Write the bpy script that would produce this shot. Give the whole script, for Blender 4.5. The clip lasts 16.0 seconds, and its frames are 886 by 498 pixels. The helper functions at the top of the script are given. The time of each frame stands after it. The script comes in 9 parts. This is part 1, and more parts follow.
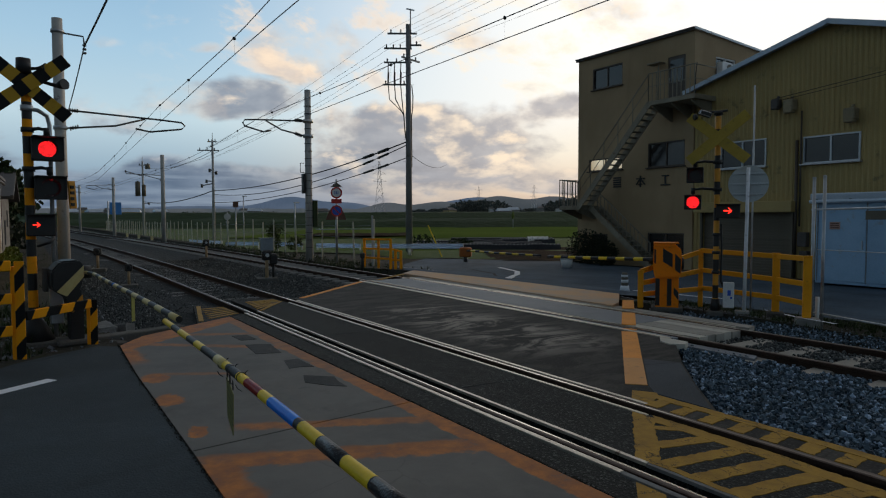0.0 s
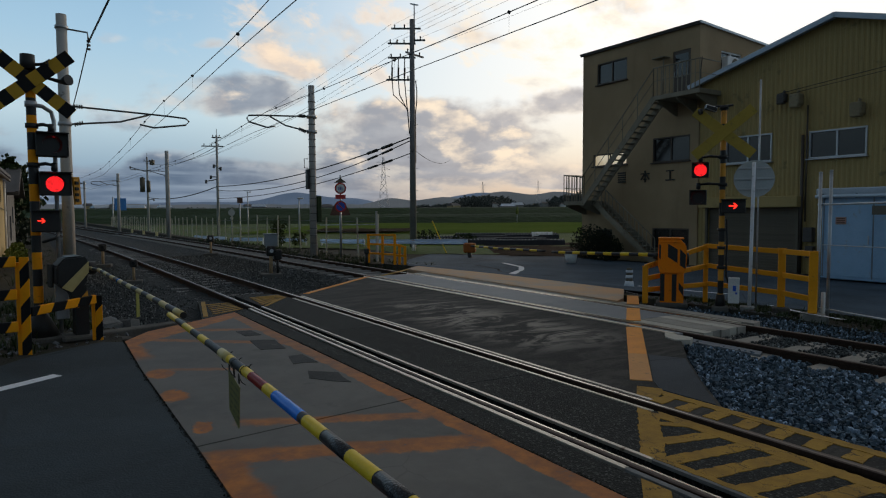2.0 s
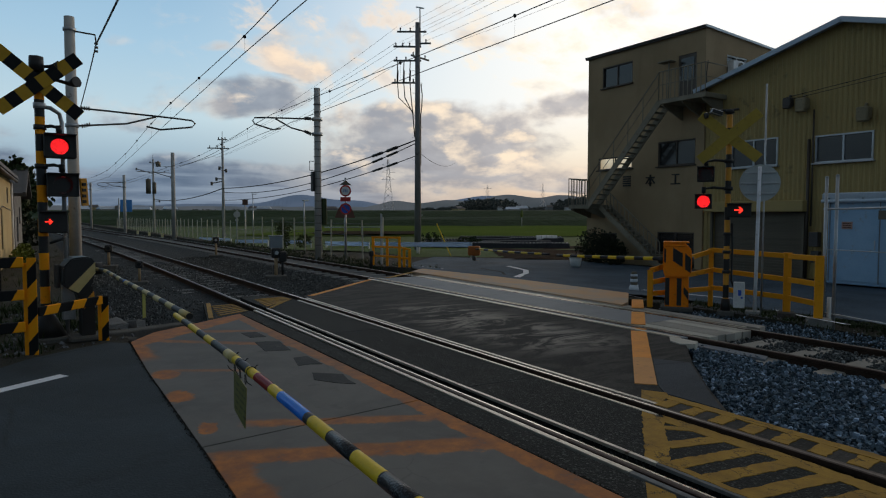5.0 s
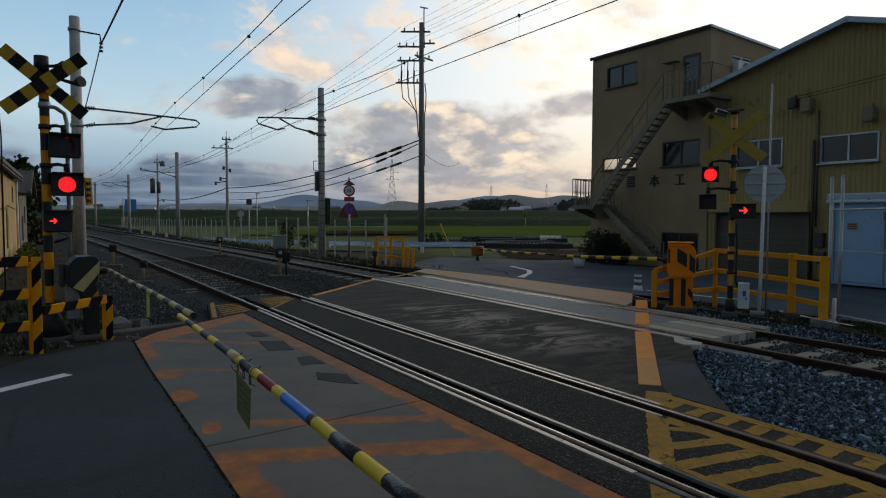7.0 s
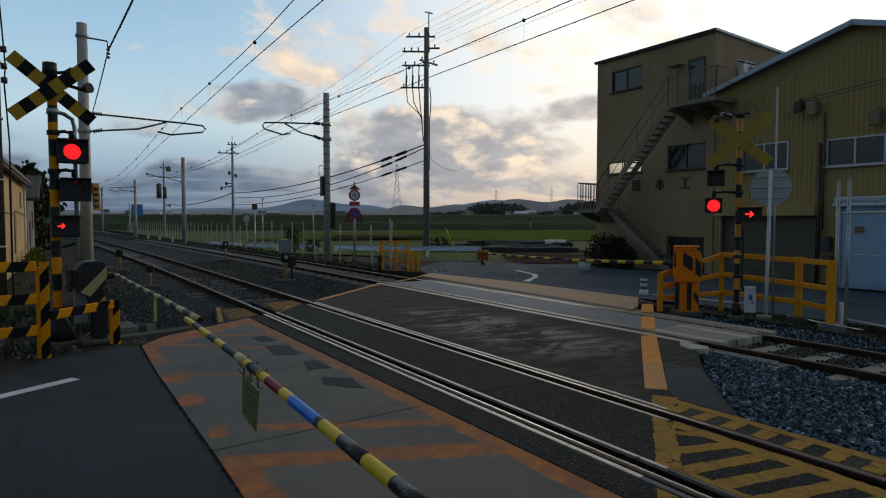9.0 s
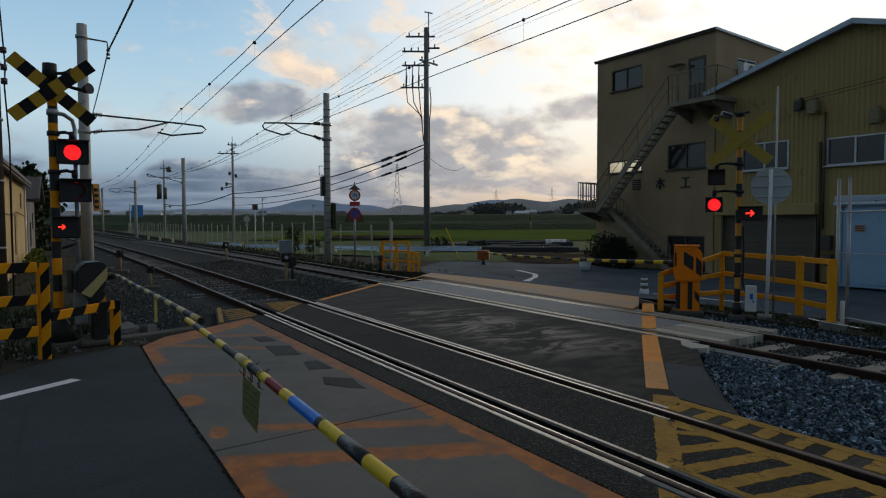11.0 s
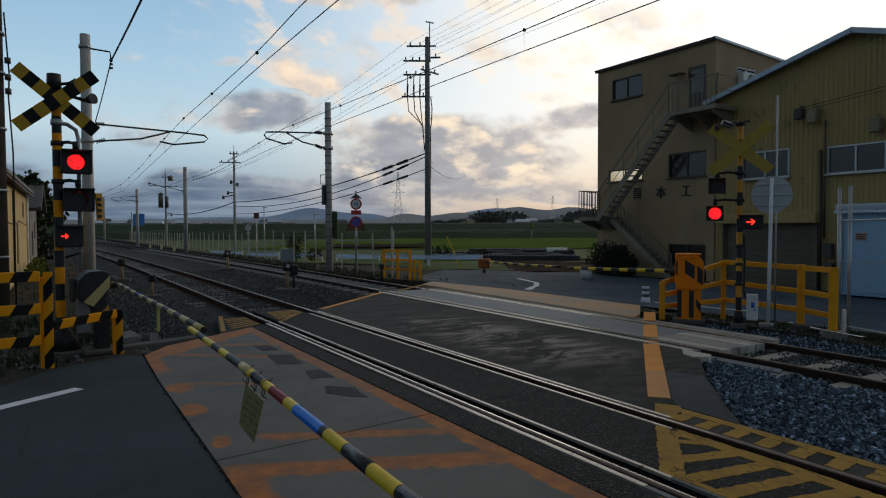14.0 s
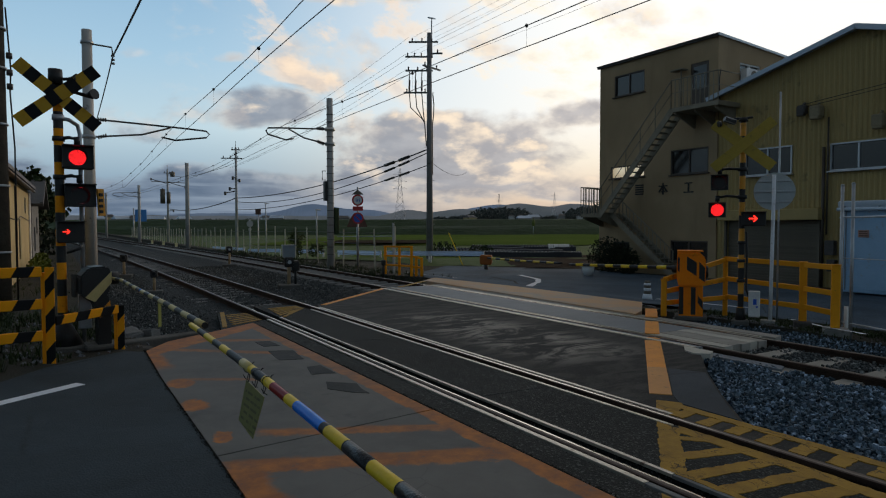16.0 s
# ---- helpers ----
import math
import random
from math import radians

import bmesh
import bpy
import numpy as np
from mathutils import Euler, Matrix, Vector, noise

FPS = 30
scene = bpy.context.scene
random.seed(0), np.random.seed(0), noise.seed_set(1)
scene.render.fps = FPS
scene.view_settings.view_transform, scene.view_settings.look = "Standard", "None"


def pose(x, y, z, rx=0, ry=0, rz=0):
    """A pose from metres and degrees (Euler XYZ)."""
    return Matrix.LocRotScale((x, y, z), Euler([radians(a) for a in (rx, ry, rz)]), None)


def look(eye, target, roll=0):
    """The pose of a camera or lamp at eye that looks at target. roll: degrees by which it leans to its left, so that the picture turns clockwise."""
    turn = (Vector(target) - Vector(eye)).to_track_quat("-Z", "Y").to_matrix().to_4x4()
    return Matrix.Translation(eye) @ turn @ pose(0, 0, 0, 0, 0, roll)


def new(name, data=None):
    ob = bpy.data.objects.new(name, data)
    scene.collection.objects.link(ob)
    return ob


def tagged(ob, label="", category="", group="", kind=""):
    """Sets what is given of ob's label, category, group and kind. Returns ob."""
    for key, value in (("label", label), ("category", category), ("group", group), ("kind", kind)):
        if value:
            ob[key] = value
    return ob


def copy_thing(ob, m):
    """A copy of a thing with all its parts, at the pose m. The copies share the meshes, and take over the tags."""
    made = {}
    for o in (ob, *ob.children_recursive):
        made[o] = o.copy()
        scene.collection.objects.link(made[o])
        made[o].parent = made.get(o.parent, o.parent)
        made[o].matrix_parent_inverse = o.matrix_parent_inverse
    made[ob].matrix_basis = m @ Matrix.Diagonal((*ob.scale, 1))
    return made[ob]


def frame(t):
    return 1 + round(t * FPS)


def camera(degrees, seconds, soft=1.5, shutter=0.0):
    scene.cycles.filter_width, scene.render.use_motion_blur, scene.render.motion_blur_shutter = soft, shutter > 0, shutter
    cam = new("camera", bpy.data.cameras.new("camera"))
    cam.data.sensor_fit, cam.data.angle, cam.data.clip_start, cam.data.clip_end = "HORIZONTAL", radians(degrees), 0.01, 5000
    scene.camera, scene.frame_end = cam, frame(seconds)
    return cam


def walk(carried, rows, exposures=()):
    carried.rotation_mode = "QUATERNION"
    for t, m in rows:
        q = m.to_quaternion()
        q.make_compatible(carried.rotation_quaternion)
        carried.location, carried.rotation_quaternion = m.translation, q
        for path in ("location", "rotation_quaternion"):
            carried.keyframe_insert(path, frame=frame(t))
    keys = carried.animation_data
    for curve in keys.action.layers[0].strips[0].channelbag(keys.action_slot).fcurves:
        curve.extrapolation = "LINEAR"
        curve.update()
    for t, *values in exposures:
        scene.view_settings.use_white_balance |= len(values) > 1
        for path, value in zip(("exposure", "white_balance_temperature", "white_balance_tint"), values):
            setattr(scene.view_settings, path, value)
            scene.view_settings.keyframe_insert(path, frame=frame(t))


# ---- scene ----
# ---------------------------------------------------------------- camera
cam = camera(69.5, 16.0, 1.15)
# seconds, eye, tilt, roll and heading: held in the hand, so it sways a little
PATH = [
    (0.0, 0.0122, -0.0082, 1.5515, 87.170, 0.174, -33.361),
    (0.5, 0.0169, -0.0015, 1.5467, 87.009, 0.109, -33.292),
    (1.0, 0.0174, 0.0017, 1.5460, 86.865, 0.071, -33.157),
    (1.5, 0.0138, 0.0088, 1.5499, 86.644, 0.182, -33.057),
    (2.0, 0.0195, 0.0047, 1.5511, 86.770, 0.244, -33.000),
    (2.5, 0.0213, 0.0083, 1.5464, 86.718, 0.121, -32.766),
    (3.0, 0.0144, 0.0089, 1.5489, 86.923, 0.064, -32.692),
    (3.5, 0.0160, 0.0044, 1.5490, 86.994, -0.088, -32.900),
    (4.0, 0.0094, -0.0019, 1.5505, 87.013, -0.033, -32.869),
    (6.5, 0.0073, 0.0041, 1.5494, 87.029, -0.155, -32.216),
    (7.0, 0.0098, 0.0075, 1.5489, 87.034, -0.130, -32.273),
    (7.5, 0.0109, 0.0133, 1.5452, 86.811, -0.042, -32.159),
    (8.0, 0.0097, 0.0048, 1.5482, 86.942, -0.134, -31.734),
    (8.5, -0.0002, 0.0034, 1.5477, 87.300, -0.073, -31.904),
    (9.0, 0.0000, -0.0000, 1.5500, 87.416, -0.000, -31.824),
    (11.5, 0.0018, 0.0044, 1.5484, 87.428, 0.165, -31.802),
    (12.0, 0.0071, 0.0043, 1.5459, 87.472, 0.105, -31.785),
    (12.5, 0.0018, 0.0057, 1.5495, 87.504, -0.055, -31.834),
    (13.0, -0.0039, 0.0007, 1.5507, 87.638, -0.021, -31.934),
    (13.5, -0.0137, -0.0077, 1.5559, 88.017, 0.132, -31.893),
    (14.0, -0.0179, -0.0103, 1.5571, 88.157, 0.194, -31.713),
    (14.5, -0.0058, 0.0002, 1.5527, 87.921, 0.116, -31.841),
    (15.0, -0.0038, 0.0064, 1.5502, 87.888, 0.175, -31.692),
    (15.5, -0.0062, 0.0052, 1.5516, 87.817, 0.124, -31.601),
    (16.0, -0.0105, -0.0032, 1.5540, 87.831, 0.095, -31.557),
]
walk(cam, [(row[0], pose(*row[1:])) for row in PATH], [(0.0, 0.0), (16.0, 0.0)])


# ---------------------------------------------------------------- node helpers
class Nodes:
    """Short-hand for building a node tree."""

    def __init__(self, tree):
        self.tree = tree
        tree.nodes.clear()

    def add(self, kind, **props):
        n = self.tree.nodes.new(kind)
        for k, v in props.items():
            if k == "operation":
                n.operation = v
            elif k == "data_type":
                n.data_type = v
            elif k == "blend_type":
                n.blend_type = v
            elif k == "feature":
                n.feature = v
        return n

    def put(self, socket, value):
        if isinstance(value, bpy.types.NodeSocket):
            self.tree.links.new(value, socket)
        elif value is not None:
            if isinstance(value, (tuple, list)) and len(value) == 3 and len(socket.default_value) == 4:
                value = (*value, 1.0)
            socket.default_value = value

    def math(self, op, a, b=None, c=None, clamp=False):
        n = self.add("ShaderNodeMath", operation=op)
        n.use_clamp = clamp
        for s, v in zip(n.inputs, (a, b, c)):
            self.put(s, v)
        return n.outputs[0]

    def mix(self, fac, a, b, mode="MIX"):
        n = self.add("ShaderNodeMix", data_type="RGBA", blend_type=mode)
        self.put(n.inputs[0], fac)
        self.put(n.inputs[6], a)
        self.put(n.inputs[7], b)
        return n.outputs[2]

    def ramp(self, fac, stops):
        n = self.add("ShaderNodeValToRGB")
        e = n.color_ramp.elements
        while len(e) < len(stops):
            e.new(0.5)
        for el, (p, c) in zip(e, stops):
            el.position = p
            el.color = (*c, 1.0) if isinstance(c, (tuple, list)) else (c, c, c, 1.0)
        self.put(n.inputs[0], fac)
        return n.outputs[0]

    def noise(self, vec, scale, detail=4.0, rough=0.55, distort=0.0):
        n = self.add("ShaderNodeTexNoise")
        self.put(n.inputs["Vector"], vec)
        self.put(n.inputs["Scale"], scale)
        self.put(n.inputs["Detail"], detail)
        self.put(n.inputs["Roughness"], rough)
        self.put(n.inputs["Distortion"], distort)
        return n.outputs[0]

    def voronoi(self, vec, scale, feature="F1"):
        n = self.add("ShaderNodeTexVoronoi", feature=feature)
        self.put(n.inputs["Vector"], vec)
        self.put(n.inputs["Scale"], scale)
        return n.outputs[0], n.outputs[1] if feature == "F1" else None

    def step(self, x, a, b):
        n = self.add("ShaderNodeMapRange")
        n.interpolation_type = "SMOOTHSTEP"
        for s, v in zip(n.inputs, (x, a, b, 0.0, 1.0)):
            self.put(s, v)
        return n.outputs[0]

    def band(self, x, a, b, soft=0.03):
        return self.math("MULTIPLY", self.step(x, a - soft, a + soft), self.math("SUBTRACT", 1.0, self.step(x, b - soft, b + soft)))

    def combine(self, x, y, z):
        n = self.add("ShaderNodeCombineXYZ")
        for s, v in zip(n.inputs, (x, y, z)):
            self.put(s, v)
        return n.outputs[0]


# ---------------------------------------------------------------- sky
def make_sky():
    world = bpy.data.worlds.new("evening_sky")
    scene.world = world
    world.use_nodes = True
    n = Nodes(world.node_tree)
    coord = n.add("ShaderNodeTexCoord").outputs["Generated"]
    sep = n.add("ShaderNodeSeparateXYZ")
    n.put(sep.inputs[0], coord)
    x, y, z = sep.outputs
    sky = n.add("ShaderNodeTexSky")
    sky.sky_type = "NISHITA"
    sky.sun_disc = False
    sky.sun_elevation, sky.sun_rotation = radians(SUN_EL), radians(SUN_AZ)
    sky.air_density, sky.dust_density, sky.ozone_density = 1.0, 1.5, 1.5
    # nearness to the sun's azimuth, -1..1, and angles about the open side of the sky
    near = n.math("ADD", n.math("MULTIPLY", x, math.sin(radians(GLOW_AZ))), n.math("MULTIPLY", y, math.cos(radians(GLOW_AZ))))
    up = n.math("MAXIMUM", z, 0.0)
    turn = n.math("SUBTRACT", n.math("ARCTAN2", x, y), radians(31.8))
    lit = n.math("MULTIPLY", n.step(turn, -0.42, 0.30), n.math("SUBTRACT", 1.0, n.step(turn, 0.75, 1.6)))
    lit = n.math("MULTIPLY", lit, n.math("SUBTRACT", 1.0, n.step(up, 0.35, 0.85)))
    clear = n.ramp(up, [(0.0, (0.20, 0.27, 0.36)), (0.06, (0.28, 0.41, 0.54)), (0.14, (0.56, 0.73, 0.82)), (0.24, (0.41, 0.63, 0.81)), (0.36, (0.28, 0.49, 0.71)), (0.55, (0.18, 0.22, 0.26)), (1.0, (0.11, 0.125, 0.14))])
    clear = n.mix(0.10, clear, n.mix(1.0, sky.outputs[0], (0.12, 0.12, 0.12), "MULTIPLY"))
    glow = n.ramp(up, [(0.0, (0.55, 0.42, 0.36)), (0.04, (0.86, 0.66, 0.48)), (0.10, (1.0, 0.90, 0.74)), (0.17, (1.04, 1.02, 0.97)), (0.4, (1.06, 1.06, 1.04)), (1.0, (0.22, 0.23, 0.25))])
    base = n.mix(lit, clear, glow)
    back = n.step(near, -0.8, 0.75)
    dim = (0.42, 0.42, 0.42)
    # heaped clouds on a high sheet: broad banks broken up by noise, bright where they thin out towards the sun
    def bank(t0, u0, st, su):
        a, b = n.math("DIVIDE", n.math("SUBTRACT", turn, t0), st), n.math("DIVIDE", n.math("SUBTRACT", z, u0), su)
        e = n.math("ADD", n.math("MULTIPLY", a, a), n.math("MULTIPLY", b, b))
        return n.math("SUBTRACT", 1.0, n.step(e, 0.0, 1.8))
    def sheet(dt, du):
        return n.combine(n.math("MULTIPLY", n.math("ADD", turn, dt), 3.0), n.math("MULTIPLY", n.math("POWER", n.math("ADD", up, 0.01 + du), 0.8), 4.6), 0.0)
    p, q = sheet(0.0, 0.0), sheet(0.022, 0.014)
    c1, c2 = n.noise(p, CLOUD_SCALE, 9.0, 0.53, 0.15), n.noise(q, CLOUD_SCALE, 9.0, 0.53, 0.15)
    puff = n.noise(p, CLOUD_SCALE * 2.4, 6.0, 0.55, 0.1)
    bias = n.ramp(up, [(0.0, 0.0), (0.12, 0.0), (0.35, 0.0), (0.5, 0.13), (1.0, 0.15)])
    for t0, u0, st, su, w in BANKS:
        bias = n.math("MAXIMUM", bias, n.math("MULTIPLY", bank(t0, u0, st, su), w))
    dens = n.math("ADD", n.math("SUBTRACT", n.math("MULTIPLY", c1, 1.25), 0.335), bias)
    cover = n.step(dens, 0.40, 0.58)
    rim = n.math("MULTIPLY", n.step(n.math("SUBTRACT", c1, c2), 0.0, 0.085), n.step(up, 0.015, 0.09))
    thin = n.math("SUBTRACT", 1.0, n.step(dens, 0.42, 0.60))
    rim = n.math("MAXIMUM", rim, n.math("MULTIPLY", thin, 0.75))
    rim = n.math("MULTIPLY", rim, n.step(puff, 0.30, 0.62))
    high = n.step(up, 0.05, 0.15)
    dark = n.mix(high, (0.105, 0.150, 0.225), (0.24, 0.28, 0.35))
    strat = n.noise(n.combine(n.math("MULTIPLY", turn, 1.8), n.math("MULTIPLY", z, 24.0), 1.3), 1.5, 5.0, 0.55, 0.2)
    dark = n.mix(n.math("MULTIPLY", n.math("MULTIPLY", n.step(strat, 0.44, 0.60), n.math("SUBTRACT", 1.0, high)), 0.75), dark, (0.29, 0.36, 0.45))
    dark = n.mix(lit, dark, (0.43, 0.405, 0.415))
    dark = n.mix(n.math("MULTIPLY", n.step(puff, 0.40, 0.66), 0.55), dark, n.mix(lit, n.mix(high, (0.19, 0.25, 0.34), (0.38, 0.43, 0.49)), (0.66, 0.62, 0.60)))
    warm = n.math("MULTIPLY", n.step(turn, -0.52, -0.22), n.math("ADD", high, n.math("MULTIPLY", n.math("SUBTRACT", 1.0, high), n.step(turn, -0.30, 0.0))))
    dark = n.mix(n.math("MULTIPLY", n.step(up, 0.19, 0.26), warm), dark, (0.60, 0.56, 0.54))
    bright = n.mix(warm, n.mix(high, (0.34, 0.40, 0.47), (0.66, 0.66, 0.66)), (1.04, 0.85, 0.64))
    cloud = n.mix(rim, dark, bright)
    col = n.mix(n.math("MULTIPLY", cover, 0.92), base, cloud)
    fluff = n.noise(n.combine(n.math("ADD", n.math("MULTIPLY", turn, 5.2), n.math("MULTIPLY", z, 2.0)), n.math("MULTIPLY", z, 9.0), 3.7), 1.9, 8.0, 0.58, 0.25)
    where = n.math("MULTIPLY", n.band(turn, -0.34, 0.36, 0.12), n.band(z, 0.17, 0.40, 0.06))
    tint = n.mix(n.step(turn, -0.12, 0.15), (1.02, 0.80, 0.60), (1.10, 0.96, 0.74))
    col = n.mix(n.math("MULTIPLY", n.math("MULTIPLY", n.step(fluff, 0.50, 0.62), where), 0.62), col, tint)
    col = n.mix(n.math("MULTIPLY", n.math("MULTIPLY", n.step(fluff, 0.58, 0.70), where), 0.38), col, (0.60, 0.55, 0.53))
    col = n.mix(back, n.mix(1.0, col, dim, "MULTIPLY"), col)
    # below the horizon
    col = n.mix(n.step(z, -0.03, 0.0), (0.05, 0.055, 0.05), col)
    bg = n.add("ShaderNodeBackground")
    n.put(bg.inputs[0], col)
    n.put(bg.inputs[1], 1.0)
    out = n.add("ShaderNodeOutputWorld")
    n.tree.links.new(bg.outputs[0], out.inputs[0])


SUN_AZ, SUN_EL, GLOW_AZ, CLOUD_SCALE = 76.0, 6.5, 50.0, 1.75
# cloud banks: turn and height of the middle, half widths, weight
BANKS = ((-0.30, 0.172, 0.11, 0.034, 0.33), (-0.16, 0.250, 0.12, 0.060, 0.125), (-0.42, 0.030, 0.46, 0.056, 0.38), (-0.12, 0.060, 0.14, 0.040, 0.30), (0.03, 0.112, 0.27, 0.070, 0.38), (0.21, 0.160, 0.07, 0.025, 0.30), (-0.13, 0.340, 0.13, 0.026, 0.30), (0.20, 0.060, 0.30, 0.026, 0.27), (-0.46, 0.237, 0.06, 0.012, 0.18), (-0.34, 0.240, 0.04, 0.010, 0.16), (0.08, 0.30, 0.12, 0.06, 0.13))
make_sky()
sun = new("sun", bpy.data.lights.new("sun", "SUN"))
sun.data.energy, sun.data.angle, sun.data.color = 0.75, radians(4), (1.0, 0.74, 0.48)
sun.matrix_world = look((90 * math.sin(radians(SUN_AZ)), 90 * math.cos(radians(SUN_AZ)), 90 * math.tan(radians(SUN_EL))), (0, 0, 0))


# ---------------------------------------------------------------- materials
def material(name):
    m = bpy.data.materials.new(name)
    m.use_nodes = True
    n = Nodes(m.node_tree)
    bsdf = n.add("ShaderNodeBsdfPrincipled")
    out = n.add("ShaderNodeOutputMaterial")
    n.tree.links.new(bsdf.outputs[0], out.inputs[0])
    coord = n.add("ShaderNodeTexCoord").outputs["Object"]
    return m, n, bsdf, coord


def bumped(n, bsdf, height, strength, distance):
    b = n.add("ShaderNodeBump")
    n.put(b.inputs["Strength"], strength)
    n.put(b.inputs["Distance"], distance)
    n.put(b.inputs["Height"], height)
    n.tree.links.new(b.outputs[0], bsdf.inputs["Normal"])


def surf(name, a, b, rough=0.7, metal=0.0, big=1.2, fine=45.0, bump=0.3, dist=0.01, spots=None, spread=0.15, coat=0.0, spec=None):
    """Two colours mixed by coarse and fine noise, with relief and uneven gloss."""
    m, n, bsdf, co = material(name)
    n1, n2 = n.noise(co, big, 5.0, 0.6), n.noise(co, fine, 3.0, 0.6)
    f = n.math("ADD", n.math("MULTIPLY", n.step(n1, 0.3, 0.7), 0.65), n.math("MULTIPLY", n.step(n2, 0.3, 0.7), 0.35))
    col = n.mix(f, a, b)
    if spots:
        s = n.step(n.noise(co, big * 3.1, 6.0, 0.7), 0.58, 0.68)
        col = n.mix(n.math("MULTIPLY", s, 0.8), col, spots)
    info = n.add("ShaderNodeObjectInfo").outputs["Random"]
    col = n.mix(0.22, col, n.mix(1.0, col, n.ramp(info, [(0.0, 0.55), (1.0, 1.35)]), "MULTIPLY"))
    n.put(bsdf.inputs["Base Color"], col)
    n.put(bsdf.inputs["Roughness"], n.math("ADD", rough - spread / 2, n.math("MULTIPLY", n1, spread)))
    n.put(bsdf.inputs["Metallic"], metal)
    n.put(bsdf.inputs["Specular IOR Level"], spec if spec is not None else (0.12 if rough >= 0.8 else 0.4))
    if coat:
        n.put(bsdf.inputs["Coat Weight"], coat)
    if bump:
        bumped(n, bsdf, n.math("ADD", n2, n.math("MULTIPLY", n1, 0.6)), bump, dist)
    return m


def asphalt(name, tone, fleck=0.35):
    """Dark aggregate with pale chips, patches and cracks."""
    m, n, bsdf, co = material(name)
    big, mid = n.noise(co, 0.55, 5.0, 0.6, 0.4), n.noise(co, 3.0, 5.0, 0.65)
    d, chip = n.voronoi(co, 78.0)
    sep = n.add("ShaderNodeSeparateColor")
    n.put(sep.inputs[0], chip)
    pale = n.math("MULTIPLY", n.step(sep.outputs[0], 0.78, 0.98), fleck)
    col = n.mix(n.step(big, 0.3, 0.7), tuple(c * 0.75 for c in tone), tuple(c * 1.3 for c in tone))
    col = n.mix(n.math("MULTIPLY", n.step(mid, 0.5, 0.75), 0.4), col, tuple(c * 1.7 for c in tone))
    col = n.mix(pale, col, (0.24, 0.24, 0.235))
    edge, _ = n.voronoi(n.mix(0.08, co, n.combine(mid, big, 0.0)), 0.42, "DISTANCE_TO_EDGE")
    crack = n.math("SUBTRACT", 1.0, n.step(edge, 0.0, 0.012))
    col = n.mix(n.math("MULTIPLY", crack, n.math("MULTIPLY", n.step(big, 0.5, 0.62), 0.6)), col, (0.012, 0.012, 0.012))
    n.put(bsdf.inputs["Base Color"], col)
    n.put(bsdf.inputs["Roughness"], n.math("ADD", 0.72, n.math("MULTIPLY", mid, 0.25)))
    n.put(bsdf.inputs["Specular IOR Level"], 0.22)
    bumped(n, bsdf, n.math("ADD", d, n.math("MULTIPLY", mid, 0.5)), 0.5, 0.008)
    return m


def striped(name, a, b, period, ax, az, ay=0.0, duty=0.5):
    """Painted stripes of two colours across the object's axes, chipped and dirty."""
    m, n, bsdf, co = material(name)
    sep = n.add("ShaderNodeSeparateXYZ")
    n.put(sep.inputs[0], co)
    x, y, z = sep.outputs
    s = n.math("ADD", n.math("ADD", n.math("MULTIPLY", x, ax), n.math("MULTIPLY", z, az)), n.math("MULTIPLY", y, ay))
    s = n.math("FRACT", n.math("ADD", n.math("DIVIDE", s, period), 100.0))
    k = n.math("GREATER_THAN", s, duty)
    col = n.mix(k, a, b)
    g1, g2 = n.noise(co, 5.0, 6.0, 0.7), n.noise(co, 40.0, 3.0)
    col = n.mix(n.math("MULTIPLY", n.step(g1, 0.50, 0.75), 0.35), col, n.mix(1.0, col, (0.5, 0.45, 0.4), "MULTIPLY"))
    n.put(bsdf.inputs["Base Color"], col)
    n.put(bsdf.inputs["Roughness"], n.math("ADD", 0.5, n.math("MULTIPLY", g1, 0.3)))
    n.put(bsdf.inputs["Specular IOR Level"], 0.15)
    bumped(n, bsdf, g2, 0.08, 0.002)
    return m


def glowing(name, col, power, dots=0.0):
    m, n, bsdf, co = material(name)
    e = power
    if dots:
        d, _ = n.voronoi(co, dots)
        e = n.math("MULTIPLY", n.ramp(d, [(0.22, 1.0), (0.62, 0.24)]), power)
    n.put(bsdf.inputs["Base Color"], (0.08, 0.004, 0.004))
    n.put(bsdf.inputs["Emission Color"], col)
    n.put(bsdf.inputs["Emission Strength"], e)
    return m


YELLOW, ORANGE, BLACK = (0.50, 0.30, 0.03), (0.97, 0.37, 0.008), (0.012, 0.012, 0.013)
M = {}
M["asphalt"] = asphalt("asphalt", (0.034, 0.047, 0.056), 0.06)
M["asphalt_old"] = asphalt("asphalt_old", (0.0145, 0.0160, 0.0145), 0.26)
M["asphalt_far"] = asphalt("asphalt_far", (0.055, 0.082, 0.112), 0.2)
M["asphalt_patch"] = asphalt("asphalt_patch", (0.050, 0.058, 0.068), 0.05)
M["faint_patch"] = surf("faint_patch", (0.045, 0.048, 0.050), (0.085, 0.087, 0.086), 0.85, big=3, fine=60, bump=0.3, spots=(0.13, 0.125, 0.12))
M["soil"] = surf("soil", (0.028, 0.027, 0.022), (0.065, 0.060, 0.047), 0.95, big=0.8, fine=30, bump=0.8, dist=0.04, spots=(0.04, 0.05, 0.02))
M["brown_soil"] = surf("brown_soil", (0.022, 0.014, 0.009), (0.040, 0.025, 0.015), 0.95, big=0.4, fine=12, bump=0.8, dist=0.05, spec=0.02)
M["ballast"] = surf("ballast", (0.024, 0.028, 0.030), (0.060, 0.066, 0.069), 0.9, big=9, fine=26, bump=1.0, dist=0.05)
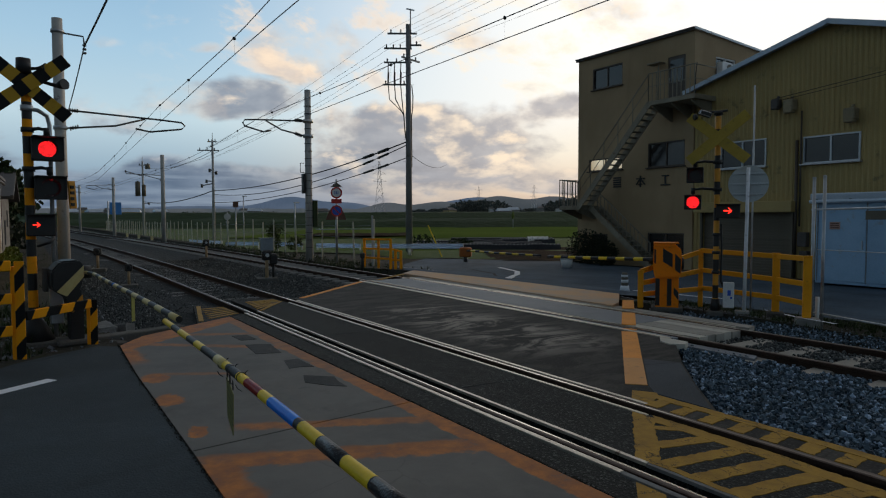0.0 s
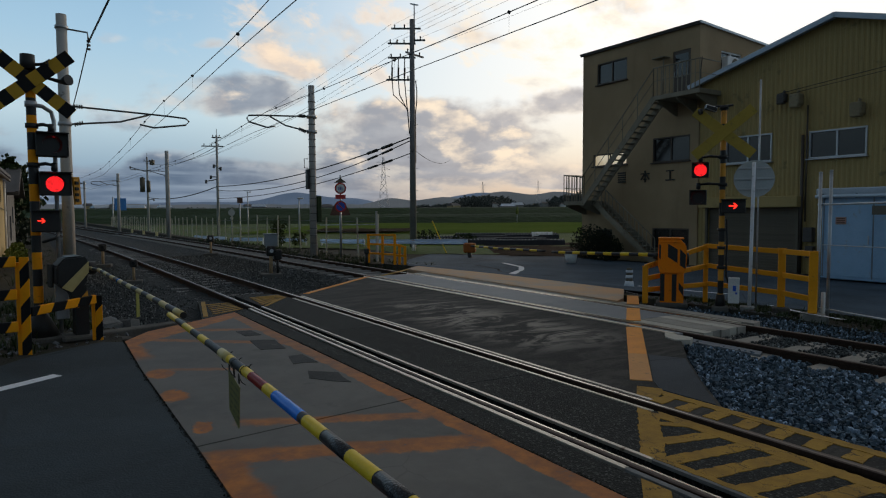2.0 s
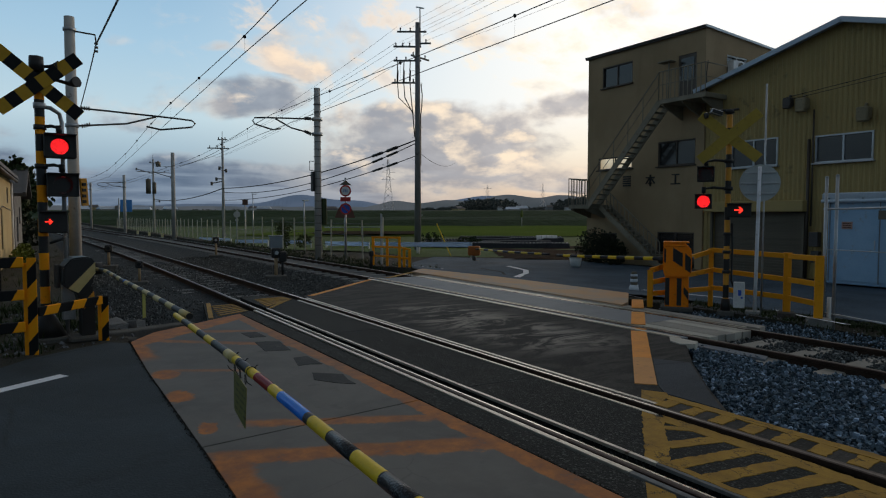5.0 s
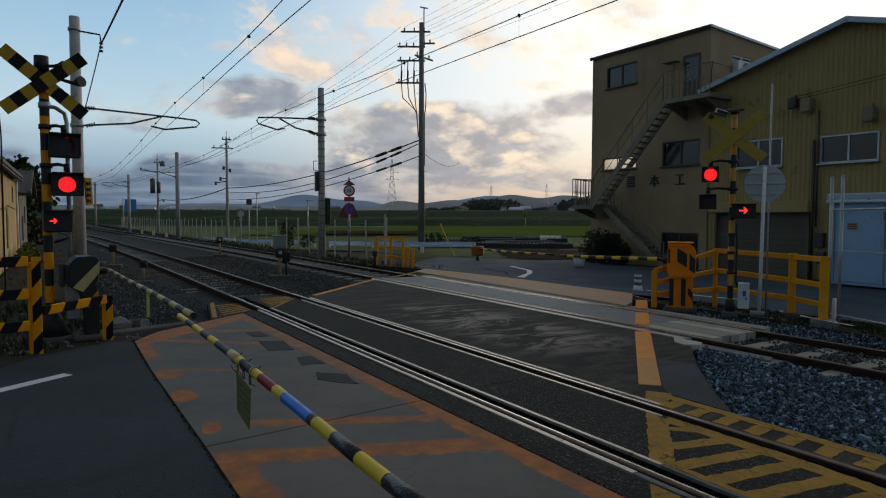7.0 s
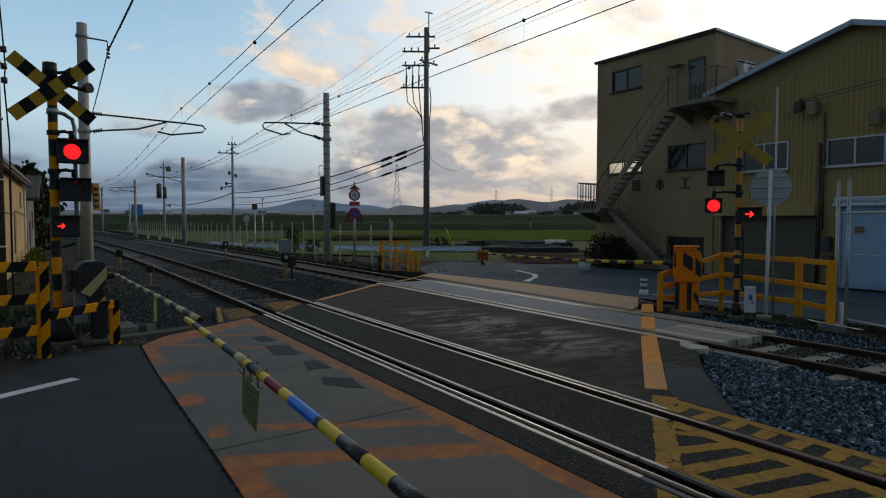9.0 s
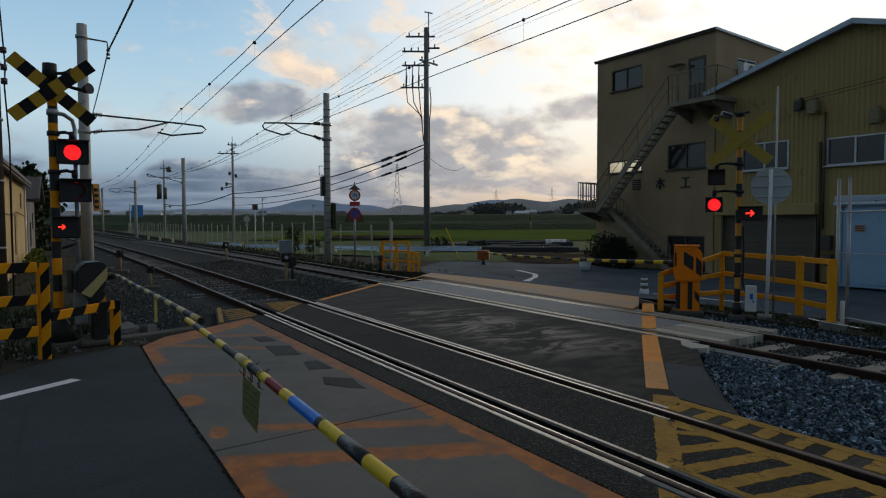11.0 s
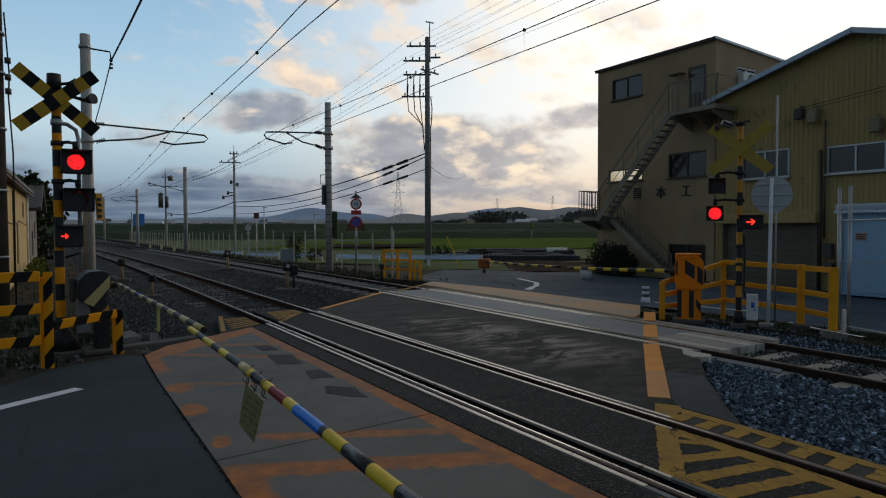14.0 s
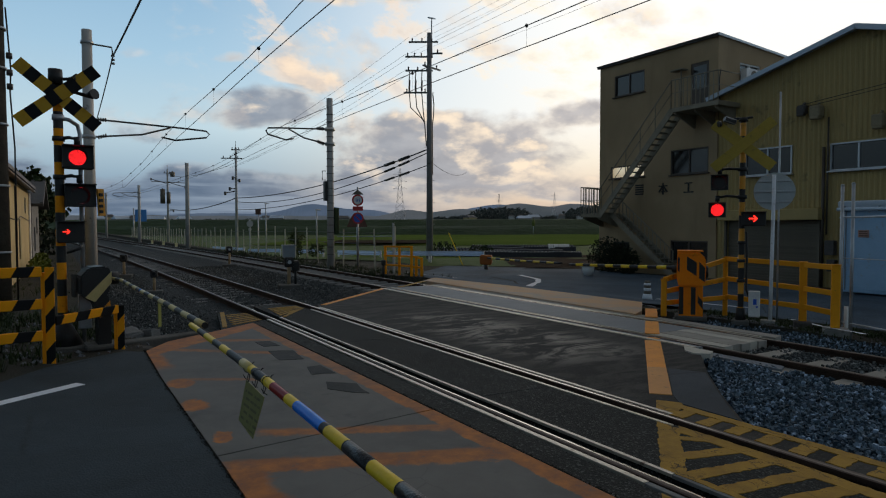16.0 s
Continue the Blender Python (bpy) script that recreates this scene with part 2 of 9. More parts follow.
M["stone"] = surf("stone", (0.075, 0.08, 0.088), (0.20, 0.21, 0.225), 0.75, big=6, fine=60, bump=0.3)
M["concrete"] = surf("concrete", (0.22, 0.215, 0.20), (0.36, 0.35, 0.33), 0.85, big=1.5, fine=50, bump=0.25, spots=(0.14, 0.13, 0.12))
M["pole_concrete"] = surf("pole_concrete", (0.36, 0.355, 0.34), (0.52, 0.51, 0.49), 0.8, big=0.9, fine=40, bump=0.15, spots=(0.16, 0.15, 0.14))
M["rail_worn"] = surf("rail_worn", (0.06, 0.042, 0.035), (0.12, 0.085, 0.07), 0.6, 0.35, big=4, fine=60, bump=0.15)
M["rail_side"] = surf("rail_side", (0.035, 0.023, 0.018), (0.08, 0.05, 0.037), 0.8, 0.3, big=4, fine=60, bump=0.3)
M["steel_edge"] = surf("steel_edge", (0.46, 0.42, 0.35), (0.62, 0.57, 0.48), 0.38, 0.5, big=3, fine=60, bump=0.2, spots=(0.16, 0.10, 0.06))
M["sleeper_pale"] = surf("sleeper_pale", (0.27, 0.25, 0.22), (0.40, 0.375, 0.33), 0.85, big=3, fine=40, bump=0.3, spots=(0.20, 0.18, 0.15))
M["block_white"] = surf("block_white", (0.46, 0.43, 0.37), (0.60, 0.565, 0.49), 0.85, big=2, fine=40, bump=0.2, spots=(0.30, 0.28, 0.25))
M["sleeper"] = surf("sleeper", (0.13, 0.13, 0.128), (0.25, 0.248, 0.24), 0.9, big=3, fine=40, bump=0.4)
M["panel"] = surf("panel", (0.13, 0.145, 0.165), (0.20, 0.22, 0.245), 0.62, 0.0, big=1.3, fine=50, bump=0.25)
M["galvanized"] = surf("galvanized", (0.34, 0.36, 0.38), (0.52, 0.54, 0.56), 0.42, 0.6, big=5, fine=60, bump=0.1)
M["white_paint"] = surf("white_paint", (0.55, 0.55, 0.54), (0.78, 0.78, 0.76), 0.5, big=3, fine=40, bump=0.1)
M["line_white"] = surf("line_white", (0.62, 0.65, 0.70), (0.84, 0.86, 0.90), 0.6, big=4, fine=60, bump=0.2, spots=(0.3, 0.3, 0.3))
M["yellow"] = surf("yellow_paint", (0.72, 0.285, 0.010), (0.84, 0.36, 0.015), 0.5, big=3, fine=50, bump=0.06, spots=(0.30, 0.15, 0.03), spec=0.18)
M["orange"] = surf("orange_paint", (0.86, 0.205, 0.004), (0.94, 0.26, 0.006), 0.5, big=3, fine=50, bump=0.06, spots=(0.40, 0.13, 0.02), spec=0.18)
M["post_yellow"] = surf("post_yellow", (0.60, 0.25, 0.02), (0.72, 0.33, 0.03), 0.5, big=4, fine=50, bump=0.06, spots=(0.26, 0.13, 0.03))
M["black"] = surf("black_paint", (0.010, 0.010, 0.011), (0.024, 0.023, 0.022), 0.5, big=4, fine=50, bump=0.06)
M["arm_yellow"] = surf("arm_yellow", (0.66, 0.46, 0.02), (0.80, 0.56, 0.03), 0.4, big=6, fine=80, bump=0.05, spots=(0.42, 0.30, 0.05), spec=0.18)
M["arm_black"] = surf("arm_black", (0.012, 0.013, 0.016), (0.03, 0.034, 0.042), 0.42, big=8, fine=120, bump=0.3, dist=0.003, spec=0.18)
M["arm_red"] = surf("arm_red", (0.20, 0.02, 0.02), (0.26, 0.025, 0.025), 0.2, big=8, fine=60, bump=0.03, spec=0.05)
M["arm_blue"] = surf("arm_blue", (0.006, 0.15, 0.66), (0.010, 0.20, 0.80), 0.25, big=8, fine=60, bump=0.03, spec=0.2)
M["cable"] = surf("cable", (0.012, 0.012, 0.013), (0.03, 0.03, 0.03), 0.6, bump=0)
M["wire"] = surf("wire", (0.09, 0.09, 0.09), (0.15, 0.145, 0.14), 0.5, 0.5, bump=0)
M["wire_bright"] = surf("wire_bright", (0.34, 0.33, 0.31), (0.46, 0.45, 0.42), 0.35, 0.7, bump=0)
M["fence_concrete"] = surf("fence_concrete", (0.50, 0.46, 0.37), (0.66, 0.61, 0.50), 0.8, big=1.5, fine=30, bump=0.1, spots=(0.24, 0.21, 0.16))
M["case_grey"] = surf("case_grey", (0.17, 0.20, 0.22), (0.24, 0.27, 0.30), 0.55, big=3, fine=40, bump=0.08)
M["stem_wood"] = surf("stem_wood", (0.30, 0.21, 0.12), (0.44, 0.32, 0.19), 0.8, big=4, fine=50, bump=0.1)
M["marker_cream"] = surf("marker_cream", (0.62, 0.52, 0.25), (0.74, 0.64, 0.34), 0.7, big=4, fine=40, bump=0.1)
M["notice_pink"] = surf("notice_pink", (0.42, 0.24, 0.20), (0.54, 0.34, 0.29), 0.6, big=6, fine=40, bump=0.05)
M["brown_plate"] = surf("brown_plate", (0.10, 0.05, 0.035), (0.16, 0.08, 0.055), 0.6, bump=0.05)
# pole concrete with the shade of its backlit side put into the colour
M["pole_backlit"] = surf("pole_backlit", (0.17, 0.17, 0.175), (0.27, 0.27, 0.275), 0.7, big=0.9, fine=40, bump=0.15, spots=(0.09, 0.085, 0.08))
M["fence_orange"] = surf("fence_orange", (0.90, 0.30, 0.006), (0.97, 0.37, 0.010), 0.55, big=4, fine=50, bump=0.06, spots=(0.45, 0.16, 0.02), spec=0.15)
M["orange_dull"] = surf("orange_dull", (0.30, 0.085, 0.012), (0.42, 0.125, 0.016), 0.6, big=3, fine=40, bump=0.08)
M["pole_steel"] = surf("pole_steel", (0.62, 0.60, 0.57), (0.76, 0.74, 0.70), 0.34, 0.75, big=1.2, fine=30, bump=0.05)
M["insulator"] = surf("insulator", (0.05, 0.04, 0.035), (0.10, 0.08, 0.07), 0.3, bump=0)
M["yellow_sheet"] = surf("yellow_sheet", (0.35, 0.255, 0.10), (0.44, 0.325, 0.13), 0.65, big=0.4, fine=20, bump=0.1, spots=(0.20, 0.16, 0.07))
M["roof_trim"] = surf("roof_trim", (0.36, 0.43, 0.52), (0.48, 0.55, 0.63), 0.45, 0.3, big=1, fine=20, bump=0.1)
M["roof_dark"] = surf("roof_dark", (0.05, 0.045, 0.042), (0.10, 0.09, 0.085), 0.6, big=1, fine=20, bump=0.1)
M["stair_steel"] = surf("stair_steel", (0.20, 0.175, 0.13), (0.30, 0.265, 0.20), 0.7, 0.1, big=2, fine=40, bump=0.15, spots=(0.17, 0.10, 0.06))
M["window_frame"] = surf("window_frame", (0.07, 0.055, 0.045), (0.11, 0.09, 0.075), 0.5, 0.4, bump=0.05)
M["window_frame_light"] = surf("window_frame_light", (0.40, 0.42, 0.45), (0.52, 0.54, 0.57), 0.4, 0.6, bump=0.05)
M["shutter"] = surf("shutter", (0.13, 0.112, 0.085), (0.175, 0.152, 0.118), 0.6, 0.4, big=1, fine=20, bump=0.1)
M["shed_blue"] = surf("shed_blue", (0.235, 0.39, 0.57), (0.33, 0.50, 0.68), 0.42, 0.1, big=1, fine=30, bump=0.05, spots=(0.30, 0.34, 0.40))
M["house_wall"] = surf("house_wall", (0.40, 0.31, 0.16), (0.52, 0.42, 0.23), 0.85, big=0.6, fine=20, bump=0.3)
M["red"] = surf("red_plate", (0.42, 0.03, 0.03), (0.55, 0.05, 0.04), 0.5, bump=0.05)
M["sign_sky"] = surf("sign_sky", (0.05, 0.22, 0.60), (0.07, 0.28, 0.68), 0.45, bump=0.05)
M["sign_blue"] = surf("sign_blue", (0.02, 0.08, 0.42), (0.03, 0.11, 0.52), 0.45, bump=0.05)
M["bracket_white"] = surf("tag_plate", (0.24, 0.235, 0.05), (0.34, 0.32, 0.08), 0.55, big=9, fine=60, bump=0.05)
M["cream"] = surf("cream_paint", (0.48, 0.39, 0.16), (0.58, 0.48, 0.21), 0.5, big=4, fine=40, bump=0.06)
M["rice"] = surf("rice", (0.085, 0.125, 0.030), (0.130, 0.170, 0.042), 0.8, big=0.05, fine=1.5, bump=0.8, dist=0.2, spec=0.0)
M["crop"] = surf("crop", (0.013, 0.028, 0.008), (0.026, 0.050, 0.012), 0.85, big=0.012, fine=0.5, bump=0.8, dist=0.4)
M["leaf_dark"] = surf("leaf_dark", (0.020, 0.036, 0.012), (0.04, 0.062, 0.02), 0.75, big=1, fine=10, bump=0.2)
M["bark"] = surf("bark", (0.05, 0.04, 0.03), (0.10, 0.08, 0.06), 0.9, big=3, fine=30, bump=0.6, dist=0.02)
M["line_faded"] = surf("line_faded", (0.52, 0.235, 0.065), (0.64, 0.30, 0.085), 0.65, big=3, fine=60, bump=0.2, spots=(0.28, 0.14, 0.06))
M["line_orange"] = surf("line_orange", (0.66, 0.235, 0.018), (0.82, 0.315, 0.028), 0.65, big=3, fine=60, bump=0.2, spots=(0.28, 0.11, 0.03))
M["lamp_red"] = glowing("lamp_red", (1.0, 0.018, 0.022), 2.1, 78.0)
M["arrow_red"] = glowing("arrow_red", (1.0, 0.025, 0.014), 2.4)


def make_glass():
    m, n, bsdf, co = material("window_glass")
    n.put(bsdf.inputs["Base Color"], (0.018, 0.02, 0.022))
    n.put(bsdf.inputs["Roughness"], 0.16)
    n.put(bsdf.inputs["Specular IOR Level"], 0.7)
    bumped(n, bsdf, n.noise(co, 0.7, 2.0), 0.04, 0.02)
    return m


M["glass"] = make_glass()


def make_render_wall():
    """Tan sprayed render with faint panels of colour and dark run-off streaks."""
    m, n, bsdf, co = material("tan_wall")
    mp = n.add("ShaderNodeMapping")
    n.put(mp.inputs["Vector"], co)
    mp.inputs["Scale"].default_value = (1.1, 1.1, 0.16)
    run, big, mid, fine = n.noise(mp.outputs[0], 1.0, 6.0, 0.65, 0.2), n.noise(co, 0.35, 4.0, 0.6), n.noise(co, 2.2, 6.0, 0.65), n.noise(co, 45.0, 2.0)
    col = n.mix(n.step(big, 0.3, 0.7), (0.33, 0.242, 0.145), (0.43, 0.318, 0.195))
    col = n.mix(n.math("MULTIPLY", n.step(mid, 0.45, 0.8), 0.4), col, (0.36, 0.25, 0.15))
    col = n.mix(n.math("MULTIPLY", n.step(run, 0.50, 0.80), 0.42), col, (0.22, 0.16, 0.10))
    n.put(bsdf.inputs["Base Color"], col)
    n.put(bsdf.inputs["Roughness"], 0.9)
    n.put(bsdf.inputs["Specular IOR Level"], 0.12)
    bumped(n, bsdf, n.math("ADD", fine, mid), 0.35, 0.008)
    return m


M["tan_wall"] = make_render_wall()


def make_hatch():
    """Thick road paint, crazed with dark cracks and worn through in places."""
    m, n, bsdf, co = material("hatch_yellow")
    g1, g2 = n.noise(co, 4.0, 6.0, 0.7), n.noise(co, 55.0, 3.0)
    col = n.mix(n.step(g1, 0.3, 0.7), (0.26, 0.142, 0.019), (0.43, 0.245, 0.033))
    d, _ = n.voronoi(n.mix(0.12, co, n.combine(g1, g2, 0.0)), 6.0, "DISTANCE_TO_EDGE")
    crack = n.math("MULTIPLY", n.math("SUBTRACT", 1.0, n.step(d, 0.0, 0.035)), n.step(n.noise(co, 2.3, 3.0), 0.42, 0.58))
    worn = n.step(n.math("ADD", g1, n.math("MULTIPLY", g2, 0.35)), 0.78, 0.86)
    col = n.mix(n.math("MULTIPLY", n.math("MAXIMUM", crack, worn), 0.85), col, (0.028, 0.024, 0.02))
    n.put(bsdf.inputs["Base Color"], col)
    n.put(bsdf.inputs["Roughness"], n.math("ADD", 0.55, n.math("MULTIPLY", g1, 0.3)))
    n.put(bsdf.inputs["Specular IOR Level"], 0.2)
    bumped(n, bsdf, n.math("SUBTRACT", g2, crack), 0.35, 0.005)
    return m


M["hatch_yellow"] = make_hatch()


def make_slab_paint():
    """Concrete of the crossing slabs with worn orange edge and cross bands, tar patches and stains."""
    m, n, bsdf, co = material("slab_concrete")
    sep = n.add("ShaderNodeSeparateXYZ")
    n.put(sep.inputs[0], co)
    x, y, _ = sep.outputs
    big, mid, fine = n.noise(co, 0.9, 5.0, 0.6, 0.3), n.noise(co, 5.0, 6.0, 0.7), n.noise(co, 60.0, 3.0)
    col = n.mix(n.step(big, 0.3, 0.7), (0.082, 0.080, 0.073), (0.126, 0.121, 0.109))
    col = n.mix(n.math("MULTIPLY", n.step(mid, 0.4, 0.7), 0.4), col, (0.165, 0.158, 0.145))
    # hairline cracks and dark stains
    ed, _ = n.voronoi(n.mix(0.10, co, n.combine(mid, big, 0.0)), 0.9, "DISTANCE_TO_EDGE")
    hair = n.math("MULTIPLY", n.math("SUBTRACT", 1.0, n.step(ed, 0.0, 0.006)), n.step(big, 0.48, 0.6))
    col = n.mix(n.math("MULTIPLY", hair, 0.25), col, (0.03, 0.03, 0.028))
    col = n.mix(n.math("MULTIPLY", n.step(n.noise(co, 2.6, 5.0, 0.6), 0.60, 0.74), 0.55), col, (0.05, 0.05, 0.046))
    wob = n.math("MULTIPLY", n.math("SUBTRACT", mid, 0.5), 0.28)
    xx, yy = n.math("ADD", x, wob), n.math("ADD", y, n.math("MULTIPLY", wob, 0.8))
    paint = n.math("MULTIPLY", n.band(n.math("ADD", x, n.math("MULTIPLY", wob, 0.3)), 2.54, 3.1, 0.012), n.math("SUBTRACT", 1.0, n.math("MULTIPLY", n.step(y, 5.0, 6.0), 0.3)))
    # skewed cross bands: height of the middle at x0, fall per metre, half width, stretch
    for y0, x0, fall, half, xa, xb, w in ((4.10, 1.04, 0.42, 0.13, 0.9, 2.75, 1.0), (4.69, 1.40, 0.50, 0.09, 1.30, 2.75, 0.9), (6.67, 1.33, 0.60, 0.06, 1.05, 1.8, 0.55), (8.31, 1.51, 0.85, 0.10, 1.0, 2.7, 0.7), (9.05, 1.60, 0.55, 0.09, 1.1, 2.7, 0.6), (2.2, 1.04, 0.42, 0.13, 0.9, 2.75, 1.0)):
        c = n.math("SUBTRACT", y0, n.math("MULTIPLY", n.math("SUBTRACT", x, x0), fall))
        one = n.math("MULTIPLY", n.band(n.math("SUBTRACT", yy, c), -half, half, 0.035), n.band(xx, xa, xb, 0.08))
        paint = n.math("MAXIMUM", paint, n.math("MULTIPLY", one, n.math("MULTIPLY", n.step(big, 0.20, 0.42), w)))
    # worn blobs along the road side, whole paint at the far corner and below the joint
    side = n.math("MULTIPLY", n.band(xx, 0.6, 1.10, 0.05), n.math("MAXIMUM", n.step(y, 7.3, 7.7), n.math("SUBTRACT", 1.0, n.step(yy, 4.05, 4.2))))
    for bx, by, rx, ry in ((1.05, 6.66, 0.12, 0.20), (1.03, 5.79, 0.11, 0.20), (1.04, 4.81, 0.06, 0.14)):
        e = n.math("ADD", n.math("POWER", n.math("ABSOLUTE", n.math("DIVIDE", n.math("SUBTRACT", xx, bx), rx)), 2.0), n.math("POWER", n.math("ABSOLUTE", n.math("DIVIDE", n.math("SUBTRACT", yy, by), ry)), 2.0))
        side = n.math("MAXIMUM", side, n.math("SUBTRACT", 1.0, n.step(e, 0.6, 1.3)))
    paint = n.math("MAXIMUM", paint, side)
    end = n.math("SUBTRACT", n.math("SUBTRACT", yy, 8.05), n.math("MULTIPLY", n.math("SUBTRACT", x, 0.965), 0.9))
    paint = n.math("MAXIMUM", paint, n.step(end, 0.12, 0.22))
    paint = n.math("MULTIPLY", paint, n.step(n.math("ADD", mid, n.math("MULTIPLY", fine, 0.25)), 0.38, 0.52))
    col = n.mix(n.math("MULTIPLY", paint, 0.92), col, n.mix(n.step(mid, 0.35, 0.7), (0.27, 0.088, 0.018), (0.52, 0.17, 0.018)))
    n.put(bsdf.inputs["Base Color"], col)
    n.put(bsdf.inputs["Roughness"], n.math("ADD", 0.6, n.math("MULTIPLY", mid, 0.3)))
    bumped(n, bsdf, n.math("ADD", mid, n.math("MULTIPLY", fine, 0.4)), 0.25, 0.006)
    return m


def make_far_slab():
    m, n, bsdf, co = material("far_slab")
    a, b = n.noise(co, 1.2, 6.0, 0.7, 0.4), n.noise(co, 40.0, 3.0)
    col = n.mix(n.step(a, 0.36, 0.6), (0.37, 0.29, 0.215), (0.52, 0.30, 0.145))
    n.put(bsdf.inputs["Base Color"], col)
    n.put(bsdf.inputs["Roughness"], 0.7)
    bumped(n, bsdf, n.math("ADD", a, b), 0.25, 0.006)
    return m


def make_scuffed():
    """Patched asphalt between the tracks with pale scuffs."""
    m, n, bsdf, co = material("scuffed_asphalt")
    mp = n.add("ShaderNodeMapping")
    n.put(mp.inputs["Vector"], co)
    mp.inputs["Rotation"].default_value = (0, 0, radians(-28))
    mp.inputs["Scale"].default_value = (1.0, 2.7, 1.0)
    w = mp.outputs[0]
    big, mid, fine = n.noise(w, 1.0, 9.0, 0.66, 1.3), n.noise(co, 4.0, 6.0, 0.7), n.noise(co, 80.0, 2.0)
    sep = n.add("ShaderNodeSeparateXYZ")
    n.put(sep.inputs[0], co)
    d, chip = n.voronoi(co, 75.0)
    cs = n.add("ShaderNodeSeparateColor")
    n.put(cs.inputs[0], chip)
    # the wheels have polished a lane through the middle
    lane = n.math("MULTIPLY", n.band(sep.outputs[0], 4.8, 6.2, 0.35), n.band(sep.outputs[1], 5.5, 9.6, 0.6))
    lane = n.math("ADD", 0.12, n.math("MULTIPLY", lane, 0.88))
    col = n.mix(n.step(n.noise(co, 0.5, 4.0), 0.35, 0.65), (0.0135, 0.0142, 0.0138), (0.027, 0.0265, 0.025))
    col = n.mix(n.math("MULTIPLY", n.math("MULTIPLY", n.step(big, 0.43, 0.60), 0.95), lane), col, (0.30, 0.27, 0.235))
    col = n.mix(n.math("MULTIPLY", n.step(mid, 0.52, 0.8), 0.35), col, (0.055, 0.052, 0.047))
    col = n.mix(n.math("MULTIPLY", n.step(cs.outputs[0], 0.84, 0.99), 0.16), col, (0.20, 0.195, 0.185))
    n.put(bsdf.inputs["Base Color"], col)
    n.put(bsdf.inputs["Roughness"], n.math("ADD", 0.66, n.math("MULTIPLY", mid, 0.3)))
    n.put(bsdf.inputs["Specular IOR Level"], 0.18)
    bumped(n, bsdf, n.math("ADD", fine, mid), 0.4, 0.006)
    return m


M["slab"], M["far_slab"], M["scuffed"] = make_slab_paint(), make_far_slab(), make_scuffed()
M["fence_stripe"] = striped("fence_stripe", ORANGE, BLACK, 0.34, 1.0, -0.55)
M["fence_post_stripe"] = striped("fence_post_stripe", ORANGE, BLACK, 0.40, 1.2, -1.0)


# ---------------------------------------------------------------- mesh helpers
def box(bm, c, s, rot=None, mi=0, bevel=0.0):
    """A box of size s at c, turned by rot (a 3x3 matrix), with bevelled edges."""
    g = bmesh.ops.create_cube(bm, size=1.0)
    vs = g["verts"]
    for v in vs:
        v.co = Vector((v.co.x * s[0], v.co.y * s[1], v.co.z * s[2]))
    fs = list({f for v in vs for f in v.link_faces})
    if bevel:
        es = list({e for v in vs for e in v.link_edges})
        r = bmesh.ops.bevel(bm, geom=es, offset=bevel, segments=1, affect="EDGES", clamp_overlap=True)
        fs = list({f for f in fs if f.is_valid} | set(r["faces"]))
        vs = list({v for f in fs for v in f.verts})
    for v in vs:
        v.co = (rot @ v.co if rot else v.co) + Vector(c)
    for f in fs:
        f.material_index = mi
    return fs


def tube(bm, p0, p1, r0, r1=None, seg=10, mi=0, caps=True):
    """A straight round bar from p0 to p1."""
    p0, p1 = Vector(p0), Vector(p1)
    r1 = r0 if r1 is None else r1
    q = (p1 - p0).to_track_quat("Z", "Y")
    a, b = [], []
    for i in range(seg):
        t = 2 * math.pi * i / seg
        d = Vector((math.cos(t), math.sin(t), 0))
        a.append(bm.verts.new(p0 + q @ (d * r0)))
        b.append(bm.verts.new(p1 + q @ (d * r1)))
    for i in range(seg):
        f = bm.faces.new((a[i], a[(i + 1) % seg], b[(i + 1) % seg], b[i]))
        f.material_index, f.smooth = mi, seg > 6
    if caps:
        bm.faces.new(a[::-1]).material_index = mi
        bm.faces.new(b).material_index = mi


def pipe(bm, pts, r, seg=8, mi=0):
    """A round bar along a polyline; r a number or one radius a point; mi a number or one index a span."""
    pts = [Vector(p) for p in pts]
    rings = []
    for i, p in enumerate(pts):
        d = (pts[min(i + 1, len(pts) - 1)] - pts[max(i - 1, 0)]).normalized()
        ref = Vector((0, 0, 1)) if abs(d.z) < 0.95 else Vector((1, 0, 0))
        u = d.cross(ref).normalized()
        v = u.cross(d)
        rr = r[i] if isinstance(r, (list, tuple)) else r
        rings.append([bm.verts.new(p + (u * math.cos(2 * math.pi * k / seg) + v * math.sin(2 * math.pi * k / seg)) * rr) for k in range(seg)])
    for i in range(len(rings) - 1):
        for k in range(seg):
            f = bm.faces.new((rings[i][k], rings[i + 1][k], rings[i + 1][(k + 1) % seg], rings[i][(k + 1) % seg]))
            f.material_index = mi[i] if isinstance(mi, (list, tuple)) else mi
            f.smooth = seg > 5
    bm.faces.new(rings[0][::-1]).material_index = mi[0] if isinstance(mi, (list, tuple)) else mi
    bm.faces.new(rings[-1]).material_index = mi[-1] if isinstance(mi, (list, tuple)) else mi


def poly(bm, pts, z0, z1, mi=0):
    """A prism on the outline pts (x, y) from z0 up to z1."""
    lo = [bm.verts.new((x, y, z0)) for x, y in pts]
    hi = [bm.verts.new((x, y, z1)) for x, y in pts]
    n = len(pts)
    fs = [bm.faces.new(hi), bm.faces.new(lo[::-1])]
    fs += [bm.faces.new((lo[i], lo[(i + 1) % n], hi[(i + 1) % n], hi[i])) for i in range(n)]
    for f in fs:
        f.material_index = mi
    return fs


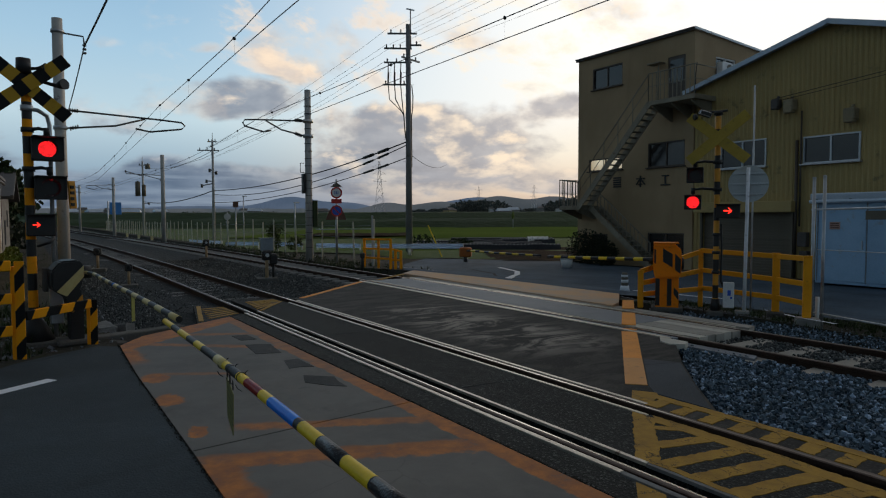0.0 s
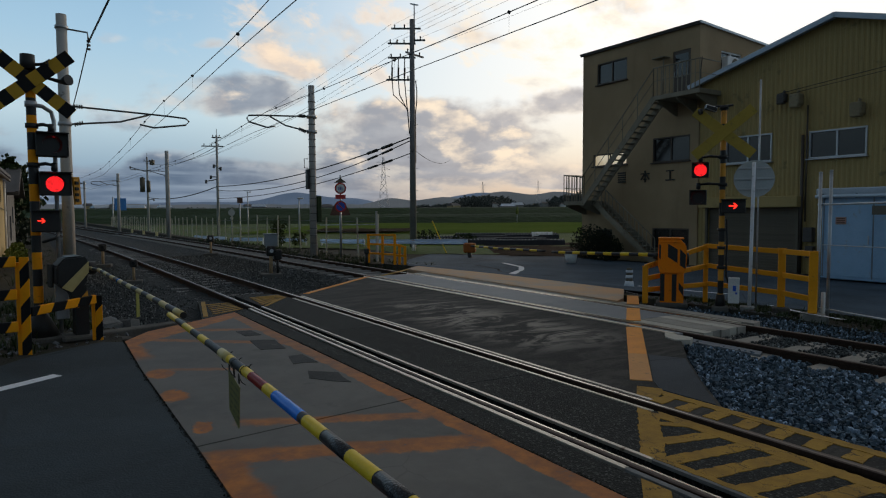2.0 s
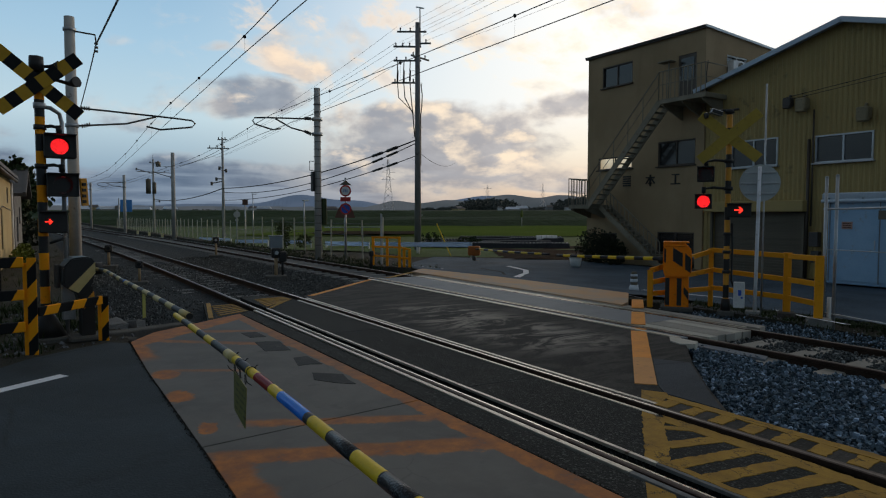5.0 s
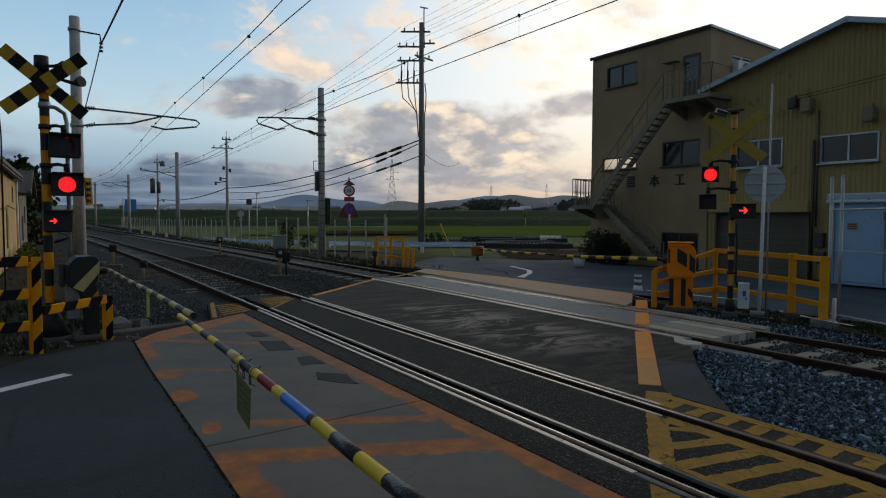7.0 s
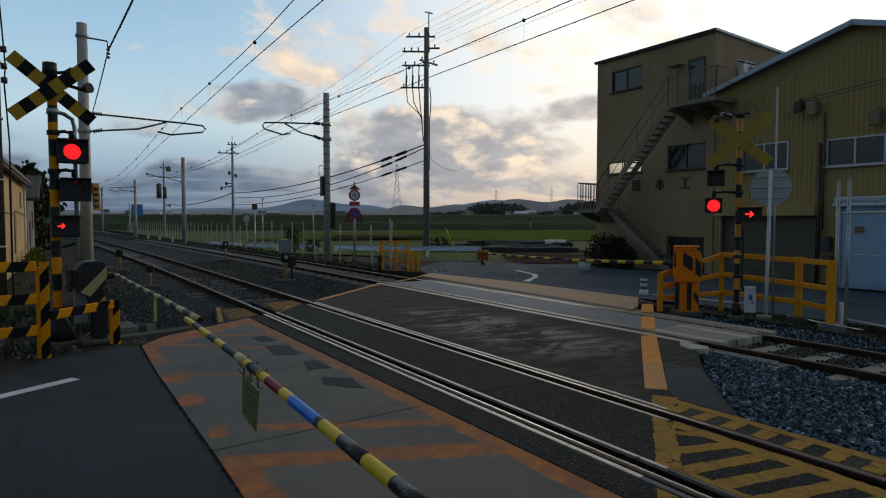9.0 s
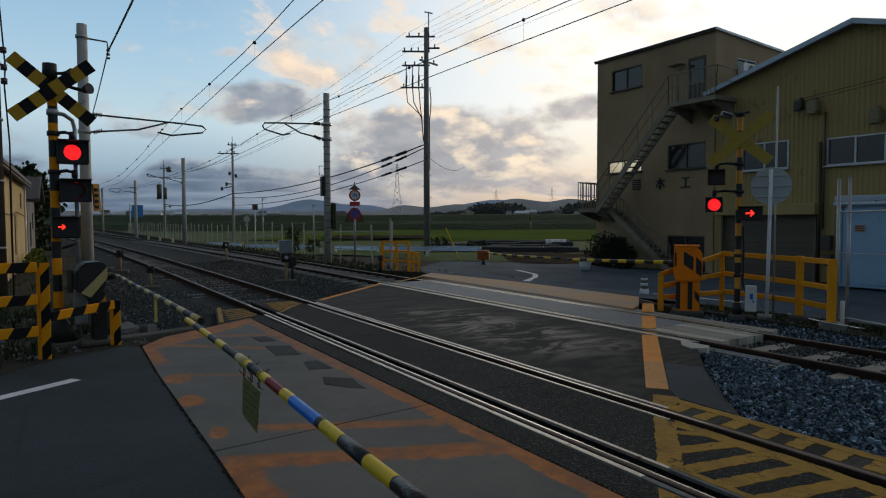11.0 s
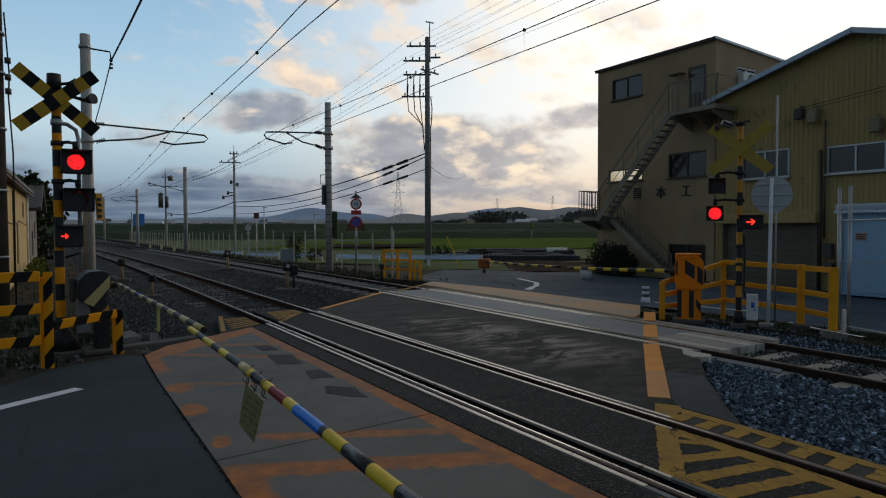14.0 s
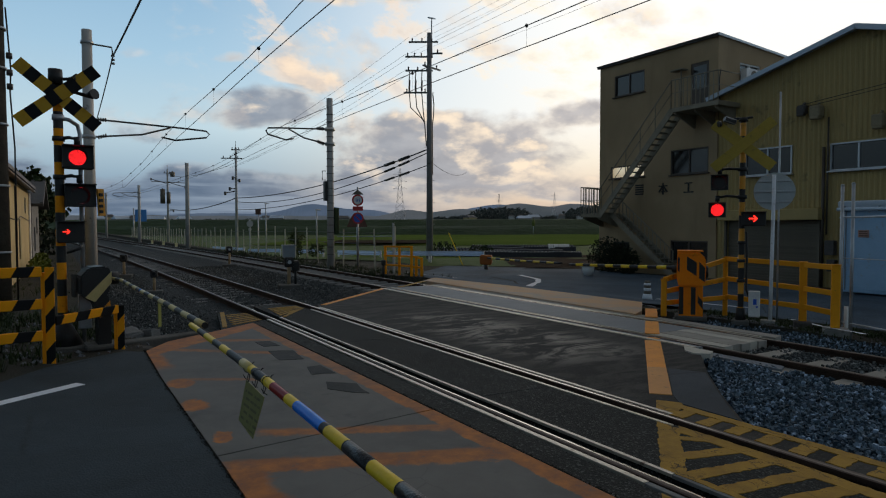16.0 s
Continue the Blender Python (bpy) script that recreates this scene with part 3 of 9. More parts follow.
def finish(name, bm, mats):
    bmesh.ops.recalc_face_normals(bm, faces=bm.faces)
    me = bpy.data.meshes.new(name)
    bm.to_mesh(me)
    bm.free()
    for m in mats if isinstance(mats, (list, tuple)) else (mats,):
        me.materials.append(m)
    return me


def part(name, bm, mats, parent, label="", at=None):
    """One mesh object under a thing or a part."""
    ob = new(name, finish(name, bm, mats))
    ob.parent = parent
    if at is not None:
        ob.matrix_basis = at
    return tagged(ob, label)


def thing(name, m, label, category, group="", kind=""):
    ob = new(name)
    ob.matrix_basis = m
    ob.empty_display_size = 0.2
    return tagged(ob, label, category, group, kind)


def solo(name, bm, mats, label, category, group="", kind="", m=None):
    ob = new(name, finish(name, bm, mats))
    if m is not None:
        ob.matrix_basis = m
    return tagged(ob, label, category, group, kind)


def rotz(a):
    return Matrix.Rotation(radians(a), 3, "Z")


def lerp(x, xs, ys):
    return float(np.interp(x, xs, ys))


# ---------------------------------------------------------------- ground
def bend(y):
    """Sideways drift of the tracks along their length."""
    a = min(max(0.0, y - 12.0), 45.0)
    return -a * a / 2000.0 - max(0.0, y - 57.0) * 0.045


def ground_z(x, y):
    start = lerp(x, (8.8, 10.0, 10.7, 12.5, 14.8, 16.5, 24), (15.5, 18.2, 19.4, 22.5, 26.5, 28.3, 28.3))
    k = min(1.0, max(0.0, (y - start) / 2.5)) if x > 8.8 else 0.0
    far = min(1.0, max(0.0, (y - 34.0) / 8.0))
    road = lerp(x, (-60, -8, -1, 9.7, 14, 24, 40), (-0.9, -0.5, -0.06, -0.06, -0.54, -0.64, -1.24))
    off = lerp(x, (8.8, 10.2, 24, 40), (-0.16, -0.20, -0.62, -1.24))
    low = lerp(x, (8.8, 10.6, 12.5, 20, 40), (-0.16, -0.22, -0.9, -1.15, -1.24))
    off = off * (1 - far) + low * far
    dip = max(0.0, 1 - abs(x - 10.35) / 0.75) * max(0.0, 1 - abs(y - 4.1) / 1.5)
    return road * (1 - k) + off * k - 0.16 * min(1.0, dip * 2.2)


def make_ground():
    bm = bmesh.new()
    xs = [-2500, -600, -150, -60, -30, -14, -8, -5, -3, -1.5, -0.6, 0.2, 1.0, 1.2, 8.8, 9.6, 9.7, 9.95, 10.2, 10.4, 10.6, 10.8, 11.0, 11.5, 12, 12.5, 13.2, 14, 15, 16, 17, 18.5, 20, 24, 30, 40, 70, 160, 600, 2500]
    ys = [-2500, -500, -100, -40, -20, -10, -5, 0, 2, 2.8, 3.3, 3.7, 4, 4.4, 4.8, 5.1, 5.4, 5.8, 6.2, 7, 8.5, 10, 13, 15.5, 16.2, 17, 18, 19, 20, 21, 22, 23, 24, 25, 26, 27, 28, 29, 30, 32, 34, 38, 42, 50, 65, 80, 110, 160, 500, 2500]
    grid = [[bm.verts.new((x, y, ground_z(x, y) - (0.4 if 1.1 < x < 9.65 else 0.0))) for x in xs] for y in ys]
    for j in range(len(ys) - 1):
        for i in range(len(xs) - 1):
            bm.faces.new((grid[j][i], grid[j][i + 1], grid[j + 1][i + 1], grid[j + 1][i]))
    solo("ground", bm, M["soil"], "bare brown earth with weeds beside the railway", "ground", kind="structure")


make_ground()


def plate(name, pts, z, depth, mat, label, category="pavement"):
    bm = bmesh.new()
    poly(bm, pts, z - depth, z)
    return solo(name, bm, mat, label, category, kind="structure")


def strip(bm, a, b, width, z0, z1, mi=0):
    """A straight painted band from a to b."""
    a, b = Vector((*a, 0)), Vector((*b, 0))
    s = (b - a).normalized().cross(Vector((0, 0, 1))) * width / 2
    poly(bm, [(p.x, p.y) for p in (a - s, a + s, b + s, b - s)][::-1], z0, z1, mi)


# near road on which the camera stands
plate("road_near", [(-9.0, -9.0), (0.86, -9.0), (0.907, 4.4), (0.913, 6.92), (0.955, 8.58), (0.733, 8.76), (0.359, 8.53), (-0.08, 8.21), (-0.509, 7.62), (-1.323, 7.01), (-8.382, 2.78)], -0.004, 0.2, M["asphalt"], "dark grey asphalt road before the crossing", "road")
# rails on the two tracks, as centre lines
RAILS = {"one": (3.11, 4.24), "two": (7.12, 8.25)}


def rail_mesh(x0, ya, yb, side=1, inner=0.004):
    """A rail with head, web and foot; the running top is bright."""
    prof = [(-0.062, -0.15), (0.062, -0.15), (0.062, -0.138), (0.010, -0.118), (0.010, -0.045), (0.033, -0.036), (0.033, -0.007), (0.023, -0.001), (inner, 0.0), (-0.023, -0.001), (-0.033, -0.007), (-0.033, -0.036), (-0.010, -0.045), (-0.010, -0.118), (-0.062, -0.138)]
    bm = bmesh.new()
    ys = [ya + (8 - ya) * i / 3 for i in range(3)] + [8 + 2 * i for i in range(int((yb - 8) / 2) + 1)]
    rings = [[bm.verts.new((x0 + bend(y) + px * side, y, pz)) for px, pz in prof] for y in ys]
    n = len(prof)
    for i in range(len(rings) - 1):
        for k in range(n):
            f = bm.faces.new((rings[i][k], rings[i][(k + 1) % n], rings[i + 1][(k + 1) % n], rings[i + 1][k]))
            f.material_index = {7: 1, 6: 2, 8: 2, 9: 2}.get(k, 0)
    bm.faces.new(rings[0]), bm.faces.new(rings[-1])
    return bm


def make_ballast():
    """The stone bed under both tracks, an uneven sheet with shoulders."""
    bm = bmesh.new()
    prof = [(1.15, -0.36), (1.6, -0.26), (2.1, -0.16), (2.6, -0.13), (3.1, -0.13), (3.45, -0.15), (3.85, -0.14), (4.25, -0.15), (4.6, -0.12), (5.1, -0.13), (5.8, -0.16), (6.4, -0.13), (6.95, -0.12), (7.4, -0.15), (7.8, -0.14), (8.15, -0.15), (8.55, -0.13), (8.95, -0.15), (9.35, -0.24), (9.75, -0.36)]
    ys = [-6 + 0.25 * i for i in range(int(36 / 0.25))] + [30 + 2.0 * i for i in range(66)]
    rows = []
    for y in ys:
        row = []
        for x, z in prof:
            w = noise.noise((x * 3.1, y * 3.1, 0.0)) * 0.028 + noise.noise((x * 0.7, y * 0.5, 4.0)) * 0.03
            row.append(bm.verts.new((x + bend(y), y, z + w)))
        rows.append(row)
    for j in range(len(rows) - 1):
        for i in range(len(prof) - 1):
            bm.faces.new((rows[j][i], rows[j][i + 1], rows[j + 1][i + 1], rows[j + 1][i]))
    return bm


def stone_mesh(seed):
    """An angular chip of crushed stone."""
    rnd = random.Random(seed)
    bm = bmesh.new()
    bmesh.ops.create_cube(bm, size=1.5)
    for v in bm.verts:
        v.co = Vector((v.co.x * rnd.uniform(0.5, 1.35), v.co.y * rnd.uniform(0.45, 1.0), v.co.z * rnd.uniform(0.3, 0.85)))
    out = [v.co.copy() for v in bm.verts], [[v.index for v in f.verts] for f in bm.faces]
    bm.free()
    return out


def gravel(spots, seed):
    """Loose stones at (x, y, z, size), joined into one mesh."""
    kinds = [stone_mesh(i) for i in range(7)]
    rnd = random.Random(seed)
    vs, fs = [], []
    for x, y, z, s in spots:
        pts, faces = kinds[rnd.randrange(7)]
        r = Euler((rnd.uniform(0, 6), rnd.uniform(0, 6), rnd.uniform(0, 6))).to_matrix() * s
        k = len(vs)
        vs += [tuple(r @ p + Vector((x, y, z))) for p in pts]
        fs += [[k + i for i in f] for f in faces]
    me = bpy.data.meshes.new("gravel")
    me.from_pydata(vs, [], fs)
    return me


def island_stone(name, k, top):
    """Stones, each of its own grey."""
    m, n, bsdf, co = material(name)
    r = n.add("ShaderNodeNewGeometry").outputs["Random Per Island"]
    tones = ((0.0, (0.026, 0.040, 0.050)), (0.5, (0.066, 0.100, 0.132)), (0.85, (0.150, 0.212, 0.27)), (1.0, (top * 0.85, top * 1.1, top * 1.45)))
    if k < 1.0:
        tones = ((0.0, (0.038, 0.042, 0.042)), (0.5, (0.080, 0.086, 0.086)), (0.85, (0.150, 0.158, 0.156)), (1.0, (0.30, 0.31, 0.305)))
    col = n.ramp(r, [(a, tuple(v * k for v in c)) for a, c in tones])
    col = n.mix(0.35, col, n.mix(1.0, col, n.ramp(n.noise(co, 30.0), [(0.3, 0.4), (0.7, 1.5)]), "MULTIPLY"))
    n.put(bsdf.inputs["Base Color"], col)
    n.put(bsdf.inputs["Roughness"], 0.75)
    n.put(bsdf.inputs["Specular IOR Level"], 0.2)
    bumped(n, bsdf, n.noise(co, 90.0), 0.3, 0.004)
    return m


def single_stone():
    """One bluish stone, its grey by chance."""
    if "single_stone" in M:
        return M["single_stone"]
    m, n, bsdf, co = material("single_stone")
    r = n.add("ShaderNodeObjectInfo").outputs["Random"]
    col = n.ramp(r, [(0.0, (0.03, 0.042, 0.056)), (0.6, (0.075, 0.11, 0.155)), (1.0, (0.20, 0.26, 0.34))])
    n.put(bsdf.inputs["Base Color"], n.mix(0.35, col, n.mix(1.0, col, n.ramp(n.noise(co, 2.0), [(0.3, 0.4), (0.7, 1.5)]), "MULTIPLY")))
    n.put(bsdf.inputs["Roughness"], 0.75)
    n.put(bsdf.inputs["Specular IOR Level"], 0.2)
    M["single_stone"] = m
    return m


def make_rail_head(name, near, far):
    """A bright rail head between the two ends of the crossing, with rust film beyond them."""
    m, n, bsdf, co = material(name)
    sep = n.add("ShaderNodeSeparateXYZ")
    n.put(sep.inputs[0], co)
    g1 = n.noise(co, 3.0, 5.0)
    y = n.math("ADD", sep.outputs[1], g1)
    film = n.math("MAXIMUM", n.math("SUBTRACT", 1.0, n.step(y, near, near + 1.4)), n.math("MULTIPLY", n.step(y, far, far + 2.5), 0.8))
    n.put(bsdf.inputs["Base Color"], n.mix(film, n.mix(g1, (0.58, 0.53, 0.46), (0.72, 0.67, 0.59)), n.mix(g1, (0.085, 0.064, 0.048), (0.155, 0.122, 0.093))))
    n.put(bsdf.inputs["Metallic"], n.math("SUBTRACT", 1.0, n.math("MULTIPLY", film, 0.6)))
    n.put(bsdf.inputs["Roughness"], n.math("ADD", 0.26, n.math("MULTIPLY", film, 0.2)))
    return m


M["rail_head_one"] = make_rail_head("rail_head_one", -12.0, 11.5)
M["rail_head_inner"] = make_rail_head("rail_head_inner", 2.9, 12.5)
M["rail_head_two"] = make_rail_head("rail_head_two", 5.0, 14.5)


def make_tracks():
    bed = solo("ballast_bed", make_ballast(), M["ballast"], "grey crushed-stone ballast bed under the two tracks", "ballast", kind="structure")
    for key, label in (("one", "single railway track with worn bright rail heads"), ("two", "railway track with concrete sleepers behind the first")):
        tr = thing("railway_track", Matrix.Identity(4), label, "railway track", "railway tracks", "structure")
        for x0 in RAILS[key]:
            part("rail", rail_mesh(x0, -8, 160, 1 if x0 == RAILS[key][0] else -1, 0.004 if key == "one" else -0.012), [M["rail_side"], M["rail_head_two"] if key == "two" else M["rail_head_inner"] if x0 == 4.24 else M["rail_head_one"], M["rail_worn"]], tr)
        bm = bmesh.new()
        box(bm, (0, 0, -0.02), (2.0, 0.24, 0.16), bevel=0.025)
        me = finish("sleeper", bm, M["sleeper"])
        pale = me.copy()
        pale.materials[0] = M["sleeper_pale"]
        mid = sum(RAILS[key]) / 2
        y = 12.9 if key == "one" else 14.7
        spots = [y + 0.62 * i for i in range(70)] + ([4.66 - 0.63 * i for i in range(14)] if key == "two" else [0.5 - 0.62 * i for i in range(6)])
        for yy in spots:
            s = new("sleeper", pale if key == "two" and yy < 8 else me)
            s.parent = tr
            s.location = (mid + bend(yy), yy, -0.195 if key == "one" else -0.142)
    rnd = random.Random(5)
    spots = []
    def sleeper_near(y, half=0.13):
        return abs((4.66 - y) / 0.63 - round((4.66 - y) / 0.63)) * 0.63 < half
    def scatter(n, xa, xb, ya, yb, ok, zb, s0, s1):
        for _ in range(n):
            x, y = rnd.uniform(xa, xb), rnd.uniform(ya, yb)
            if ok(x, y):
                spots.append((x + bend(y), y, zb + rnd.uniform(-0.02, 0.035), rnd.uniform(s0, s1)))
    edge = lambda x: lerp(x, (4.6, 5.16, 5.85, 6.84, 7.0), (3.0, 3.56, 4.22, 5.06, 5.1))
    scatter(30000, 4.60, 6.95, -0.6, 5.1, lambda x, y: y < edge(x) - 0.05 - 0.04 * math.sin(x * 9) and not (x > 6.74 and sleeper_near(y, 0.085)), -0.096, 0.012, 0.027)
    dull = len(spots)
    scatter(8000, 7.18, 8.21, -1.0, 4.95, lambda x, y: x > 7.84 + 0.06 * math.sin(y * 7) or not sleeper_near(y, 0.10), -0.112, 0.013, 0.026)
    dull = range(dull, len(spots))
    scatter(5200, 8.36, 9.7, 0.5, 7.3, lambda x, y: y < 5.05 or (x > 8.78 and y < 7.0), -0.125, 0.010, 0.021)
    scatter(15000, 4.45, 6.95, 11.4, 27.0, lambda x, y: y > 11.95 + (x - 4.5) * 0.88, -0.130, 0.009, 0.020)
    scatter(6000, 1.2, 2.95, 10.6, 26.0, lambda x, y: y > 10.4 + (x - 1.2) * 1.0, -0.160, 0.010, 0.022)
    scatter(2500, 3.25, 4.1, 12.8, 24.0, lambda x, y: True, -0.15, 0.011, 0.022)
    bright = [q for i, q in enumerate(spots) if q[1] < 8.0 and i not in dull]
    # the largest stones of the near heap lie loose, one by one
    heap = sorted((q for q in bright if q[0] < 6.6 and 1.2 < q[1] < 5.0), key=lambda q: -q[3])[:300]
    loose = set(heap)
    kinds = []
    for i in range(7):
        pts, faces = stone_mesh(i)
        me = bpy.data.meshes.new("stone")
        me.from_pydata([tuple(v) for v in pts], [], faces)
        me.materials.append(single_stone())
        kinds.append(me)
    for x, y, z, size in heap:
        o = new("stone", kinds[rnd.randrange(7)])
        o.parent = bed
        o.matrix_basis = pose(x, y, z + 0.012, rnd.uniform(0, 360), rnd.uniform(0, 360), rnd.uniform(0, 360)) @ Matrix.Scale(size, 4)
    for near, name, k, top in ((True, "blue_stone", 1.0, 0.44), (False, "dull_stone", 0.98, 0.11)):
        me = gravel([q for q in bright if q not in loose] if near else [q for i, q in enumerate(spots) if q[1] >= 8.0 or i in dull], 9)
        me.materials.append(island_stone(name, k, top))
        tagged(new("loose_ballast", me), "loose grey and bluish crushed ballast stones" if near else "dull dark ballast stones along the tracks", "gravel", kind="stuff")


make_tracks()


def make_crossing():
    """The paved crossing: concrete slabs, asphalt strips, steel edges, painted bands."""
    c = thing("level_crossing", Matrix.Identity(4), "patched level crossing of concrete slabs, asphalt and steel edges", "crossing", kind="structure")
    def p(name, pts, z, d, mat, label=""):
        bm = bmesh.new()
        poly(bm, pts, z - d, z)
        return part(name, bm, mat, c, label)
    # near concrete slabs, parted by a joint
    p("slab", [(0.87, -6.0), (2.7, -6.0), (2.7, 0.48), (0.87, 0.45)], 0.0, 0.16, M["slab"])
    p("slab", [(0.87, 0.475), (2.7, 0.505), (2.698, 4.57), (0.916, 4.4)], 0.001, 0.16, M["slab"])
    p("slab", [(0.916, 4.42), (2.697, 4.59), (2.704, 10.2), (1.297, 9.16), (0.965, 8.62), (0.923, 6.92)], 0.0, 0.16, M["slab"], "grey concrete slab with worn orange edge paint")
    # asphalt strips and infill
    p("infill", [(2.72, -6.0), (3.0, -6.0), (2.968, 10.51), (2.724, 10.22), (2.701, 8.05)], -0.010, 0.14, M["asphalt_old"])
    p("infill", [(3.3, 0.2), (3.98, 0.2), (4.11, 2.25), (4.11, 3.24), (4.055, 3.25), (4.05, 11.62), (3.275, 10.7)], -0.008, 0.14, M["asphalt_old"])
    p("infill", [(4.285, -1.2), (4.60, -1.2), (4.62, 3.0), (5.16, 3.56), (5.85, 4.22), (6.84, 5.06), (6.88, 5.3), (6.89, 14.1), (4.877, 12.19), (4.363, 11.86), (4.352, 3.46), (4.285, 3.44)], -0.010, 0.14, M["scuffed"], "dark patched asphalt with pale scuffs")
    p("patch", [(4.63, 3.06), (5.16, 3.585), (5.84, 4.24), (5.67, 4.585), (4.80, 3.815), (4.64, 3.62)], -0.005, 0.02, M["asphalt_patch"], "paler smooth asphalt patch")
    p("patch", [(2.195, 5.68), (2.282, 5.95), (2.512, 5.73), (2.47, 5.52), (2.465, 5.33), (2.33, 5.46)], 0.004, 0.012, M["faint_patch"])
    p("patch", [(2.245, 7.787), (2.40, 7.74), (2.517, 7.66), (2.49, 7.4), (2.461, 7.106), (2.197, 7.197)], 0.004, 0.012, M["faint_patch"])
    p("patch", [(2.348, 6.69), (2.504, 6.693), (2.509, 6.244), (2.39, 6.31), (2.266, 6.306)], 0.004, 0.012, M["faint_patch"])
    p("patch", [(2.269, 8.488), (2.458, 8.468), (2.476, 8.079), (2.281, 8.109)], 0.004, 0.012, M["faint_patch"])
    # steel edge bars along the rails
    for a, b in ((3.010, 3.052), (3.258, 3.290), (4.060, 4.095), (4.295, 4.338)):
        y0 = 2.6 if a < 4 else 3.25 if a < 4.2 else 3.45
        p("edge_bar", [(a, y0), (b, y0), (b, 10.5 if a < 3.1 else 10.6 + (a - 3.24) * 0.9), (a, 10.5 if a < 3.1 else 10.6 + (a - 3.24) * 0.9)], -0.003, 0.022, M["steel_edge"])
    # the bars go on towards the near end, dull and rusted
    for a, b in ((3.010, 3.052), (3.258, 3.290)):
        p("edge_bar", [(a, 0.2), (b, 0.2), (b, 2.595), (a, 2.595)], -0.006, 0.022, M["sleeper"], "dull grey edge bar")
    # second track: grey panels, beams, edge bars
    for a, b in ((6.895, 6.965), (7.205, 7.232), (8.148, 8.172), (8.340, 8.40)):
        p("edge_bar", [(a, 5.2), (b, 5.2), (b, 14.3), (a, 14.2)], -0.002, 0.022, M["steel_edge"])
    for i in range(4):
        ya = 6.15 + i * 2.0
        p("panel", [(7.232, ya), (8.148, ya), (8.148, ya + 1.985), (7.232, ya + 1.985)], 0.0, 0.13, M["panel"], "smooth blue-grey crossing panel" if i == 0 else "")
    for k in range(5):
        xa = 7.232 + k * 0.184
        p("beam", [(xa, 4.98 + 0.02 * (k % 2)), (xa + 0.179, 4.98 + 0.02 * (k % 2)), (xa + 0.179, 6.135), (xa, 6.135)], 0.003 * (k % 2), 0.15, M["block_white"] if k in (0, 3) else M["sleeper_pale"])
    p("beam", [(6.56, 4.92), (6.70, 4.80), (6.86, 4.88), (6.86, 5.30), (6.62, 5.10)], 0.004, 0.14, M["block_white"], "broken white concrete block")
    p("beam", [(8.48, 5.06), (8.72, 5.12), (8.72, 7.6), (8.48, 7.6)], -0.01, 0.14, M["sleeper_pale"])
    p("beam", [(6.87, 4.02), (7.05, 4.10), (7.05, 5.16), (6.87, 5.16)], -0.055, 0.10, M["panel"], "blue-grey concrete strip beside the rail")
    p("beam", [(6.968, 5.18), (7.075, 5.18), (7.075, 14.2), (6.968, 14.1)], -0.012, 0.12, M["panel"])
    p("beam", [(8.405, 7.62), (8.528, 7.62), (8.70, 14.3), (8.405, 14.3)], -0.004, 0.12, M["concrete"])
    # transverse joints in the asphalt between the rails
    for ya, yb in ((4.72, 4.67), (7.9, 7.82)):
        p("joint", [(3.30, ya), (4.05, yb), (4.05, yb + 0.014), (3.30, ya + 0.016)], -0.0065, 0.01, M["ballast"])
    # dull yellow clips on the rail foot
    for y in (4.40, 4.10, 3.86, 3.5):
        p("rail_clip", [(7.155, y - 0.05), (7.235, y - 0.05), (7.235, y + 0.05), (7.155, y + 0.05)], -0.045, 0.05, M["hatch_yellow"])
    p("slab", [(8.53, 7.58), (8.947, 7.81), (9.95, 8.68), (9.867, 12.64), (9.474, 15.94), (8.75, 15.3)], 0.018, 0.2, M["far_slab"], "concrete slab stained rusty orange")
    # painted bands
    def paint(name, bands, mat, label, z=0.0):
        bm = bmesh.new()
        for a, b, w in bands:
            strip(bm, a, b, w, z - 0.008, z)
        return part(name, bm, mat, c, label)
    paint("edge_line", [((4.74, 3.91), (5.60, 4.677), 0.20)], M["line_faded"], "broad faded orange edge line", -0.004)
    paint("edge_line", [((5.60, 4.677), (6.86, 5.80), 0.20)], M["line_orange"], "broad orange edge line", -0.004)
    paint("edge_line", [((6.972, 5.895), (7.072, 5.984), 0.20)], M["line_orange"], "", -0.008)
    paint("edge_line", [((7.23, 6.12), (8.15, 6.91), 0.20)], M["line_orange"], "broad orange edge line", 0.010)
    paint("edge_line", [((8.53, 7.24), (9.38, 7.97), 0.20)], M["line_orange"], "broad orange edge line", 0.006)
    paint("edge_line", [((4.509, 11.84), (6.996, 14.16), 0.11)], M["line_orange"], "faded orange edge line", -0.004)
    paint("edge_line", [((7.361, 14.1), (9.131, 15.56), 0.12)], M["hatch_yellow"], "faded edge line", 0.006)
    # yellow hatching at both ends of the first track: a slanting edge band, then bars across
    z0, z1 = -0.012, -0.004
    ink = random.Random(17)
    def ragged(pts):
        """The outline with its edges broken up by the coarse asphalt under the paint."""
        out = []
        for a, b in zip(pts, pts[1:] + pts[:1]):
            d = Vector((b[0] - a[0], b[1] - a[1]))
            n_ = max(1, int(d.length / 0.04))
            side_ = Vector((-d.y, d.x)).normalized()
            for k in range(n_):
                q = Vector(a) + d * k / n_ + (side_ * ink.uniform(-0.008, 0.008) if k else Vector((0, 0)))
                out.append((q.x, q.y))
        return out
    bm = bmesh.new()
    poly(bm, ragged([(3.29, 2.50), (4.055, 3.17), (4.055, 3.38), (3.29, 2.71)]), z0, z1)
    poly(bm, ragged([(3.86, 0.2), (3.975, 0.2), (4.105, 2.25), (4.105, 3.22), (3.975, 3.11), (3.97, 2.25)]), z0, z1)
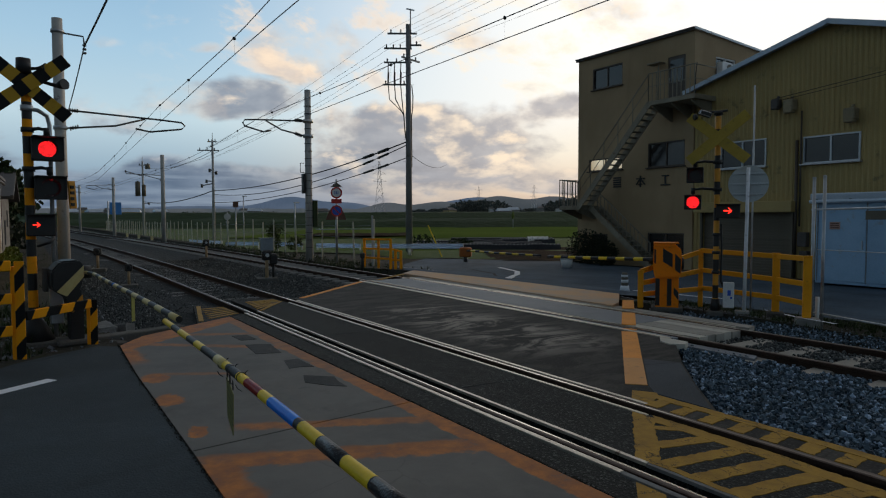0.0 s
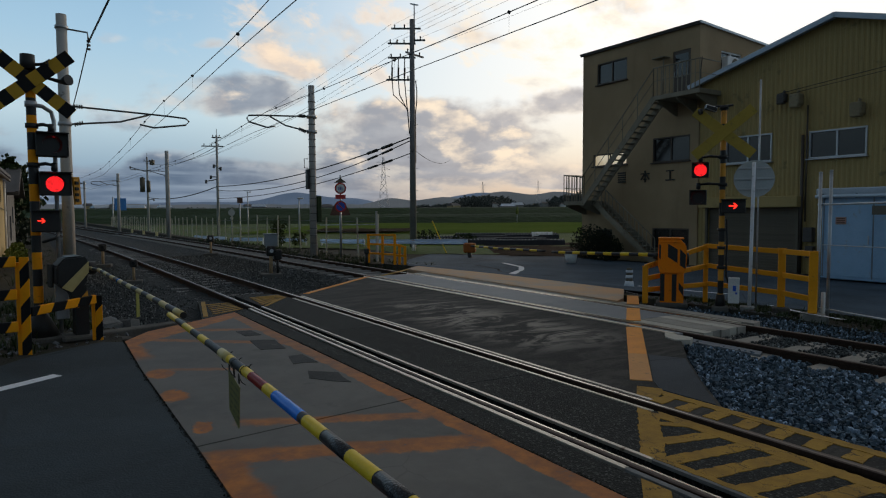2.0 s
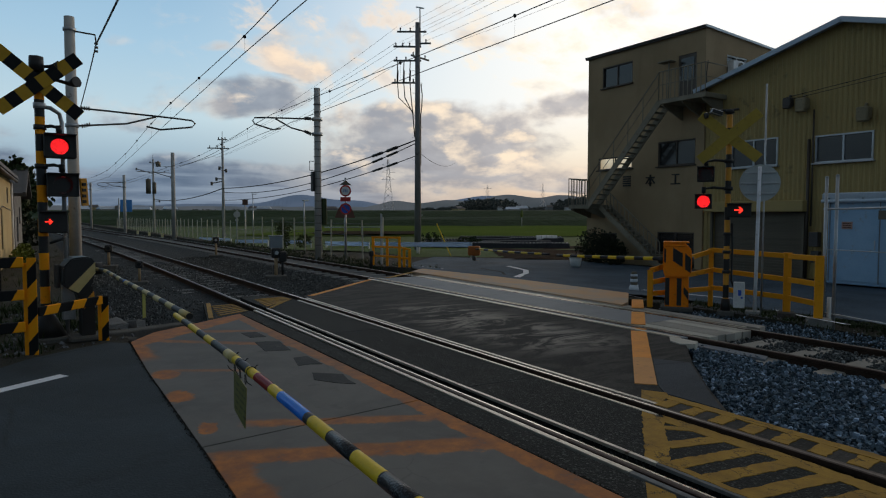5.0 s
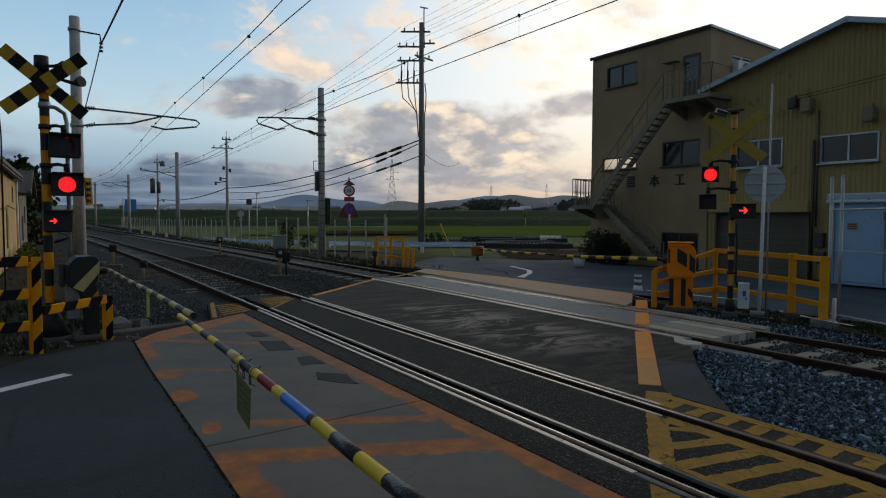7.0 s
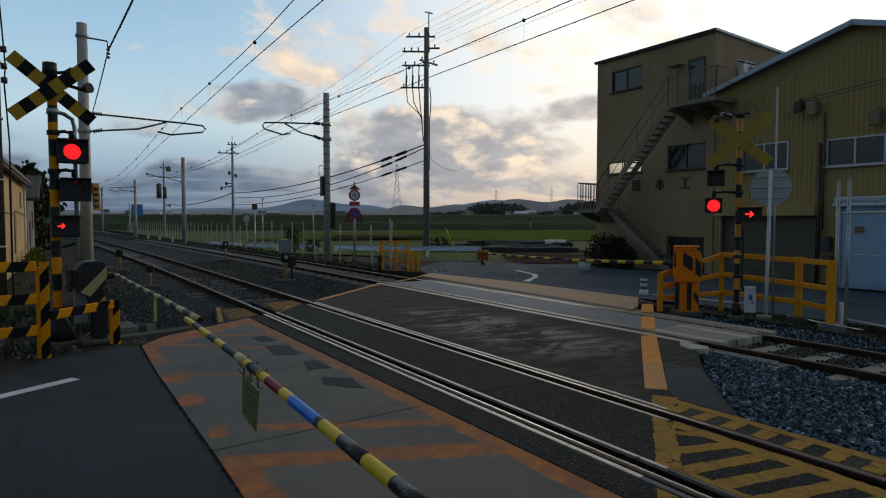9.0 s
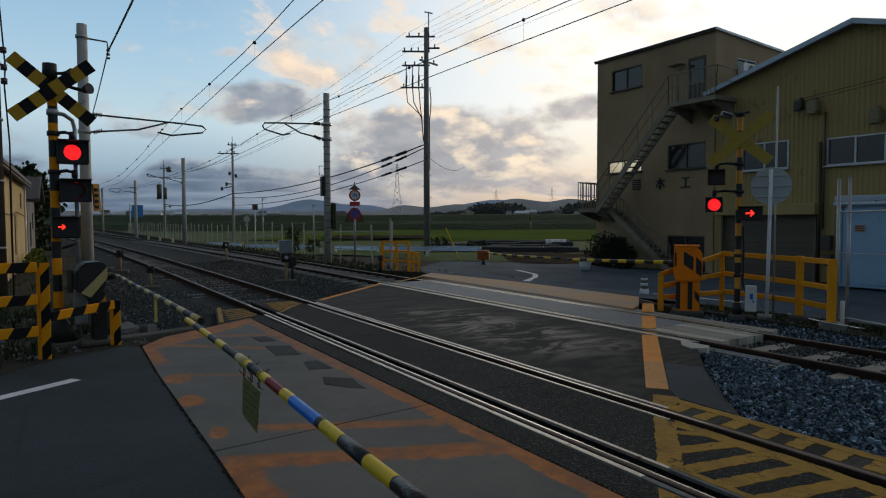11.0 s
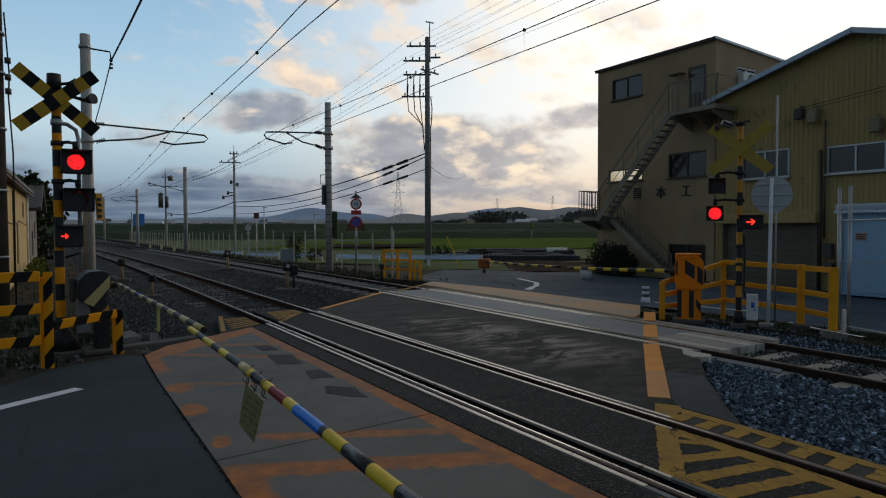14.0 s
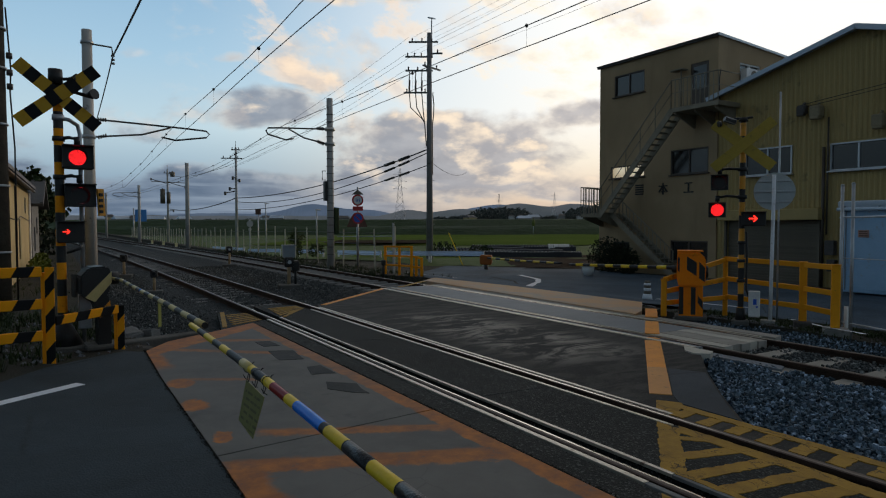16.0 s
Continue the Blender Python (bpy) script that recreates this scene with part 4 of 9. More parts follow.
    poly(bm, ragged([(3.29, 0.2), (3.345, 0.2), (3.345, 2.54), (3.29, 2.50)]), z0, z1)
    part("edge_band", bm, M["hatch_yellow"], c, "worn yellow hatching border")
    bm = bmesh.new()
    poly(bm, [(2.745, 2.02), (2.985, 2.24), (2.985, 2.45), (2.745, 2.23)], -0.016, -0.006)
    part("edge_band", bm, M["hatch_yellow"], c)
    for i in range(11):
        y = 2.98 - i * 0.253
        xl, xr = max(3.342, 3.31 + (y - 2.5) / 0.876), 3.975 - max(0.0, 2.25 - y) * 0.06
        bm = bmesh.new()
        poly(bm, ragged([(xl, y - 0.01), (xr, y - 0.125), (xr, y - 0.005), (xl, y + 0.115)]), z0, z1 - 0.0005)
        part("hatch_bar", bm, M["hatch_yellow"], c)
    bm = bmesh.new()
    poly(bm, [(4.345, 3.43), (4.345, 3.63), (4.55, 3.80), (4.66, 3.62), (4.60, 3.55)][::-1], z0, z1)
    poly(bm, ragged([(4.505, -1.1), (4.595, -1.1), (4.61, 3.55), (4.505, 3.5)]), z0, z1)
    part("edge_band", bm, M["hatch_yellow"], c, "worn yellow hatching border")
    for i in range(18):
        y = 3.47 - i * 0.248
        bm = bmesh.new()
        poly(bm, ragged([(4.290, y - 0.145), (4.503, y - 0.12), (4.503, y - 0.0), (4.290, y - 0.02)]), z0, z1 - 0.0005)
        part("hatch_bar", bm, M["hatch_yellow"], c)
    bm = bmesh.new()
    poly(bm, [(3.286, 10.59), (3.378, 10.65), (4.029, 11.56), (3.936, 11.61)], z0 + 0.004, z1 + 0.004)
    for i in range(6):
        t = i / 6
        poly(bm, [(3.33 + 0.1 * t, 10.80 + t * 1.15), (3.33 + 0.1 * t, 10.88 + t * 1.15), (3.99, 11.63 + t * 0.37), (3.99, 11.58 + t * 0.37)][::-1], z0 + 0.004, z1 + 0.004)
    part("hatching", bm, M["hatch_yellow"], c, "worn yellow no-entry hatching")
    p("infill", [(3.275, 10.72), (4.05, 11.64), (4.03, 12.11), (3.52, 12.46), (3.271, 12.28)], -0.008, 0.14, M["asphalt_old"])
    p("infill", [(2.147, 9.87), (2.683, 10.27), (2.958, 10.57), (2.954, 11.49), (2.539, 12.01)], -0.02, 0.14, M["asphalt_old"])
    bm = bmesh.new()
    for i in range(6):
        t = i * 0.22
        strip(bm, (2.42 + t * 0.12, 10.2 + t + 0.12), (2.94, 10.64 + t * 0.75), 0.07, -0.024, -0.014)
    strip(bm, (2.246, 10.09), (2.591, 11.85), 0.07, -0.024, -0.0135)
    part("hatching", bm, M["hatch_yellow"], c, "worn yellow no-entry hatching")
    # flangeway floor, painted black so that the deep shade sits in its colour
    for a, b in ((3.13, 3.262), (4.09, 4.22), (7.14, 7.19), (8.19, 8.23)):
        p("flange_groove", [(a, 1.0), (b, 1.0), (b, 10.5 if b < 5 else 14), (a, 10.5 if b < 5 else 14)], -0.125, 0.02, M["black"])


make_crossing()


def make_far_road():
    """The road beyond the tracks, falling away from the crossing."""
    bm = bmesh.new()
    xs = [9.40, 9.7, 10.5, 11.4, 12.4, 13.2, 14, 17, 20, 21.5]
    ys = [-14, -6, 0, 2.5, 4.5, 6, 7.2, 8.2, 10, 12, 13.6, 15.2, 16.5, 18, 20, 22]
    def zz(x, y):
        return lerp(x, (-60, -8, -1, 9.7, 14, 24), (-0.9, -0.5, -0.02, -0.004, -0.50, -0.60)) 
    def left(x):
        return lerp(x, (9.2, 10.0, 10.7, 12.5, 14.8, 16.5, 17.5, 21.5), (16.0, 17.5, 18.7, 21.8, 25.7, 27.4, 27.4, 22.5))
    def right(x):
        return lerp(x, (9.4, 9.8, 10.6, 11.3, 13.0, 21.5), (8.6, 8.9, 9.3, 8.8, -2.0, -14))
    top = []
    for x in xs:
        a, b = right(x), left(x)
        top.append([bm.verts.new((x, a + (b - a) * j / 12, zz(x, a + (b - a) * j / 12) + 0.012)) for j in range(13)])
    for i in range(len(xs) - 1):
        for j in range(12):
            bm.faces.new((top[i][j], top[i + 1][j], top[i + 1][j + 1], top[i][j + 1]))
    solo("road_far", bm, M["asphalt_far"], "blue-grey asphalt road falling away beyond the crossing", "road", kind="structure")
    def on(pts, w, mat, label):
        b2 = bmesh.new()
        for (xa, ya), (xb, yb) in zip(pts, pts[1:]):
            n = 6
            for k in range(n):
                t0, t1 = k / n, (k + 1) / n
                A = Vector((xa + (xb - xa) * t0, ya + (yb - ya) * t0, 0))
                B = Vector((xa + (xb - xa) * t1, ya + (yb - ya) * t1, 0))
                s = (B - A).normalized().cross(Vector((0, 0, 1))) * w / 2
                vs = [b2.verts.new((q.x, q.y, zz(q.x, q.y) + 0.020)) for q in (A - s, A + s, B + s, B - s)]
                b2.faces.new(vs)
        solo("road_marking", b2, mat, label, "road marking", kind="structure")
    on([(18.77, 15.13), (18.43, 16.97), (18.06, 18.64), (17.76, 21.21), (17.18, 23.35)], 0.07, M["faint_patch"], "white edge line along the far road")
    on([(9.78, 18.3), (10.9, 16.9)], 0.10, M["line_white"], "short white line at the fence foot")
    on([(9.565, 8.92), (9.676, 8.44), (9.565, 8.0)], 0.02, M["line_white"], "thin white line end")
    on([(11.77, 14.42), (14.15, 17.09), (14.71, 17.51), (15.6, 18.57), (15.8, 19.11), (16.33, 20.59)], 0.20, M["line_white"], "white curved lane arrow worn at its foot")
    on([(12.63, 16.08), (14.24, 18.25), (14.62, 20.15)], 0.10, M["asphalt_old"], "old erased lane line")
    on([(14.55, 9.39), (14.36, 10.04), (14.27, 10.91), (14.08, 11.79)], 0.14, M["line_white"], "white edge line along the far road")
    on([(9.7, 4.49), (10.21, 5.26), (11.78, 6.72)], 0.12, M["line_white"], "white edge line behind the orange fence")


make_far_road()
bm = bmesh.new()
strip(bm, (0.209, 7.17), (-2.983, 5.08), 0.13, -0.012, 0.0)
solo("road_marking", bm, M["line_white"], "white dashed line on the near road", "road marking", kind="structure")


def make_crumbs():
    """Crumbled edge between the road, the slabs and the infill."""
    rnd = random.Random(44)
    spots = []
    for _ in range(1500):
        y = rnd.uniform(0.5, 8.7)
        x = lerp(y, (0.4, 4.4, 6.9, 8.6), (0.873, 0.912, 0.918, 0.960)) - abs(rnd.gauss(0, 0.012)) * (0.3 + noise.noise((y * 1.7, 3.0, 0.0)) + 0.7)
        spots.append((x, y, rnd.uniform(-0.006, 0.002), rnd.uniform(0.002, 0.007)))
    for _ in range(1500):
        y = rnd.uniform(1.0, 10.0)
        spots.append((2.71 + abs(rnd.gauss(0, 0.012)), y, rnd.uniform(-0.012, -0.002), rnd.uniform(0.003, 0.009)))
    me = gravel(spots, 12)
    me.materials.append(M["crumb"])
    tagged(new("edge_crumbs", me), "dark crumbled asphalt along the slab edge", "gravel", kind="stuff")


M["crumb"] = surf("crumb", (0.012, 0.013, 0.011), (0.04, 0.04, 0.034), 0.9, big=6, fine=60, bump=0.2)
make_crumbs()
M["concrete_dark"] = surf("concrete_dark", (0.07, 0.066, 0.06), (0.13, 0.125, 0.115), 0.9, big=2, fine=40, bump=0.4)


# ---------------------------------------------------------------- crossing signals
def arrow_shape(bm, x, z, y, s, depth=0.006):
    """An arrow to +x in the x-z plane."""
    pts = [(-1.1, 0.17), (0.38, 0.17), (-0.12, 0.78), (0.25, 0.78), (1.0, 0.0), (0.25, -0.78), (-0.12, -0.78), (0.38, -0.17), (-1.1, -0.17)]
    lo = [bm.verts.new((x + a * s, y, z + b * s)) for a, b in pts]
    hi = [bm.verts.new((x + a * s, y - depth, z + b * s)) for a, b in pts]
    n = len(pts)
    bm.faces.new(hi), bm.faces.new(lo[::-1])
    for i in range(n):
        bm.faces.new((lo[i], lo[(i + 1) % n], hi[(i + 1) % n], hi[i]))


def banded_post(bm, h, r, band, first=1):
    z, k = 0.0, first
    pts, idx = [(0, 0, 0)], []
    while z < h:
        z2 = min(h, z + band)
        pts.append((0, 0, z2))
        idx.append(k % 2)
        z, k = z2, k + 1
    pipe(bm, pts, r, 16, idx)


def lamp_head(parent, x, z, w, h):
    """A warning lamp: open black housing with a hood, a turning disc, and its bracket."""
    bm = bmesh.new()
    d = 0.26
    t = 0.014
    box(bm, (0, d, 0), (w, t, h), bevel=0.004)
    for sx in (-1, 1):
        box(bm, (sx * (w / 2 - t / 2), d / 2, 0), (t, d, h), bevel=0.003)
    box(bm, (0, d / 2, -h / 2 + t / 2), (w, d, t), bevel=0.003)
    box(bm, (0, d / 2 - 0.05, h / 2 - t / 2), (w, d + 0.10, t), bevel=0.003)
    # face plate with a round opening
    seg, r = 28, 0.108
    rim, out = [], []
    for i in range(seg):
        a = 2 * math.pi * i / seg
        ca, sa = math.cos(a), math.sin(a)
        k = min(w / 2 / max(abs(ca), 1e-6), h / 2 / max(abs(sa), 1e-6))
        rim.append(bm.verts.new((ca * r, 0.02, sa * r)))
        out.append(bm.verts.new((ca * k, 0.02, sa * k)))
    for i in range(seg):
        bm.faces.new((rim[i], rim[(i + 1) % seg], out[(i + 1) % seg], out[i]))
    head = part("lamp_housing", bm, M["black"], parent, "black hooded lamp housing", pose(x, -0.20, z))
    bm = bmesh.new()
    seg = 28
    fr, bk = [], []
    for i in range(seg):
        a = 2 * math.pi * i / seg
        fr.append(bm.verts.new((math.cos(a) * 0.100, -0.008, math.sin(a) * 0.100)))
        bk.append(bm.verts.new((math.cos(a) * 0.100, 0.008, math.sin(a) * 0.100)))
    bm.faces.new(fr)
    f = bm.faces.new(bk[::-1])
    f.material_index = 1
    for i in range(seg):
        bm.faces.new((fr[i], bk[i], bk[(i + 1) % seg], fr[(i + 1) % seg])).material_index = 1
    disc = part("lamp_disc", bm, [M["lamp_red"], M["lens_dark"]], head, "round red lamp disc", pose(0, 0.13, 0))
    return disc


def make_lens_dark():
    m, n, bsdf, co = material("lens_dark")
    n.put(bsdf.inputs["Base Color"], (0.010, 0.006, 0.006))
    n.put(bsdf.inputs["Roughness"], 0.35)
    return m


M["lens_dark"] = make_lens_dark()


def crossbuck(parent, z, length, width, mat, y):
    for k, a in enumerate((40, -40)):
        bm = bmesh.new()
        box(bm, (0, 0, 0), (length, 0.012, width), bevel=0.003)
        part("crossbuck_board", bm, mat, parent, "black and yellow striped warning board" if mat is M["buck_stripe"] else "plain yellow back of a warning board", pose(0, y - 0.016 * k, z, 0, a, 0))


def crossing_signal(m, side, zs, buck, label, tall, front):
    """Post with warning cross, two lamps, direction box. side: +1 when the lamps hang to the right."""
    s = thing("crossing_signal", m, label, "railway signal", "crossing signals")
    bm = bmesh.new()
    banded_post(bm, tall, 0.056 if front else 0.046, 0.215)
    tube(bm, (0, 0, tall), (0, 0, tall + 0.06), 0.075, 0.06, seg=14)
    part("post", bm, [M["black"], M["fence_orange"] if front else M["post_yellow"]], s, "post banded black and orange")
    bm = bmesh.new()
    tube(bm, (0.03 if front else 0, 0, -0.02), (0, 0, 0.32 if front else 0.20), 0.21 if front else 0.085, 0.075 if front else 0.066, seg=16)
    part("base", bm, M["black"], s, "black cast foot")
    bm = bmesh.new()
    box(bm, (0, 0, -0.045), (0.55, 0.46, 0.10) if front else (0.26, 0.24, 0.10), bevel=0.02)
    part("pad", bm, M["concrete_dark"], s)
    crossbuck(s, zs[0], buck[0], buck[1], M["buck_stripe"] if front else M["buck_plain"], -0.09)
    bm = bmesh.new()
    tube(bm, (0, -0.07, zs[0]), (0, 0.03, zs[0]), 0.05, seg=10)
    for z in (zs[0] - 0.08, zs[0] + 0.08):
        tube(bm, (0, 0, z - 0.02), (0, 0, z + 0.02), 0.068, seg=12)
    part("clamp", bm, M["black"], s)
    discs = []
    w, h = (0.35, 0.29) if front else (0.26, 0.24)
    for z, x in ((zs[1], zs[4]), (zs[2], zs[5])):
        bm = bmesh.new()
        pipe(bm, [(0, -0.03, z + h / 2 + 0.09), (x * 0.6, -0.05, z + h / 2 + 0.11), (x, -0.06, z + h / 2 + 0.09), (x, -0.06, z + h / 2 - 0.03)], 0.022, 8)
        tube(bm, (0, 0, z + h / 2 + 0.06), (0, 0, z + h / 2 + 0.12), 0.072, seg=12)
        tube(bm, (x, -0.06, z + h / 2 + 0.02), (x, -0.06, z + h / 2 + 0.12), 0.035, seg=10)
        part("lamp_bracket", bm, M["black"], s)
        discs.append(lamp_head(s, x, z, w, h))
    # direction box
    x, z = zs[6], zs[3]
    bm = bmesh.new()
    box(bm, (x - (0.03 if front else 0), -0.14, z), (0.31 if front else 0.36, 0.22, 0.27 if front else 0.22), bevel=0.012)
    box(bm, (x - (0.03 if front else 0), -0.27, z + (0.13 if front else 0.11)), (0.33 if front else 0.38, 0.16, 0.012), bevel=0.003)
    bx = part("direction_box", bm, M["black"], s, "black box with a lit arrow")
    bm = bmesh.new()
    arrow_shape(bm, zs[7], z + 0.005, -0.252, 0.040 if front else 0.062)
    part("arrow", bm, M["arrow_red"], bx, "glowing red arrow")
    return s, discs


M["buck_stripe"] = striped("buck_stripe_board", (0.50, 0.29, 0.03), BLACK, 0.283, 1.0, 0.0, 0.0, 0.5)
M["buck_plain"] = surf("buck_plain", (0.36, 0.25, 0.03), (0.46, 0.32, 0.045), 0.6, big=3, fine=40, bump=0.05, spots=(0.26, 0.18, 0.04))
LEFT_POST = (0.10, 9.60)
left_signal, left_discs = crossing_signal(pose(LEFT_POST[0], LEFT_POST[1], 0.0, 0, 0, 3), 1, (3.20, 2.43, 1.94, 1.47, 0.20, 0.22, 0.13, 0.05), (1.14, 0.165), "banded crossing signal post with striped cross and red lamps", 3.36, True)
bm = bmesh.new()
tube(bm, (-0.02, -0.02, 3.36), (-0.02, -0.02, 3.54), 0.085, 0.08, seg=14)
part("bell", bm, M["black"], left_signal, "black bell on the post top")
bm = bmesh.new()
pipe(bm, [(0.0, 0, 3.42), (0.12, 0, 3.44), (0.16, -0.03, 3.44), (0.22, -0.09, 3.45)], [0.02, 0.02, 0.03, 0.055], 10)
part("horn", bm, M["black"], left_signal)
bm = bmesh.new()
pipe(bm, [(0.0, 0, 3.30), (0.2, 0.02, 3.28), (0.32, -0.01, 3.25), (0.36, -0.06, 3.25), (0.41, -0.13, 3.26)], [0.02, 0.02, 0.025, 0.045, 0.07], 12)
part("horn", bm, M["black"], left_signal)
bm = bmesh.new()
pipe(bm, [(0, 0, 2.93), (0.12, 0.02, 2.92), (0.22, 0.05, 2.86), (0.245, 0.06, 2.75), (0.245, 0.06, 0.0)], 0.026, 10)
tube(bm, (0, 0, 2.90), (0, 0, 2.97), 0.07, seg=12)
part("side_pipe", bm, M["galvanized"], left_signal, "grey conduit pipe beside the post")
bm = bmesh.new()
box(bm, (0.47, 0.02, 1.86), (0.10, 0.03, 0.36), Matrix.Rotation(radians(-3), 3, "Y") @ rotz(35), bevel=0.004)
plate_part = part("notice_plate", bm, M["post_yellow"], left_signal, "small orange notice plate with dark marks")
for k in range(4):
    bm = bmesh.new()
    box(bm, (0.465, -0.003, 1.96 - k * 0.075), (0.05, 0.034, 0.04), rotz(35))
    part("writing_bar", bm, M["black"], plate_part)
bm = bmesh.new()
pipe(bm, [(0.06, -0.06, 1.2), (0.20, -0.07, 1.25), (0.24, 0.0, 1.30)], 0.018, 8)
part("cable", bm, M["black"], left_signal)
bm = bmesh.new()
box(bm, (0.26, 0.05, 0.42), (0.15, 0.12, 0.46), bevel=0.01)
part("cable_box", bm, M["galvanized"], left_signal, "grey junction box")

right_m = pose(9.66, 6.37, -0.02, 0, 0, -57)
right_signal, right_discs = crossing_signal(right_m, -1, (2.86, 2.26, 1.81, 1.66, -0.34, -0.37, 0.17, 0.17), (1.15, 0.17), "banded crossing signal post seen with its yellow cross from behind", 3.25, False)
bm = bmesh.new()
pipe(bm, [(0.14, 0, 3.31), (0, 0, 3.30), (-0.14, -0.02, 3.30)], 0.02, 8)
box(bm, (-0.20, -0.06, 3.27), (0.20, 0.08, 0.08), rotz(25) @ Matrix.Rotation(radians(18), 3, "Y"), mi=1, bevel=0.012)
tube(bm, (-0.33, -0.13, 3.22), (-0.37, -0.15, 3.21), 0.045, 0.05, seg=12)
part("watch_camera", bm, [M["black"], M["galvanized"]], right_signal, "small white surveillance camera")
bm = bmesh.new()
box(bm, (0.20, -0.08, 0.28), (0.17, 0.13, 0.42), bevel=0.01)
cabinet = part("control_box", bm, M["white_paint"], right_signal, "small white control box")
bm = bmesh.new()
box(bm, (0.21, -0.148, 0.32), (0.05, 0.006, 0.09))
box(bm, (0.24, -0.148, 0.24), (0.03, 0.006, 0.03))
part("plate", bm, M["sign_blue"], cabinet)
bm = bmesh.new()
for z0 in (0.95, 1.25, 0.62):
    tube(bm, (0, 0, z0), (0, 0, z0 + 0.05), 0.064, seg=12)
pipe(bm, [(0.07, 0.0, 1.45), (0.085, 0, 1.1), (0.08, 0, 0.5), (0.16, -0.05, 0.3)], 0.018, 7)
part("conduit", bm, M["black"], right_signal)


# ---------------------------------------------------------------- barrier machines and arms
def make_tag():
    """Dull yellow plate with rows of faded bars for its writing."""
    m, n, bsdf, co = material("written_tag")
    sep = n.add("ShaderNodeSeparateXYZ")
    n.put(sep.inputs[0], co)
    _, y, z = sep.outputs
    row = n.math("DIVIDE", z, 0.036)
    inside = n.band(n.math("FRACT", n.math("ADD", row, 20.0)), 0.3, 0.68, 0.03)
    gap = n.step(n.noise(n.combine(n.math("MULTIPLY", y, 30.0), n.math("FLOOR", row), 0.0), 1.3, 1.0), 0.42, 0.46)
    ink = n.math("MULTIPLY", n.math("MULTIPLY", inside, gap), n.math("MULTIPLY", n.band(y, -0.135, 0.135, 0.004), n.band(z, -0.235, -0.035, 0.004)))
    g = n.noise(co, 9.0, 5.0)
    col = n.mix(g, (0.13, 0.13, 0.03), (0.23, 0.22, 0.06))
    n.put(bsdf.inputs["Base Color"], n.mix(n.math("MULTIPLY", ink, 0.7), col, (0.04, 0.038, 0.012)))
    n.put(bsdf.inputs["Roughness"], 0.5)
    return m


M["tag"] = make_tag()


def make_knurl():
    m, n, bsdf, co = material("knurl")
    d, _ = n.voronoi(co, 110.0)
    n.put(bsdf.inputs["Base Color"], n.ramp(d, [(0.2, (0.045, 0.055, 0.07)), (0.5, (0.008, 0.009, 0.012))]))
    n.put(bsdf.inputs["Roughness"], 0.35)
    bumped(n, bsdf, d, 0.6, 0.004)
    return m


M["knurl"] = make_knurl()


